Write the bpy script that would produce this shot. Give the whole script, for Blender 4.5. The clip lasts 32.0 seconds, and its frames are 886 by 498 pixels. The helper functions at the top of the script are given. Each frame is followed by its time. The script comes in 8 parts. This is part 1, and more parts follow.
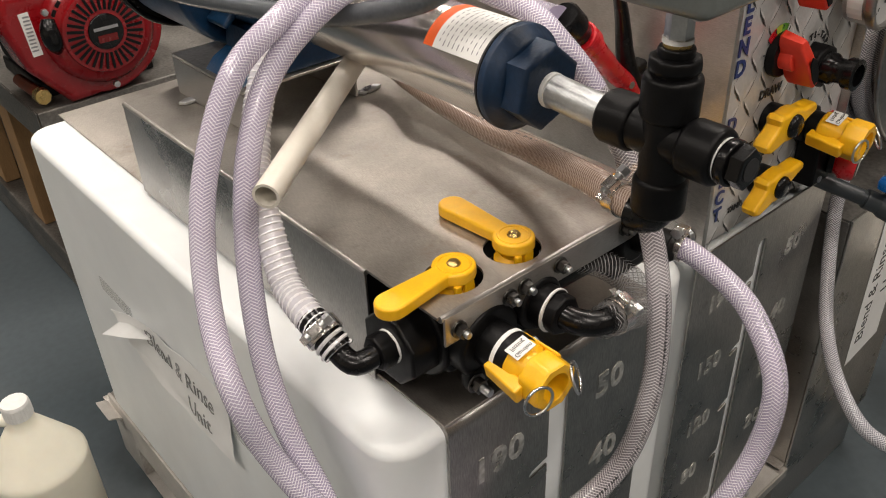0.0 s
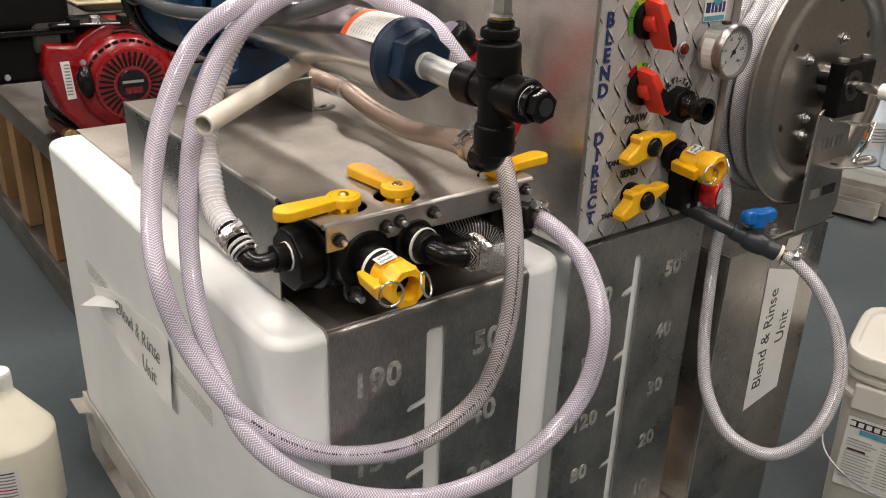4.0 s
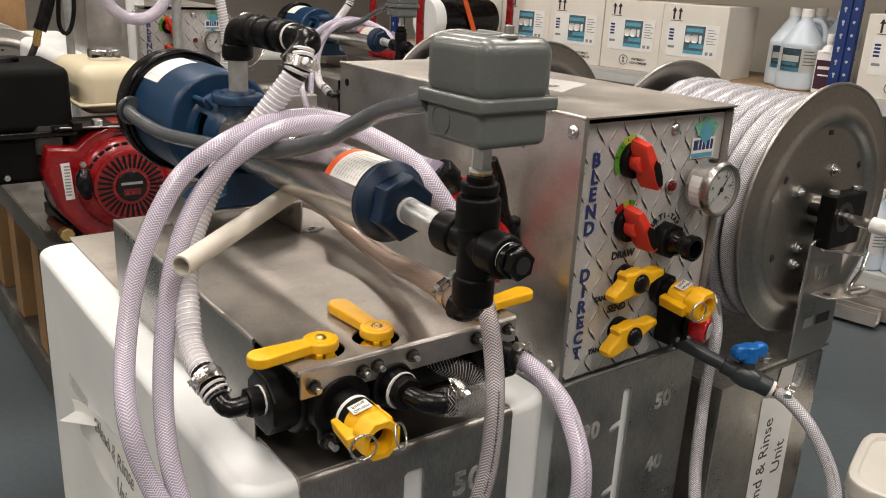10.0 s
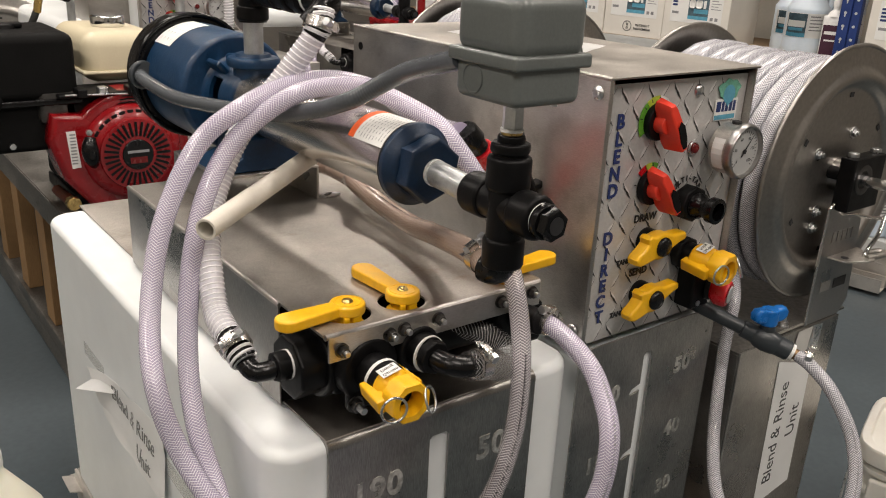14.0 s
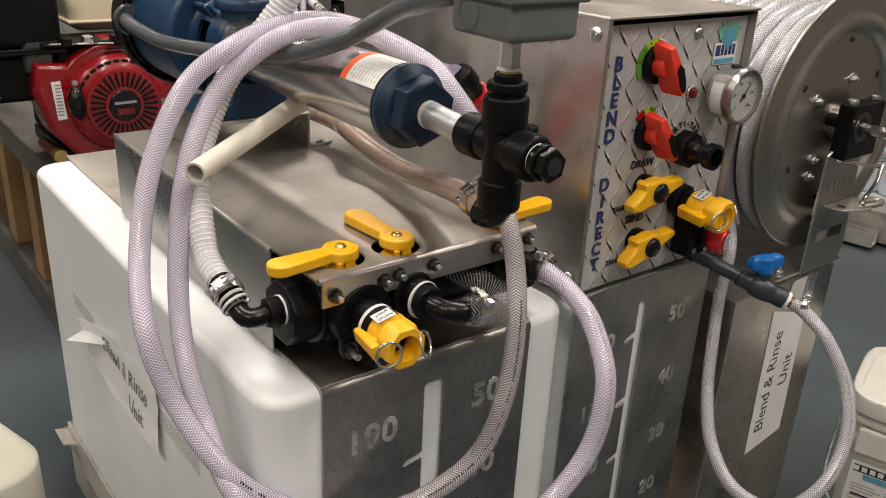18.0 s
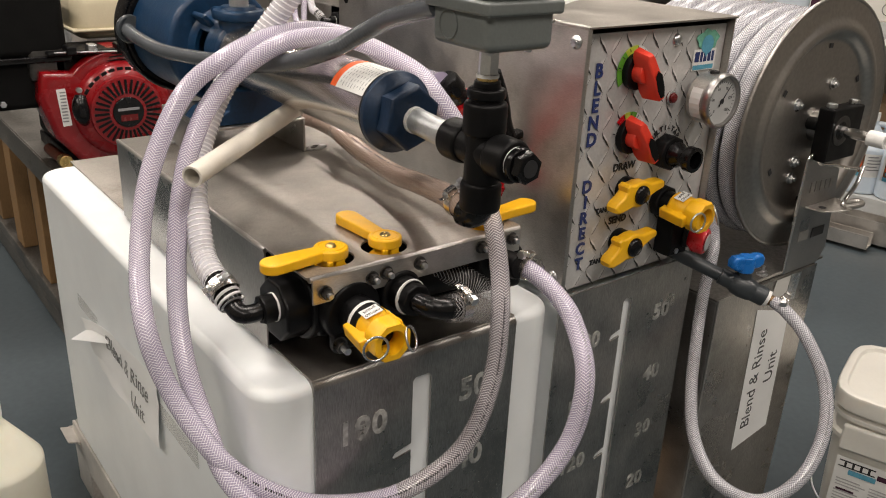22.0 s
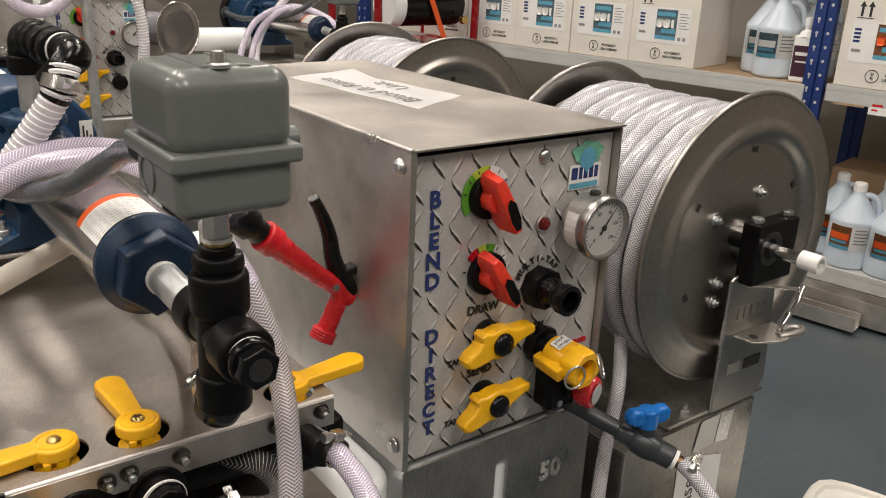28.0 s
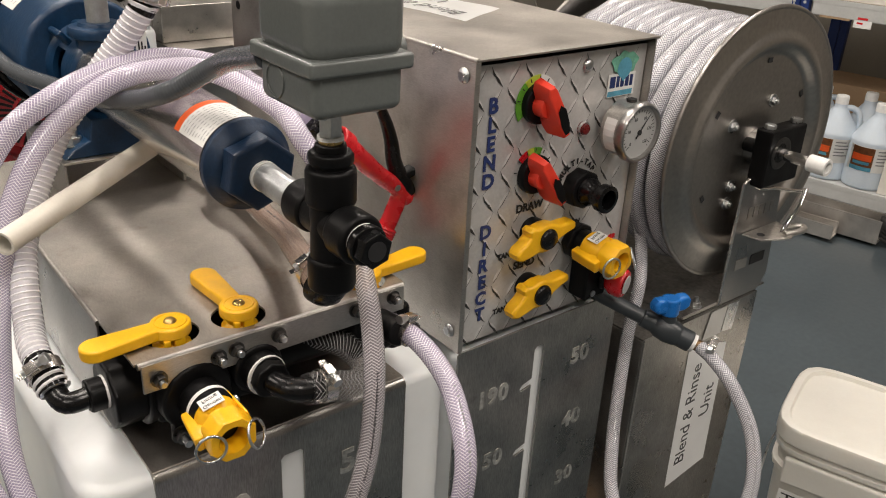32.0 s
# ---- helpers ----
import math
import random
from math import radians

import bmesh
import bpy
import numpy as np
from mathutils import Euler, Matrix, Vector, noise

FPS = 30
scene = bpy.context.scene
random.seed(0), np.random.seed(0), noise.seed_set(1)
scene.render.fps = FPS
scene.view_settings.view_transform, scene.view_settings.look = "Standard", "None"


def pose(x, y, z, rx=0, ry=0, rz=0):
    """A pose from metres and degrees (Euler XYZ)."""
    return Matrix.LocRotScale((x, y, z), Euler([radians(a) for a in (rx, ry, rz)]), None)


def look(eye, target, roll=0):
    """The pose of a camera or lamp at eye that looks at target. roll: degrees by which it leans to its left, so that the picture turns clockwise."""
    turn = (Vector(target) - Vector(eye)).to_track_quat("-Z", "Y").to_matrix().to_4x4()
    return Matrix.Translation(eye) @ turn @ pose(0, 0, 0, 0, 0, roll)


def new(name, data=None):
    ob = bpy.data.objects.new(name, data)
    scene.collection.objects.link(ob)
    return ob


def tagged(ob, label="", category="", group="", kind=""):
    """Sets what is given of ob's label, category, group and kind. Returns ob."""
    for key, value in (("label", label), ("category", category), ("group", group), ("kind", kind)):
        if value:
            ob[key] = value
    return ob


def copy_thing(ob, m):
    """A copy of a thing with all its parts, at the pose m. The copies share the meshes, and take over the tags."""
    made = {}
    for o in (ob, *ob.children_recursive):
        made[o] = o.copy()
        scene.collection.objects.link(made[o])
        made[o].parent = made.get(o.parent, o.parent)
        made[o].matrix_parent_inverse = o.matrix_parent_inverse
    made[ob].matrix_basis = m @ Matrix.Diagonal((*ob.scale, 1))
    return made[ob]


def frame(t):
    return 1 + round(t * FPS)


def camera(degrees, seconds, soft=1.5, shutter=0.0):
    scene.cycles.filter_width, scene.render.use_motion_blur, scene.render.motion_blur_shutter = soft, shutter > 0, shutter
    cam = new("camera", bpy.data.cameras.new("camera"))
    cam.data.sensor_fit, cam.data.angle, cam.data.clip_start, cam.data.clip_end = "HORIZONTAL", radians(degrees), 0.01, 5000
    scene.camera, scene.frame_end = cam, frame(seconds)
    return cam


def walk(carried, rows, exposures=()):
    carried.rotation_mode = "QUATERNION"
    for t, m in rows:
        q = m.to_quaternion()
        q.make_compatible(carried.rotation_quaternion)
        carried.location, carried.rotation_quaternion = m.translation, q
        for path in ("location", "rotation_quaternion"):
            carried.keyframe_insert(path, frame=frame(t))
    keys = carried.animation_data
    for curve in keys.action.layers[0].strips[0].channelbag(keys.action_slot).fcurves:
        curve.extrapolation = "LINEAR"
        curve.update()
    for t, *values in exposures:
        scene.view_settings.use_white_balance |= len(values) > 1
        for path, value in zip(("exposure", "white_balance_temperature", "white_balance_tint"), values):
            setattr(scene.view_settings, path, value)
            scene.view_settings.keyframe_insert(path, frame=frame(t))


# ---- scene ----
cam = camera(55.3, 32.0, soft=1.05)
METRES, EYE, TILT, LEAN, TURN = 1.34, 1.178, 0.0, 0.0, -39.9
ROWS = [
    (0.0, 0.0, 0.0, 0.0, -1.21, -33.47, 1.83),
    (0.5, -0.0297, -0.0478, -0.0118, -2.68, -35.12, 1.65),
    (1.0, -0.0596, -0.0745, -0.028, -6.21, -35.47, 0.79),
    (1.5, -0.0352, -0.1156, -0.0515, -5.54, -33.99, -0.95),
    (2.0, 0.0326, -0.1486, -0.0668, -2.02, -30.53, -1.83),
    (2.5, 0.0734, -0.1701, -0.0689, 0.45, -27.32, -1.15),
    (3.0, 0.0948, -0.1763, -0.0632, 1.45, -25.5, -1.22),
    (3.5, 0.1016, -0.1844, -0.0626, 1.99, -24.25, -1.73),
    (5.5, 0.1017, -0.1903, -0.0617, 3.84, -23.12, -1.44),
    (6.0, 0.1068, -0.1863, -0.0624, 3.88, -22.98, -1.34),
    (6.5, 0.1106, -0.1846, -0.0632, 4.05, -22.79, -1.51),
    (7.0, 0.1111, -0.183, -0.0636, 4.09, -22.7, -1.25),
    (7.5, 0.11, -0.1828, -0.067, 3.91, -22.76, -1.07),
    (8.0, 0.1077, -0.1834, -0.0609, 3.93, -22.14, -1.03),
    (8.5, 0.1157, -0.1714, -0.0278, 3.68, -20.22, -1.71),
    (9.0, 0.1189, -0.1645, -0.0124, 3.09, -18.66, -2.39),
    (9.5, 0.1183, -0.1591, -0.0142, 2.98, -18.3, -2.6),
    (10.0, 0.1191, -0.1585, -0.0171, 3.47, -18.45, -2.86),
    (10.5, 0.116, -0.1625, -0.0167, 4.11, -18.77, -2.95),
    (11.0, 0.1129, -0.1647, -0.0163, 4.26, -18.99, -2.76),
    (11.5, 0.1102, -0.164, -0.0171, 3.8, -19.31, -2.45),
    (12.0, 0.1039, -0.1624, -0.0191, 3.52, -19.52, -2.55),
    (12.5, 0.098, -0.1652, -0.0192, 3.47, -19.68, -2.74),
    (13.0, 0.0981, -0.1627, -0.0223, 3.29, -19.98, -2.76),
    (13.5, 0.098, -0.1578, -0.0247, 3.1, -20.23, -2.64),
    (15.5, 0.0938, -0.1533, -0.0353, 3.27, -21.59, -2.92),
    (16.0, 0.098, -0.1474, -0.0396, 2.96, -22.53, -2.56),
    (16.5, 0.1001, -0.147, -0.04, 2.6, -22.95, -2.41),
    (17.0, 0.099, -0.1464, -0.0406, 2.49, -23.1, -2.57),
    (17.5, 0.0955, -0.1485, -0.041, 2.44, -23.2, -2.69),
    (18.0, 0.0943, -0.1499, -0.0405, 2.55, -23.13, -2.76),
    (18.5, 0.0937, -0.1544, -0.038, 2.72, -22.88, -2.88),
    (19.0, 0.0925, -0.1555, -0.0396, 2.84, -22.86, -2.77),
    (19.5, 0.0924, -0.1529, -0.0417, 2.81, -23.18, -2.63),
    (20.0, 0.0908, -0.1515, -0.0452, 2.94, -23.5, -2.94),
    (20.5, 0.0932, -0.159, -0.0442, 3.14, -23.5, -3.62),
    (21.0, 0.0993, -0.1658, -0.04, 2.99, -23.2, -3.55),
    (21.5, 0.1027, -0.1712, -0.0356, 2.85, -22.99, -3.04),
    (22.0, 0.11, -0.1779, -0.0321, 2.79, -22.83, -2.47),
    (22.5, 0.1081, -0.1881, -0.0269, 2.5, -22.85, -2.32),
    (23.0, 0.0835, -0.1988, -0.0258, 1.43, -22.92, -3.05),
    (23.5, 0.0717, -0.2022, -0.0253, -0.04, -22.99, -3.54),
    (24.0, 0.0621, -0.2019, -0.0232, -0.74, -22.8, -3.74),
    (24.5, 0.0562, -0.2005, -0.0272, -0.71, -22.92, -4.15),
    (26.5, 0.1241, -0.1595, -0.0188, -4.12, -22.21, -1.79),
    (27.0, 0.2092, -0.0665, -0.0077, -0.19, -20.34, -2.75),
    (27.5, 0.2569, -0.012, -0.0026, 3.16, -19.74, -2.45),
    (28.0, 0.2513, -0.0009, -0.0007, 3.71, -19.79, -2.33),
    (28.5, 0.2346, 0.003, -0.0042, 3.81, -20.6, -2.77),
    (29.0, 0.2301, -0.0007, -0.0091, 3.65, -21.36, -3.02),
    (29.5, 0.2188, -0.008, -0.007, 3.45, -21.48, -3.73),
    (30.0, 0.2051, -0.0133, -0.0052, 3.36, -21.27, -3.86),
    (30.5, 0.2006, -0.0121, -0.0101, 2.73, -21.55, -3.56),
    (31.0, 0.1954, -0.0205, -0.0096, 1.81, -22.37, -2.91),
    (31.5, 0.1947, -0.0527, 0.0041, 1.26, -24.1, -2.25),
    (32.0, 0.1883, -0.0664, 0.0072, 1.77, -25.34, -2.75),
]
walk(cam, [(t, pose(0, 0, EYE, TILT, LEAN, TURN) @ pose(METRES * x, METRES * y, METRES * z, 90 + pitch, roll, yaw)) for t, x, y, z, yaw, pitch, roll in ROWS],
     exposures=[(0.0, -0.18, 6500, 10), (1.0, -0.16, 6500, 10), (2.0, -0.08, 6500, 10), (3.0, 0.01, 6500, 10), (8.0, 0.0, 6500, 10), (9.0, -0.08, 6500, 10), (13.0, -0.15, 6500, 10), (22.0, -0.12, 6500, 10), (27.0, -0.13, 6500, 10), (32.0, -0.13, 6500, 10)])

# ---- world and lamps ----
world = bpy.data.worlds.new("room_air")
scene.world = world
world.use_nodes = True
world.node_tree.nodes["Background"].inputs["Color"].default_value = (0.9, 0.95, 1.0, 1)
world.node_tree.nodes["Background"].inputs["Strength"].default_value = 0.005
LAMP_POWER = 27.5
LAMP_SPOTS = [(x, y) for x in (-1.35, 0.35, 2.05) for y in (-1.2, 0.9, 3.0)]
LAMP_Z = 2.92


# ---- geometry helpers ----
def mesh_of(bm, name, angle=38):
    me = bpy.data.meshes.new(name)
    bm.normal_update()
    bm.to_mesh(me)
    bm.free()
    me.polygons.foreach_set("use_smooth", [True] * len(me.polygons))
    me.set_sharp_from_angle(angle=radians(angle))
    n = len(me.polygons)
    if 5 < n < 1500:
        harden(me)
    return me


def harden(me):
    """Corner normals weighted by face area, so that broad faces stay flat up to their rounded edges."""
    round_v = [[] for _ in me.vertices]
    rows = [(p.normal.copy(), p.normal * p.area, p.vertices[:]) for p in me.polygons]
    for nrm, heavy, vs in rows:
        for v in vs:
            round_v[v].append((nrm, heavy))
    out = []
    for nrm, heavy, vs in rows:
        for v in vs:
            s = Vector((0, 0, 0))
            for other, w in round_v[v]:
                if other.dot(nrm) > 0.69:
                    s += w
            out.append(s.normalized() if s.length > 0 else nrm)
    me.normals_split_custom_set(out)


def thing(name, loc, label, category, group="", kind=""):
    ob = new(name)
    ob.location = loc
    ob.empty_display_size = 0.05
    return tagged(ob, label, category, group, kind)


def part(name, bm, material, parent, label="", kind=""):
    ob = new(name, mesh_of(bm, name))
    ob.data.materials.append(material)
    if parent is not None:
        ob.parent = parent
        if parent.type == "EMPTY":
            ob.matrix_parent_inverse = Matrix.Translation(-parent.location)
    return tagged(ob, label, kind=kind)


def solid(name, bm, material, label, category, kind="", group=""):
    ob = part(name, bm, material, None)
    return tagged(ob, label, category, group, kind)


def join(bm, other, m=None):
    me = bpy.data.meshes.new("tmp")
    other.to_mesh(me)
    other.free()
    if m is not None:
        me.transform(m)
    bm.from_mesh(me)
    bpy.data.meshes.remove(me)
    return bm


def box(lo, hi, bev=0.0, seg=2, bm=None, m=None):
    b = bmesh.new()
    bmesh.ops.create_cube(b, size=1)
    c, s = [(p + q) / 2 for p, q in zip(lo, hi)], [q - p for p, q in zip(lo, hi)]
    for v in b.verts:
        v.co = Vector([v.co[i] * s[i] + c[i] for i in range(3)])
    if bev:
        bmesh.ops.bevel(b, geom=b.edges[:], offset=bev, segments=seg, profile=0.5, affect="EDGES")
    return join(bm if bm is not None else bmesh.new(), b, m)


def aim(p, q):
    """The pose whose z axis runs from p to q."""
    d = Vector(q) - Vector(p)
    return Matrix.Translation(p) @ d.to_track_quat("Z", "Y").to_matrix().to_4x4()


def lathe(profile, p=(0, 0, 0), q=(0, 0, 1), seg=28, bm=None, caps=True, flat=False):
    """A turned body: profile rows (radius, height along p to q)."""
    b = bm if bm is not None else bmesh.new()
    m = aim(p, q)
    rings = []
    for r, h in profile:
        rings.append([b.verts.new(m @ Vector((r * math.cos(2 * math.pi * i / seg), r * math.sin(2 * math.pi * i / seg), h))) for i in range(seg)])
    for a, c in zip(rings, rings[1:]):
        for i in range(seg):
            j = (i + 1) % seg
            b.faces.new((a[i], a[j], c[j], c[i]))
    if caps:
        b.faces.new(rings[0][::-1])
        b.faces.new(rings[-1])
    return b


def rod(p, q, r, seg=20, bev=0.0, bm=None, r2=None):
    d = (Vector(q) - Vector(p)).length
    r2 = r if r2 is None else r2
    prof = [(r, 0), (r2, d)] if not bev else [(r - bev, 0), (r - bev * 0.3, bev * 0.3), (r, bev), (r2, d - bev), (r2 - bev * 0.3, d - bev * 0.3), (r2 - bev, d)]
    return lathe(prof, p, q, seg, bm)


def pipe(p, q, r, wall, seg=24, bm=None):
    d = (Vector(q) - Vector(p)).length
    b = bm if bm is not None else bmesh.new()
    prof = [(r - wall, 0), (r, 0), (r, d), (r - wall, d), (r - wall, 0)]
    return lathe(prof, p, q, seg, b, caps=False)


def glide(points, step=0.01, closed=False):
    """Points of a smooth curve through the given ones, evenly spaced."""
    P = [Vector(p) for p in points]
    if closed:
        P = [P[-1]] + P + [P[0], P[1]]
    else:
        P = [2 * P[0] - P[1]] + P + [2 * P[-1] - P[-2]]
    raw = []
    for a, b, c, d in zip(P, P[1:], P[2:], P[3:]):
        for i in range(16):
            t = i / 16
            raw.append(0.5 * (2 * b + (c - a) * t + (2 * a - 5 * b + 4 * c - d) * t * t + (3 * b - a - 3 * c + d) * t ** 3))
    raw.append(P[-2])
    s = [0.0]
    for a, b in zip(raw, raw[1:]):
        s.append(s[-1] + (b - a).length)
    n = max(2, int(s[-1] / step))
    u = np.linspace(0, s[-1], n + 1)
    R = np.array(raw)
    return [Vector(v) for v in np.stack([np.interp(u, s, R[:, k]) for k in range(3)], 1)]


def frames_along(pts):
    """Tangent and two normals at each point, carried along without twist."""
    out, n = [], None
    for i, p in enumerate(pts):
        t = (pts[min(i + 1, len(pts) - 1)] - pts[max(i - 1, 0)]).normalized()
        if n is None:
            n = t.orthogonal().normalized()
        n = (n - t * n.dot(t)).normalized()
        out.append((t, n, t.cross(n)))
    return out


def tube(points, r, seg=16, step=0.008, bm=None, radius=None, smooth=True):
    """A round tube along a smooth curve, with uv: round it, and metres along it."""
    b = bm if bm is not None else bmesh.new()
    uv = b.loops.layers.uv.verify()
    pts = glide(points, step) if smooth else [Vector(p) for p in points]
    fr = frames_along(pts)
    rings, at = [], [0.0]
    for i, (p, (t, n, w)) in enumerate(zip(pts, fr)):
        if i:
            at.append(at[-1] + (p - pts[i - 1]).length)
        rr = r if radius is None else radius(at[-1])
        rings.append([b.verts.new(p + (n * math.cos(2 * math.pi * k / seg) + w * math.sin(2 * math.pi * k / seg)) * rr) for k in range(seg)])
    for i, (a, c) in enumerate(zip(rings, rings[1:])):
        for k in range(seg):
            j = (k + 1) % seg
            f = b.faces.new((a[k], a[j], c[j], c[k]))
            for l, val in zip(f.loops, ((k, i), (k + 1, i), (k + 1, i + 1), (k, i + 1))):
                l[uv].uv = (val[0] / seg, at[val[1]])
    b.faces.new(rings[0][::-1])
    b.faces.new(rings[-1])
    return b


def coil_on(points, r, wire, pitch, seg=6, step=0.004):
    """A wire wound as a helix round a curve."""
    pts = glide(points, step)
    fr = frames_along(pts)
    path, s = [], 0.0
    fine = []
    for i, (p, (t, n, w)) in enumerate(zip(pts, fr)):
        fine.append((s, p, n, w))
        if i + 1 < len(pts):
            s += (pts[i + 1] - p).length
    total = s
    S = np.array([f[0] for f in fine])
    turns = int(total / pitch)
    for k in range(turns * 14 + 1):
        u = k / 14 * pitch
        i = min(int(np.searchsorted(S, u)), len(fine) - 1)
        _, p, n, w = fine[i]
        i0 = max(i - 1, 0)
        f = 0 if i == i0 else (u - S[i0]) / (S[i] - S[i0])
        base = fine[i0][1].lerp(p, f)
        a = 2 * math.pi * k / 14
        path.append(base + (n * math.cos(a) + w * math.sin(a)) * r)
    return tube(path, wire, seg, smooth=False)


def marks_on(points, r, s0, s1, toward, pitch=0.0030, wide=0.0028, smooth=0.0015):
    """A row of small printed bars along a tube, on the side that faces toward."""
    pts = glide(points, smooth)
    rng = random.Random(len(pts))
    b, s, nxt = bmesh.new(), 0.0, s0
    for a, c in zip(pts, pts[1:]):
        d = (c - a).length
        if s0 <= s <= s1 and s >= nxt:
            t = (c - a).normalized()
            o = (Vector(toward) - t * t.dot(Vector(toward))).normalized()
            w = t.cross(o)
            L = pitch * rng.uniform(0.35, 0.8)
            k = wide * rng.uniform(0.45, 1.0) / 2
            ring = []
            for f in (0.0, 1.0):
                p = a + t * L * f
                ring.append([b.verts.new(p + (o * math.cos(q) + w * math.sin(q)) * (r + 0.00025)) for q in (-k / r, 0.0, k / r)])
            for i in range(2):
                b.faces.new((ring[0][i], ring[0][i + 1], ring[1][i + 1], ring[1][i]))
            nxt = s + pitch * (2.6 if rng.random() < 0.1 else 1.0)
        s += d
    return b


def prism(outline, thick, m=None, bev=0.0, seg=2, bm=None):
    """An outline in x, y, raised along z by thick."""
    b = bmesh.new()
    low = [b.verts.new((x, y, 0)) for x, y in outline]
    f = b.faces.new(low)
    got = bmesh.ops.extrude_face_region(b, geom=[f])
    for v in got["geom"]:
        if isinstance(v, bmesh.types.BMVert):
            v.co.z += thick
    bmesh.ops.recalc_face_normals(b, faces=b.faces[:])
    if bev:
        rim = [e for e in b.edges if abs(e.verts[0].co.z - e.verts[1].co.z) < 1e-7]
        bmesh.ops.bevel(b, geom=rim, offset=bev, segments=seg, profile=0.5, affect="EDGES")
    return join(bm if bm is not None else bmesh.new(), b, m)


def ring_outline(r, n, turn=0.0):
    return [(r * math.cos(2 * math.pi * i / n + turn), r * math.sin(2 * math.pi * i / n + turn)) for i in range(n)]


def nut(p, q, r, sides=6, bev=0.0015, bm=None):
    d = (Vector(q) - Vector(p)).length
    return prism(ring_outline(r, sides), d, aim(p, q), bev, 2, bm)


def torus(c, axis, R, r, seg=28, ring=8, bm=None):
    q = Vector(c) + Vector(axis)
    m = aim(c, q)
    b = bm if bm is not None else bmesh.new()
    rows = []
    for i in range(seg):
        a = 2 * math.pi * i / seg
        rows.append([b.verts.new(m @ Vector(((R + r * math.cos(k * 2 * math.pi / ring)) * math.cos(a), (R + r * math.cos(k * 2 * math.pi / ring)) * math.sin(a), r * math.sin(k * 2 * math.pi / ring)))) for k in range(ring)])
    for i in range(seg):
        A, B = rows[i], rows[(i + 1) % seg]
        for k in range(ring):
            j = (k + 1) % ring
            b.faces.new((A[k], B[k], B[j], A[j]))
    return b


def words(body, size, m, thick=0.0006, bold=0.0, spacing=1.0, bm=None):
    """Lettering as a mesh: x along the line, z of m out of the surface, centred."""
    cu = bpy.data.curves.new("words", "FONT")
    cu.body, cu.size, cu.extrude, cu.offset, cu.align_x, cu.align_y, cu.space_character = body, size, thick, bold, "CENTER", "CENTER", spacing
    cu.resolution_u = 3
    ob = new("words", cu)
    me = bpy.data.meshes.new_from_object(ob)
    bpy.data.objects.remove(ob)
    bpy.data.curves.remove(cu)
    me.transform(m)
    b = bm if bm is not None else bmesh.new()
    b.from_mesh(me)
    bpy.data.meshes.remove(me)
    return b


FRONT = pose(0, 0, 0, 90, 0, 0)  # x stays x, y becomes z up, z becomes -y (towards the viewer)


def front_at(x, y, z, turn=0.0):
    return pose(x, y, z) @ FRONT @ pose(0, 0, 0, 0, 0, turn)


# ---- materials ----
def tree_of(name):
    m = bpy.data.materials.new(name)
    m.use_nodes = True
    nt = m.node_tree
    return m, nt, nt.nodes["Principled BSDF"]


def node(nt, kind, **kw):
    n = nt.nodes.new(kind)
    for k, v in kw.items():
        if k == "operation":
            n.operation = v
        elif k == "blend":
            n.blend_type = v
        else:
            n.inputs[k.replace("_", " ")].default_value = v
    return n


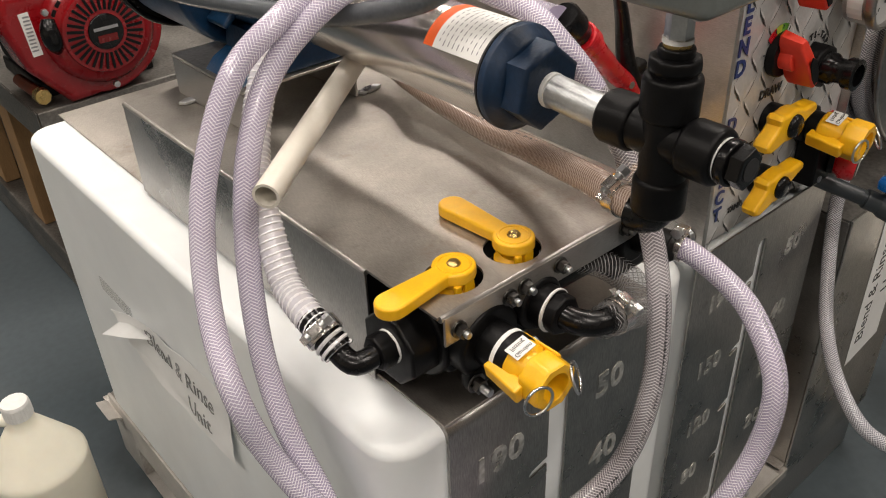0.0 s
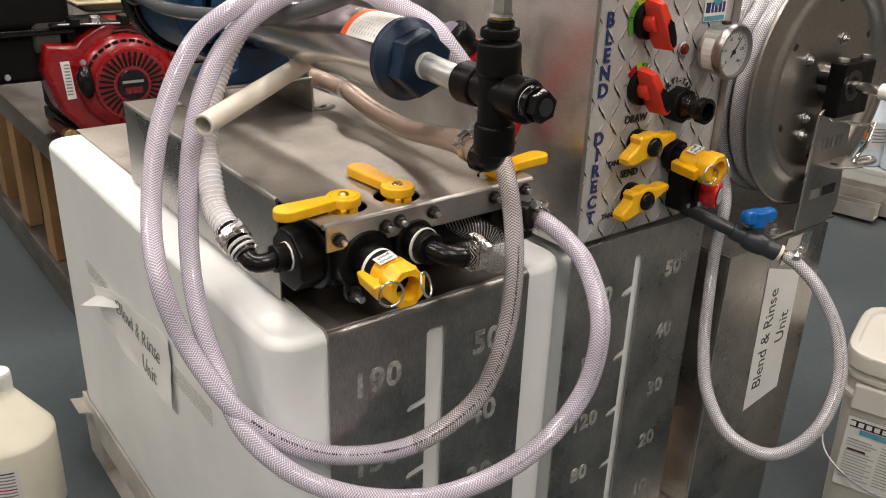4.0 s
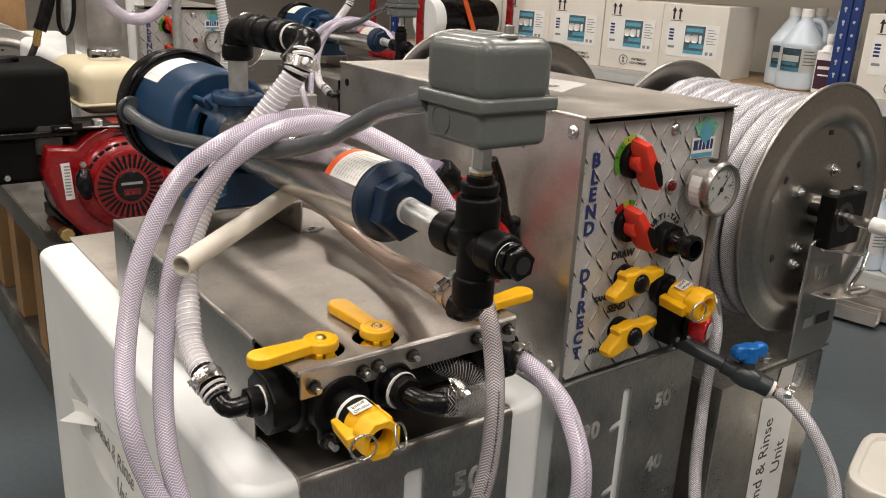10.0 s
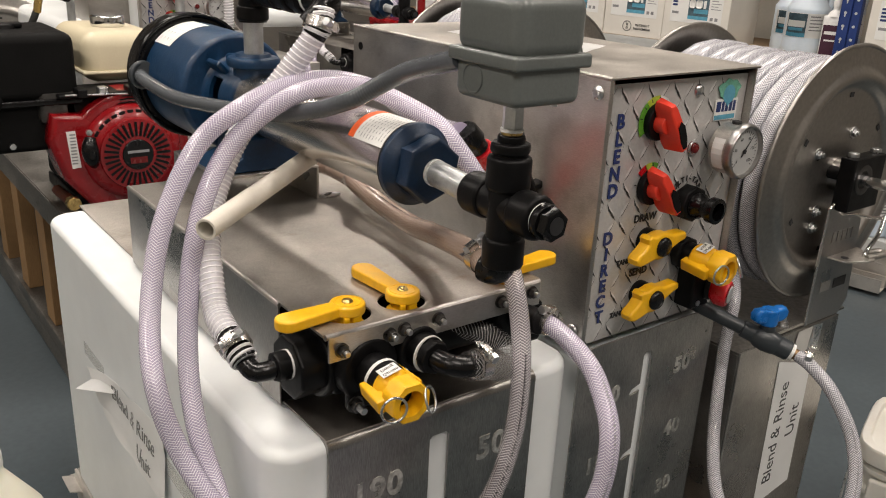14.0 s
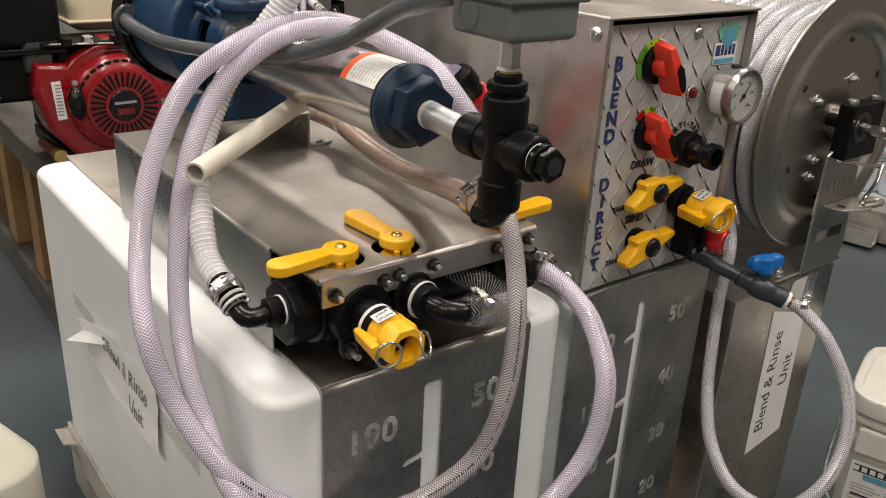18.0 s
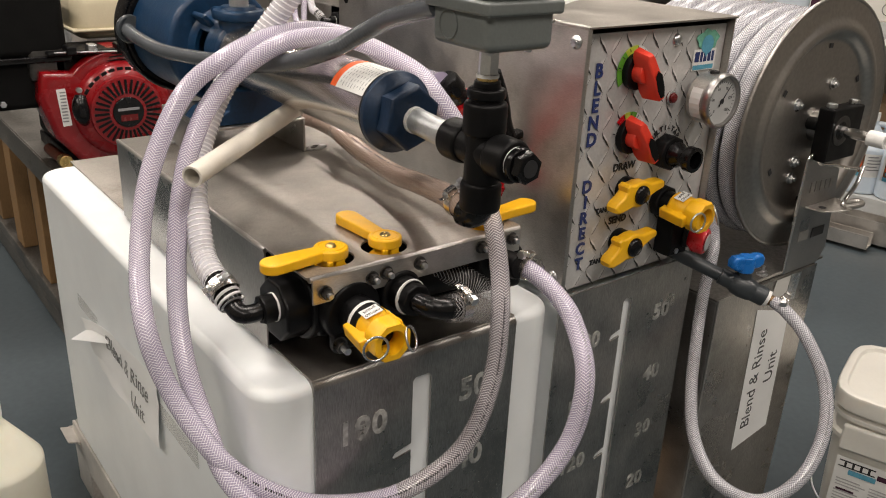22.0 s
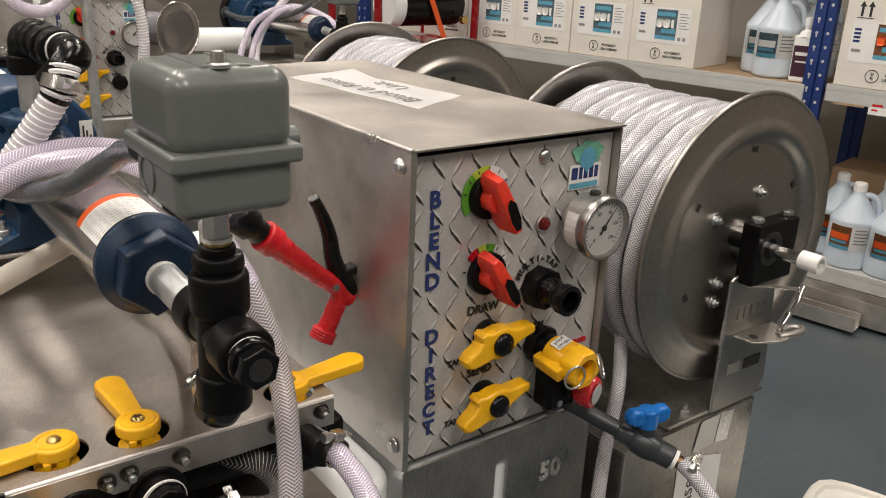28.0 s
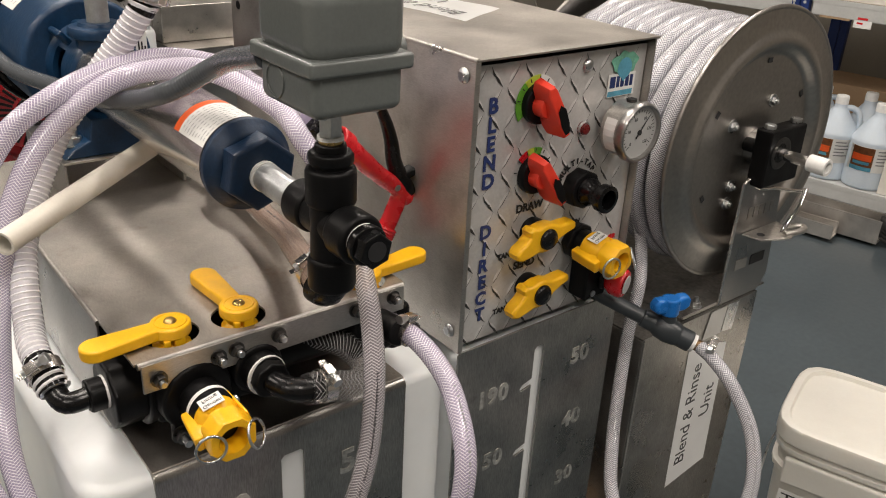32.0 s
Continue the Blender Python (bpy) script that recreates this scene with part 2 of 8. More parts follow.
def surface(name, color, rough=0.5, metal=0.0, var=0.12, scale=6.0, rough_var=0.1, bump=0.15, grain=300.0, stretch=(1, 1, 1), coat=0.0, sss=0.0, spots=0.0, dirt=(0.12, 0.1, 0.08), trans=0.0, alpha=1.0, spec=0.5, dist=0.001):
    """Colour with variation at two scales, roughness that follows it, fine relief, and stains."""
    m, nt, p = tree_of(name)
    L = nt.links
    co = node(nt, "ShaderNodeTexCoord")
    mp = node(nt, "ShaderNodeMapping", Scale=stretch)
    L.new(co.outputs["Object"], mp.inputs["Vector"])
    big = node(nt, "ShaderNodeTexNoise", Scale=scale, Detail=5.0, Roughness=0.6)
    fine = node(nt, "ShaderNodeTexNoise", Scale=grain, Detail=3.0)
    L.new(co.outputs["Object"], big.inputs["Vector"])
    L.new(mp.outputs["Vector"], fine.inputs["Vector"])
    lo = [c * (1 - var) for c in color]
    hi = [min(1, c * (1 + var)) for c in color]
    mix = node(nt, "ShaderNodeMix")
    mix.data_type = "RGBA"
    mix.inputs[6].default_value, mix.inputs[7].default_value = (*lo, 1), (*hi, 1)
    sharp = node(nt, "ShaderNodeMapRange")
    for k, v in (("From Min", 0.3), ("From Max", 0.7)):
        sharp.inputs[k].default_value = v
    L.new(big.outputs["Fac"], sharp.inputs["Value"])
    L.new(sharp.outputs["Result"], mix.inputs[0])
    out = mix.outputs[2]
    tint = node(nt, "ShaderNodeMix")
    tint.data_type, tint.blend_type = "RGBA", "OVERLAY"
    tint.inputs[0].default_value = min(0.6, var * 1.5)
    L.new(out, tint.inputs[6])
    L.new(fine.outputs["Fac"], tint.inputs[7])
    out = tint.outputs[2]
    if spots:
        st = node(nt, "ShaderNodeTexNoise", Scale=scale * 2.3, Detail=6.0, Roughness=0.7)
        L.new(co.outputs["Object"], st.inputs["Vector"])
        cut = node(nt, "ShaderNodeMapRange")
        for k, v in (("From Min", 0.58), ("From Max", 0.72), ("To Max", spots)):
            cut.inputs[k].default_value = v
        L.new(st.outputs["Fac"], cut.inputs["Value"])
        sm = node(nt, "ShaderNodeMix")
        sm.data_type = "RGBA"
        sm.inputs[7].default_value = (*dirt, 1)
        L.new(cut.outputs["Result"], sm.inputs[0])
        L.new(out, sm.inputs[6])
        out = sm.outputs[2]
    L.new(out, p.inputs["Base Color"])
    rr = node(nt, "ShaderNodeMapRange")
    for k, v in (("From Min", 0.3), ("From Max", 0.7), ("To Min", max(0.02, rough - rough_var)), ("To Max", min(1, rough + rough_var))):
        rr.inputs[k].default_value = v
    L.new(big.outputs["Fac"], rr.inputs["Value"])
    L.new(rr.outputs["Result"], p.inputs["Roughness"])
    if bump:
        bp = node(nt, "ShaderNodeBump", Strength=bump, Distance=dist)
        L.new(fine.outputs["Fac"], bp.inputs["Height"])
        L.new(bp.outputs["Normal"], p.inputs["Normal"])
    p.inputs["Metallic"].default_value = metal
    p.inputs["Coat Weight"].default_value = coat
    p.inputs["Coat Roughness"].default_value = 0.1
    p.inputs["Specular IOR Level"].default_value = spec
    if sss:
        p.inputs["Subsurface Weight"].default_value = sss
        p.inputs["Subsurface Radius"].default_value = (0.04, 0.035, 0.03)
        p.inputs["Subsurface Scale"].default_value = 0.6
    p.inputs["Transmission Weight"].default_value = trans
    p.inputs["Alpha"].default_value = alpha
    return m


def braided(name, ground, thread, columns=6.0, slope=18.0, along=300.0, width=0.28, rough=0.22, trans=0.0, clear=1.0):
    """Clear hose with two sets of threads that cross in its wall."""
    m, nt, p = tree_of(name)
    L = nt.links
    uv = node(nt, "ShaderNodeUVMap")
    sp = node(nt, "ShaderNodeSeparateXYZ")
    L.new(uv.outputs["UV"], sp.inputs[0])

    def calc(op, a, b=None):
        n = nt.nodes.new("ShaderNodeMath")
        n.operation = op
        for i, v in enumerate((a, b)):
            if v is None:
                continue
            if isinstance(v, (int, float)):
                n.inputs[i].default_value = v
            else:
                L.new(v, n.inputs[i])
        return n.outputs[0]

    U = calc("MULTIPLY", sp.outputs[0], slope)
    V = calc("MULTIPLY", sp.outputs[1], along)
    A, B = calc("ADD", U, V), calc("SUBTRACT", U, V)
    # columns of slanting strokes: threads of the two sets lie on top in turn
    turn = calc("PINGPONG", calc("FLOOR", calc("MULTIPLY", sp.outputs[0], columns)), 1.0)
    lines = []
    for w in (A, B):
        w = calc("PINGPONG", w, 0.5)
        n = nt.nodes.new("ShaderNodeMapRange")
        n.interpolation_type = "SMOOTHSTEP"
        for k, v in (("From Min", 0.5 - width), ("From Max", 0.5 - width * 0.35)):
            n.inputs[k].default_value = v
        L.new(w, n.inputs["Value"])
        lines.append(n.outputs[0])
    back = calc("SUBTRACT", 1.0, turn)
    both = calc("ADD", calc("MULTIPLY", lines[0], turn), calc("MULTIPLY", lines[1], back))
    under = calc("ADD", calc("MULTIPLY", lines[1], turn), calc("MULTIPLY", lines[0], back))
    both = calc("MAXIMUM", calc("MULTIPLY", both, 0.9), calc("MULTIPLY", under, 0.36))
    co = node(nt, "ShaderNodeTexCoord")
    big = node(nt, "ShaderNodeTexNoise", Scale=9.0, Detail=3.0)
    L.new(co.outputs["Object"], big.inputs["Vector"])
    amt = calc("MULTIPLY", both, calc("ADD", calc("MULTIPLY", big.outputs["Fac"], 0.5), 0.6))
    mix = node(nt, "ShaderNodeMix")
    mix.data_type = "RGBA"
    mix.inputs[6].default_value, mix.inputs[7].default_value = (*ground, 1), (*thread, 1)
    L.new(amt, mix.inputs[0])
    L.new(mix.outputs[2], p.inputs["Base Color"])
    bp = node(nt, "ShaderNodeBump", Strength=0.35, Distance=0.0008)
    L.new(both, bp.inputs["Height"])
    L.new(bp.outputs["Normal"], p.inputs["Normal"])
    p.inputs["Roughness"].default_value = rough
    p.inputs["Coat Weight"].default_value = 0.4
    p.inputs["Coat Roughness"].default_value = 0.14
    p.inputs["Subsurface Weight"].default_value = 0.0
    p.inputs["Transmission Weight"].default_value = trans
    if clear < 1.0:
        L.new(calc("ADD", calc("MULTIPLY", both, 1.0 - clear), clear), p.inputs["Alpha"])
    return m


def ribbed(m, pitch, depth):
    """Fine rings along a flexible tube."""
    nt = m.node_tree
    uv = node(nt, "ShaderNodeUVMap")
    sp = node(nt, "ShaderNodeSeparateXYZ")
    nt.links.new(uv.outputs["UV"], sp.inputs[0])
    k = node(nt, "ShaderNodeMath", operation="MULTIPLY")
    k.inputs[1].default_value = 2 * math.pi / pitch
    nt.links.new(sp.outputs[1], k.inputs[0])
    s = node(nt, "ShaderNodeMath", operation="SINE")
    nt.links.new(k.outputs[0], s.inputs[0])
    bp = node(nt, "ShaderNodeBump", Strength=1.0, Distance=depth)
    nt.links.new(s.outputs[0], bp.inputs["Height"])
    nt.links.new(bp.outputs["Normal"], nt.nodes["Principled BSDF"].inputs["Normal"])
    return m


STEEL = surface("brushed_stainless", (0.54, 0.517, 0.486), 0.39, 0.92, 0.30, 7.0, 0.16, 0.14, 240.0, (1, 1, 14), spots=0.55, dirt=(0.34, 0.32, 0.295), dist=0.0004)
STEEL_TOP = surface("worn_stainless_top", (0.425, 0.40, 0.365), 0.49, 1.0, 0.32, 7.0, 0.10, 0.10, 200.0, (14, 1, 1), spots=0.45, dirt=(0.29, 0.215, 0.155), dist=0.0004)
# Darker copy of STEEL: dark parts, and sheets with shade put into the colour.
STEEL_DARK_SHADED = surface("dark_shaded_stainless", (0.42, 0.41, 0.4), 0.36, 1.0, 0.18, 6.0, 0.12, 0.10, 220.0, (1, 1, 12), spots=0.3, dirt=(0.2, 0.19, 0.18), dist=0.0004)
POLISHED = surface("polished_stainless", (0.76, 0.725, 0.69), 0.25, 1.0, 0.06, 8.0, 0.05, 0.04, 150.0, (1, 1, 1), dist=0.0003)
REEL_STEEL = surface("reel_stainless", (0.41, 0.39, 0.365), 0.36, 1.0, 0.14, 5.0, 0.06, 0.05, 160.0, dist=0.0003)
ZINC = surface("zinc_plated", (0.62, 0.63, 0.64), 0.32, 1.0, 0.15, 40.0, 0.1, 0.15, 600.0)
GALV = surface("galvanised_pipe", (0.6, 0.62, 0.63), 0.42, 0.85, 0.15, 60.0, 0.1, 0.2, 500.0)
CHROME = surface("chrome", (0.75, 0.75, 0.75), 0.1, 1.0, 0.04, 20.0, 0.04, 0.0)
BRASS = surface("brass", (0.62, 0.44, 0.17), 0.3, 1.0, 0.12, 60.0, 0.1, 0.05)
DARK_BRASS = surface("tarnished_brass", (0.24, 0.15, 0.08), 0.4, 1.0, 0.2, 60.0, 0.1, 0.05)
COPPER = surface("old_red_copper", (0.30, 0.075, 0.035), 0.4, 0.8, 0.25, 40.0, 0.1, 0.1)
POLY = surface("white_polyethylene", (0.87, 0.90, 0.91), 0.38, 0.0, 0.06, 6.0, 0.08, 0.12, 90.0, sss=0.06, dist=0.0006)
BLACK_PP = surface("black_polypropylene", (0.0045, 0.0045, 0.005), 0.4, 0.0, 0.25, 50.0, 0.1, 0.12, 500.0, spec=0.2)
BLACK_GLOSS = surface("black_moulded_plastic", (0.004, 0.004, 0.0045), 0.24, 0.0, 0.2, 40.0, 0.08, 0.06, 400.0, spec=0.34)
MATTE_BLACK = surface("matte_black_casing", (0.006, 0.006, 0.006), 0.62, 0.0, 0.2, 40.0, 0.08, 0.2, 300.0, spec=0.1)
RUBBER = surface("black_rubber", (0.015, 0.015, 0.015), 0.6, 0.0, 0.2, 60.0, 0.1, 0.2, 600.0)
YELLOW = surface("yellow_plastic", (0.93, 0.50, 0.008), 0.38, 0.0, 0.07, 60.0, 0.08, 0.1, 600.0, sss=0.0, coat=0.15)
DARK_RED = surface("dark_red_lens", (0.12, 0.006, 0.006), 0.25, 0.0, 0.1, 60.0, 0.08, 0.0)
# BLUE_PAINT darkened: the shade on the cap's front is put into the colour.
CAP_SHADED_BLUE = surface("shaded_cap_blue", (0.0032, 0.020, 0.054), 0.44, 0.0, 0.2, 14.0, 0.1, 0.4, 240.0, spots=0.08, dirt=(0.02, 0.03, 0.05))
DARK_NUT = surface("dark_plated_nut", (0.13, 0.125, 0.12), 0.35, 1.0, 0.2, 80.0, 0.1, 0.1)
ETCHED = surface("etched_number", (0.56, 0.55, 0.52), 0.4, 0.7, 0.45, 45.0, 0.15, 0.2, 200.0)
RED_KNOB = surface("red_orange_plastic", (0.8, 0.05, 0.025), 0.38, 0.0, 0.08, 60.0, 0.08, 0.1, 600.0)
RED = surface("red_plastic", (0.62, 0.012, 0.02), 0.28, 0.0, 0.1, 40.0, 0.08, 0.1, 500.0, coat=0.3)
RED_PAINT = surface("red_engine_paint", (0.235, 0.003, 0.006), 0.27, 0.0, 0.12, 14.0, 0.08, 0.06, 300.0, coat=0.25)
BLUE_PAINT = surface("dark_blue_paint", (0.005, 0.034, 0.088), 0.38, 0.0, 0.2, 14.0, 0.1, 0.4, 240.0, coat=0.02, spots=0.08, dirt=(0.02, 0.03, 0.05))
BLUE_PLASTIC = surface("blue_handle_plastic", (0.01, 0.16, 0.55), 0.3, 0.0, 0.1, 60.0, 0.08, 0.1, 600.0)
# Dirty skid steel; on the reel stand its dark colour stands for shade.
DIRTY_SHADED_STEEL = surface("dirty_shaded_frame_steel", (0.21, 0.20, 0.185), 0.5, 0.75, 0.35, 9.0, 0.14, 0.3, 160.0, spots=0.6, dirt=(0.07, 0.065, 0.06))
DARK_IRON = surface("dark_scaled_iron", (0.075, 0.072, 0.068), 0.5, 0.6, 0.3, 14.0, 0.12, 0.25, 200.0, spots=0.3, dirt=(0.14, 0.09, 0.06))
BLUE_POST = surface("blue_rack_paint", (0.012, 0.035, 0.16), 0.42, 0.0, 0.15, 10.0, 0.1, 0.1, 300.0)
GREY_PAINT = surface("grey_enclosure_paint", (0.135, 0.149, 0.144), 0.34, 0.0, 0.08, 12.0, 0.06, 0.12, 350.0, coat=0.25)
GREY_PVC = surface("dark_grey_pvc", (0.035, 0.042, 0.048), 0.36, 0.0, 0.1, 40.0, 0.08, 0.08, 500.0)
CONDUIT = ribbed(surface("grey_conduit", (0.088, 0.097, 0.108), 0.22, 0.0, 0.08, 20.0, 0.06, 0.0), 0.0034, 0.00006)
WHITE_PVC = surface("off_white_pipe", (0.72, 0.68, 0.6), 0.4, 0.0, 0.07, 20.0, 0.08, 0.08, 400.0, spots=0.12, dirt=(0.4, 0.35, 0.28))
TEFLON = surface("white_thread_tape", (0.85, 0.85, 0.83), 0.6, 0.0, 0.05, 100.0, 0.05, 0.4, 900.0)
SHEET = surface("taped_paper", (0.9, 0.905, 0.9), 0.5, 0.0, 0.04, 14.0, 0.05, 0.08, 200.0, sss=0.05)
PAPER = surface("white_paper", (0.8, 0.8, 0.78), 0.7, 0.0, 0.04, 12.0, 0.05, 0.1, 200.0)
INK = surface("black_ink", (0.02, 0.02, 0.022), 0.6, 0.0, 0.1, 80.0, 0.05, 0.0)
BLUE_INK = surface("blue_vinyl_letters", (0.022, 0.04, 0.15), 0.4, 0.0, 0.1, 80.0, 0.05, 0.0)
DARK_PRINT = surface("worn_dark_print", (0.075, 0.075, 0.078), 0.6, 0.0, 0.5, 30.0, 0.05, 0.0)
GREY_INK = surface("grey_print", (0.25, 0.25, 0.26), 0.6, 0.0, 0.1, 80.0, 0.05, 0.0)
SLATE_INK = surface("slate_blue_print", (0.07, 0.12, 0.15), 0.5, 0.0, 0.3, 60.0, 0.05, 0.0)
# Faint grey lettering; on the tank sign the grey also holds painted glare.
WASHED_INK = surface("washed_out_ink", (0.26, 0.26, 0.258), 0.5, 0.0, 0.6, 25.0, 0.05, 0.0)
ORANGE_INK = surface("orange_print", (0.8, 0.12, 0.02), 0.5, 0.0, 0.1, 80.0, 0.05, 0.0)
GREEN_INK = surface("green_print", (0.12, 0.35, 0.03), 0.5, 0.0, 0.1, 80.0, 0.05, 0.0)
TEAL_INK = surface("teal_print", (0.16, 0.42, 0.3), 0.5, 0.0, 0.3, 60.0, 0.05, 0.0)
LIME_INK = surface("lime_print", (0.5, 0.6, 0.06), 0.5, 0.0, 0.1, 80.0, 0.05, 0.0)
CYAN_INK = surface("light_blue_print", (0.11, 0.36, 0.5), 0.45, 0.0, 0.15, 80.0, 0.05, 0.0)
BROWN_INK = surface("brown_print", (0.16, 0.06, 0.02), 0.5, 0.0, 0.3, 80.0, 0.05, 0.0)
PURPLE = surface("purple_label", (0.05, 0.012, 0.03), 0.5, 0, 0.15, 40, 0.05, 0)
PALE_INK = surface("pale_grey_print", (0.45, 0.44, 0.44), 0.6, 0.0, 0.1, 80.0, 0.05, 0.0)
DIAL = surface("white_dial", (0.46, 0.46, 0.455), 0.4, 0.0, 0.02, 40.0, 0.05, 0.0)
TREAD = surface("printed_tread_sheet", (0.56, 0.555, 0.545), 0.34, 0.25, 0.1, 25.0, 0.06, 0.05, 300.0, dist=0.0003)
TREAD_MARK = surface("pale_tread_print", (0.66, 0.655, 0.645), 0.34, 0.1, 0.12, 60.0, 0.06, 0.0)
TREAD_DARK = surface("dark_tread_print", (0.035, 0.035, 0.035), 0.36, 0.0, 0.3, 90.0, 0.06, 0.0)
PLATE = surface("streaked_stainless_plate", (0.35, 0.338, 0.322), 0.34, 1.0, 0.36, 9.0, 0.18, 0.14, 200.0, (9, 9, 0.7), spots=0.55, dirt=(0.24, 0.23, 0.215), dist=0.0004)
# Rough, paler copy of STEEL; lamp light it catches is put into the colour.
PALLET = surface("rough_lit_stainless", (0.62, 0.595, 0.56), 0.42, 0.4, 0.2, 12.0, 0.1, 0.12, 200.0, (1, 14, 1), dist=0.0004)
CLEAR_TAPE = surface("clear_tape", (0.6, 0.59, 0.56), 0.22, 0.0, 0.05, 30.0, 0.08, 0.1, 60.0, alpha=0.18)
HOSE = braided("clear_braided_hose", (0.50, 0.435, 0.60), (1.0, 0.99, 1.0), 10.0, 14.0, 330.0, 0.185, 0.12, clear=0.68)
# Greyer copy of HOSE; shadow and what shows through are put into the colour.
HOSE_SHADED = braided("shaded_braided_hose", (0.30, 0.27, 0.30), (0.88, 0.86, 0.87), 10.0, 14.0, 330.0, 0.20, 0.13, clear=0.6)
HOSE_PINK = braided("stained_braided_hose", (0.28, 0.19, 0.145), (0.72, 0.58, 0.5), 6.0, 12.0, 400.0)
HOSE_REEL = braided("reel_braided_hose", (0.25, 0.25, 0.285), (0.95, 0.95, 0.98), 10.0, 14.0, 320.0, 0.21, 0.2)
HOSE_DIM = braided("clear_short_hose", (0.12, 0.118, 0.12), (0.56, 0.55, 0.55), 9.0, 14.0, 210.0, 0.16, 0.12, clear=0.18)
SPIRAL_WALL = surface("milky_hose_wall", (0.74, 0.715, 0.765), 0.2, 0.0, 0.1, 20.0, 0.06, 0.0, sss=0.3, coat=0.5, alpha=0.9)
SPIRAL_RIB = surface("white_spiral_rib", (0.86, 0.85, 0.87), 0.35, 0.0, 0.05, 30.0, 0.06, 0.0, coat=0.3)
CREAM = surface("cream_plastic", (0.66, 0.59, 0.42), 0.36, 0.0, 0.06, 10.0, 0.08, 0.1, 250.0)
JUG = surface("translucent_jug_plastic", (0.9, 0.87, 0.74), 0.38, 0.0, 0.05, 9.0, 0.08, 0.06, 120.0, sss=0.3)
PALE_JUG = surface("pale_blue_jug_plastic", (0.58, 0.66, 0.74), 0.36, 0.0, 0.05, 9.0, 0.08, 0.06, 120.0, sss=0.2)
BUCKET = surface("off_white_bucket", (0.76, 0.74, 0.68), 0.4, 0.0, 0.05, 9.0, 0.08, 0.08, 200.0, sss=0.15)
CARTON = surface("white_carton", (0.74, 0.71, 0.65), 0.72, 0.0, 0.05, 8.0, 0.06, 0.12, 120.0, (1, 1, 6))
CARDBOARD = surface("brown_cardboard", (0.36, 0.24, 0.14), 0.75, 0.0, 0.1, 10.0, 0.06, 0.15, 120.0, (1, 1, 6))
TIMBER = surface("pale_softwood", (0.32, 0.19, 0.085), 0.66, 0.0, 0.2, 8.0, 0.1, 0.3, 60.0, (14, 14, 1))
SHELF_PAINT = surface("pale_shelf_paint", (0.5, 0.51, 0.5), 0.5, 0.0, 0.06, 10.0, 0.08, 0.1, 150.0)
SHELF_BOARD = surface("shelf_chipboard", (0.36, 0.25, 0.15), 0.7, 0.0, 0.15, 60.0, 0.06, 0.2, 150.0)
FLOOR = surface("blue_grey_floor_paint", (0.069, 0.088, 0.099), 0.42, 0.0, 0.14, 1.6, 0.1, 0.12, 60.0, spots=0.35, dirt=(0.045, 0.055, 0.06), dist=0.001)
WALL_DIM = surface("dull_wall_paint", (0.33, 0.31, 0.28), 0.7, 0.0, 0.06, 2.0, 0.06, 0.15, 80.0)
WALL = surface("beige_wall_paint", (0.5, 0.465, 0.40), 0.7, 0.0, 0.05, 2.0, 0.06, 0.15, 80.0)
WALL_BOARDS = surface("grey_streaked_panelling", (0.27, 0.25, 0.225), 0.6, 0.0, 0.12, 3.0, 0.06, 0.3, 14.0, (0.08, 0.08, 1))
CEILING = surface("dull_ceiling", (0.22, 0.21, 0.2), 0.8, 0.0, 0.05, 3.0, 0.05, 0.2, 60.0)
STAIN = surface("tape_mark", (0.62, 0.61, 0.58), 0.5, 0.0, 0.05, 30.0, 0.05, 0.0)


def lamp_material():
    m, nt, p = tree_of("lamp_diffuser")
    p.inputs["Base Color"].default_value = (0.9, 0.9, 0.9, 1)
    p.inputs["Emission Color"].default_value = (1.0, 0.93, 0.82, 1)
    p.inputs["Emission Strength"].default_value = 3.0
    return m


DIFFUSER = lamp_material()

# ---- the room ----
solid("floor", box((-3.2, -3.2, -0.1), (4.4, 6.2, 0.0)), FLOOR, "blue-grey painted concrete floor, worn and smooth", "floor", "structure")
# Unseen ceiling; its dull grey keeps bounce light low.
solid("ceiling", box((-3.2, -3.2, 3.1), (4.4, 6.2, 3.2)), CEILING, "unseen ceiling, dull grey to keep bounce light low", "ceiling", "structure")
solid("wall_east", box((4.2, -3.2, 0.0), (4.4, 6.2, 3.1)), WALL, "plain beige painted wall behind the shelves", "wall", "structure")
solid("wall_west", box((-3.4, -3.2, 0.0), (-3.2, 6.2, 3.1)), WALL, "plain beige painted wall", "wall", "structure")
solid("wall_north", box((-3.2, 6.2, 0.0), (4.4, 6.4, 3.1)), WALL_BOARDS, "grey wall panelling with level streaks", "wall", "structure")
# Unseen south wall, darker than the others so steel fronts reflect less.
solid("wall_south", box((-3.2, -3.4, 0.0), (4.4, -3.2, 3.1)), WALL_DIM, "unseen wall, dull to keep reflections low", "wall", "structure")


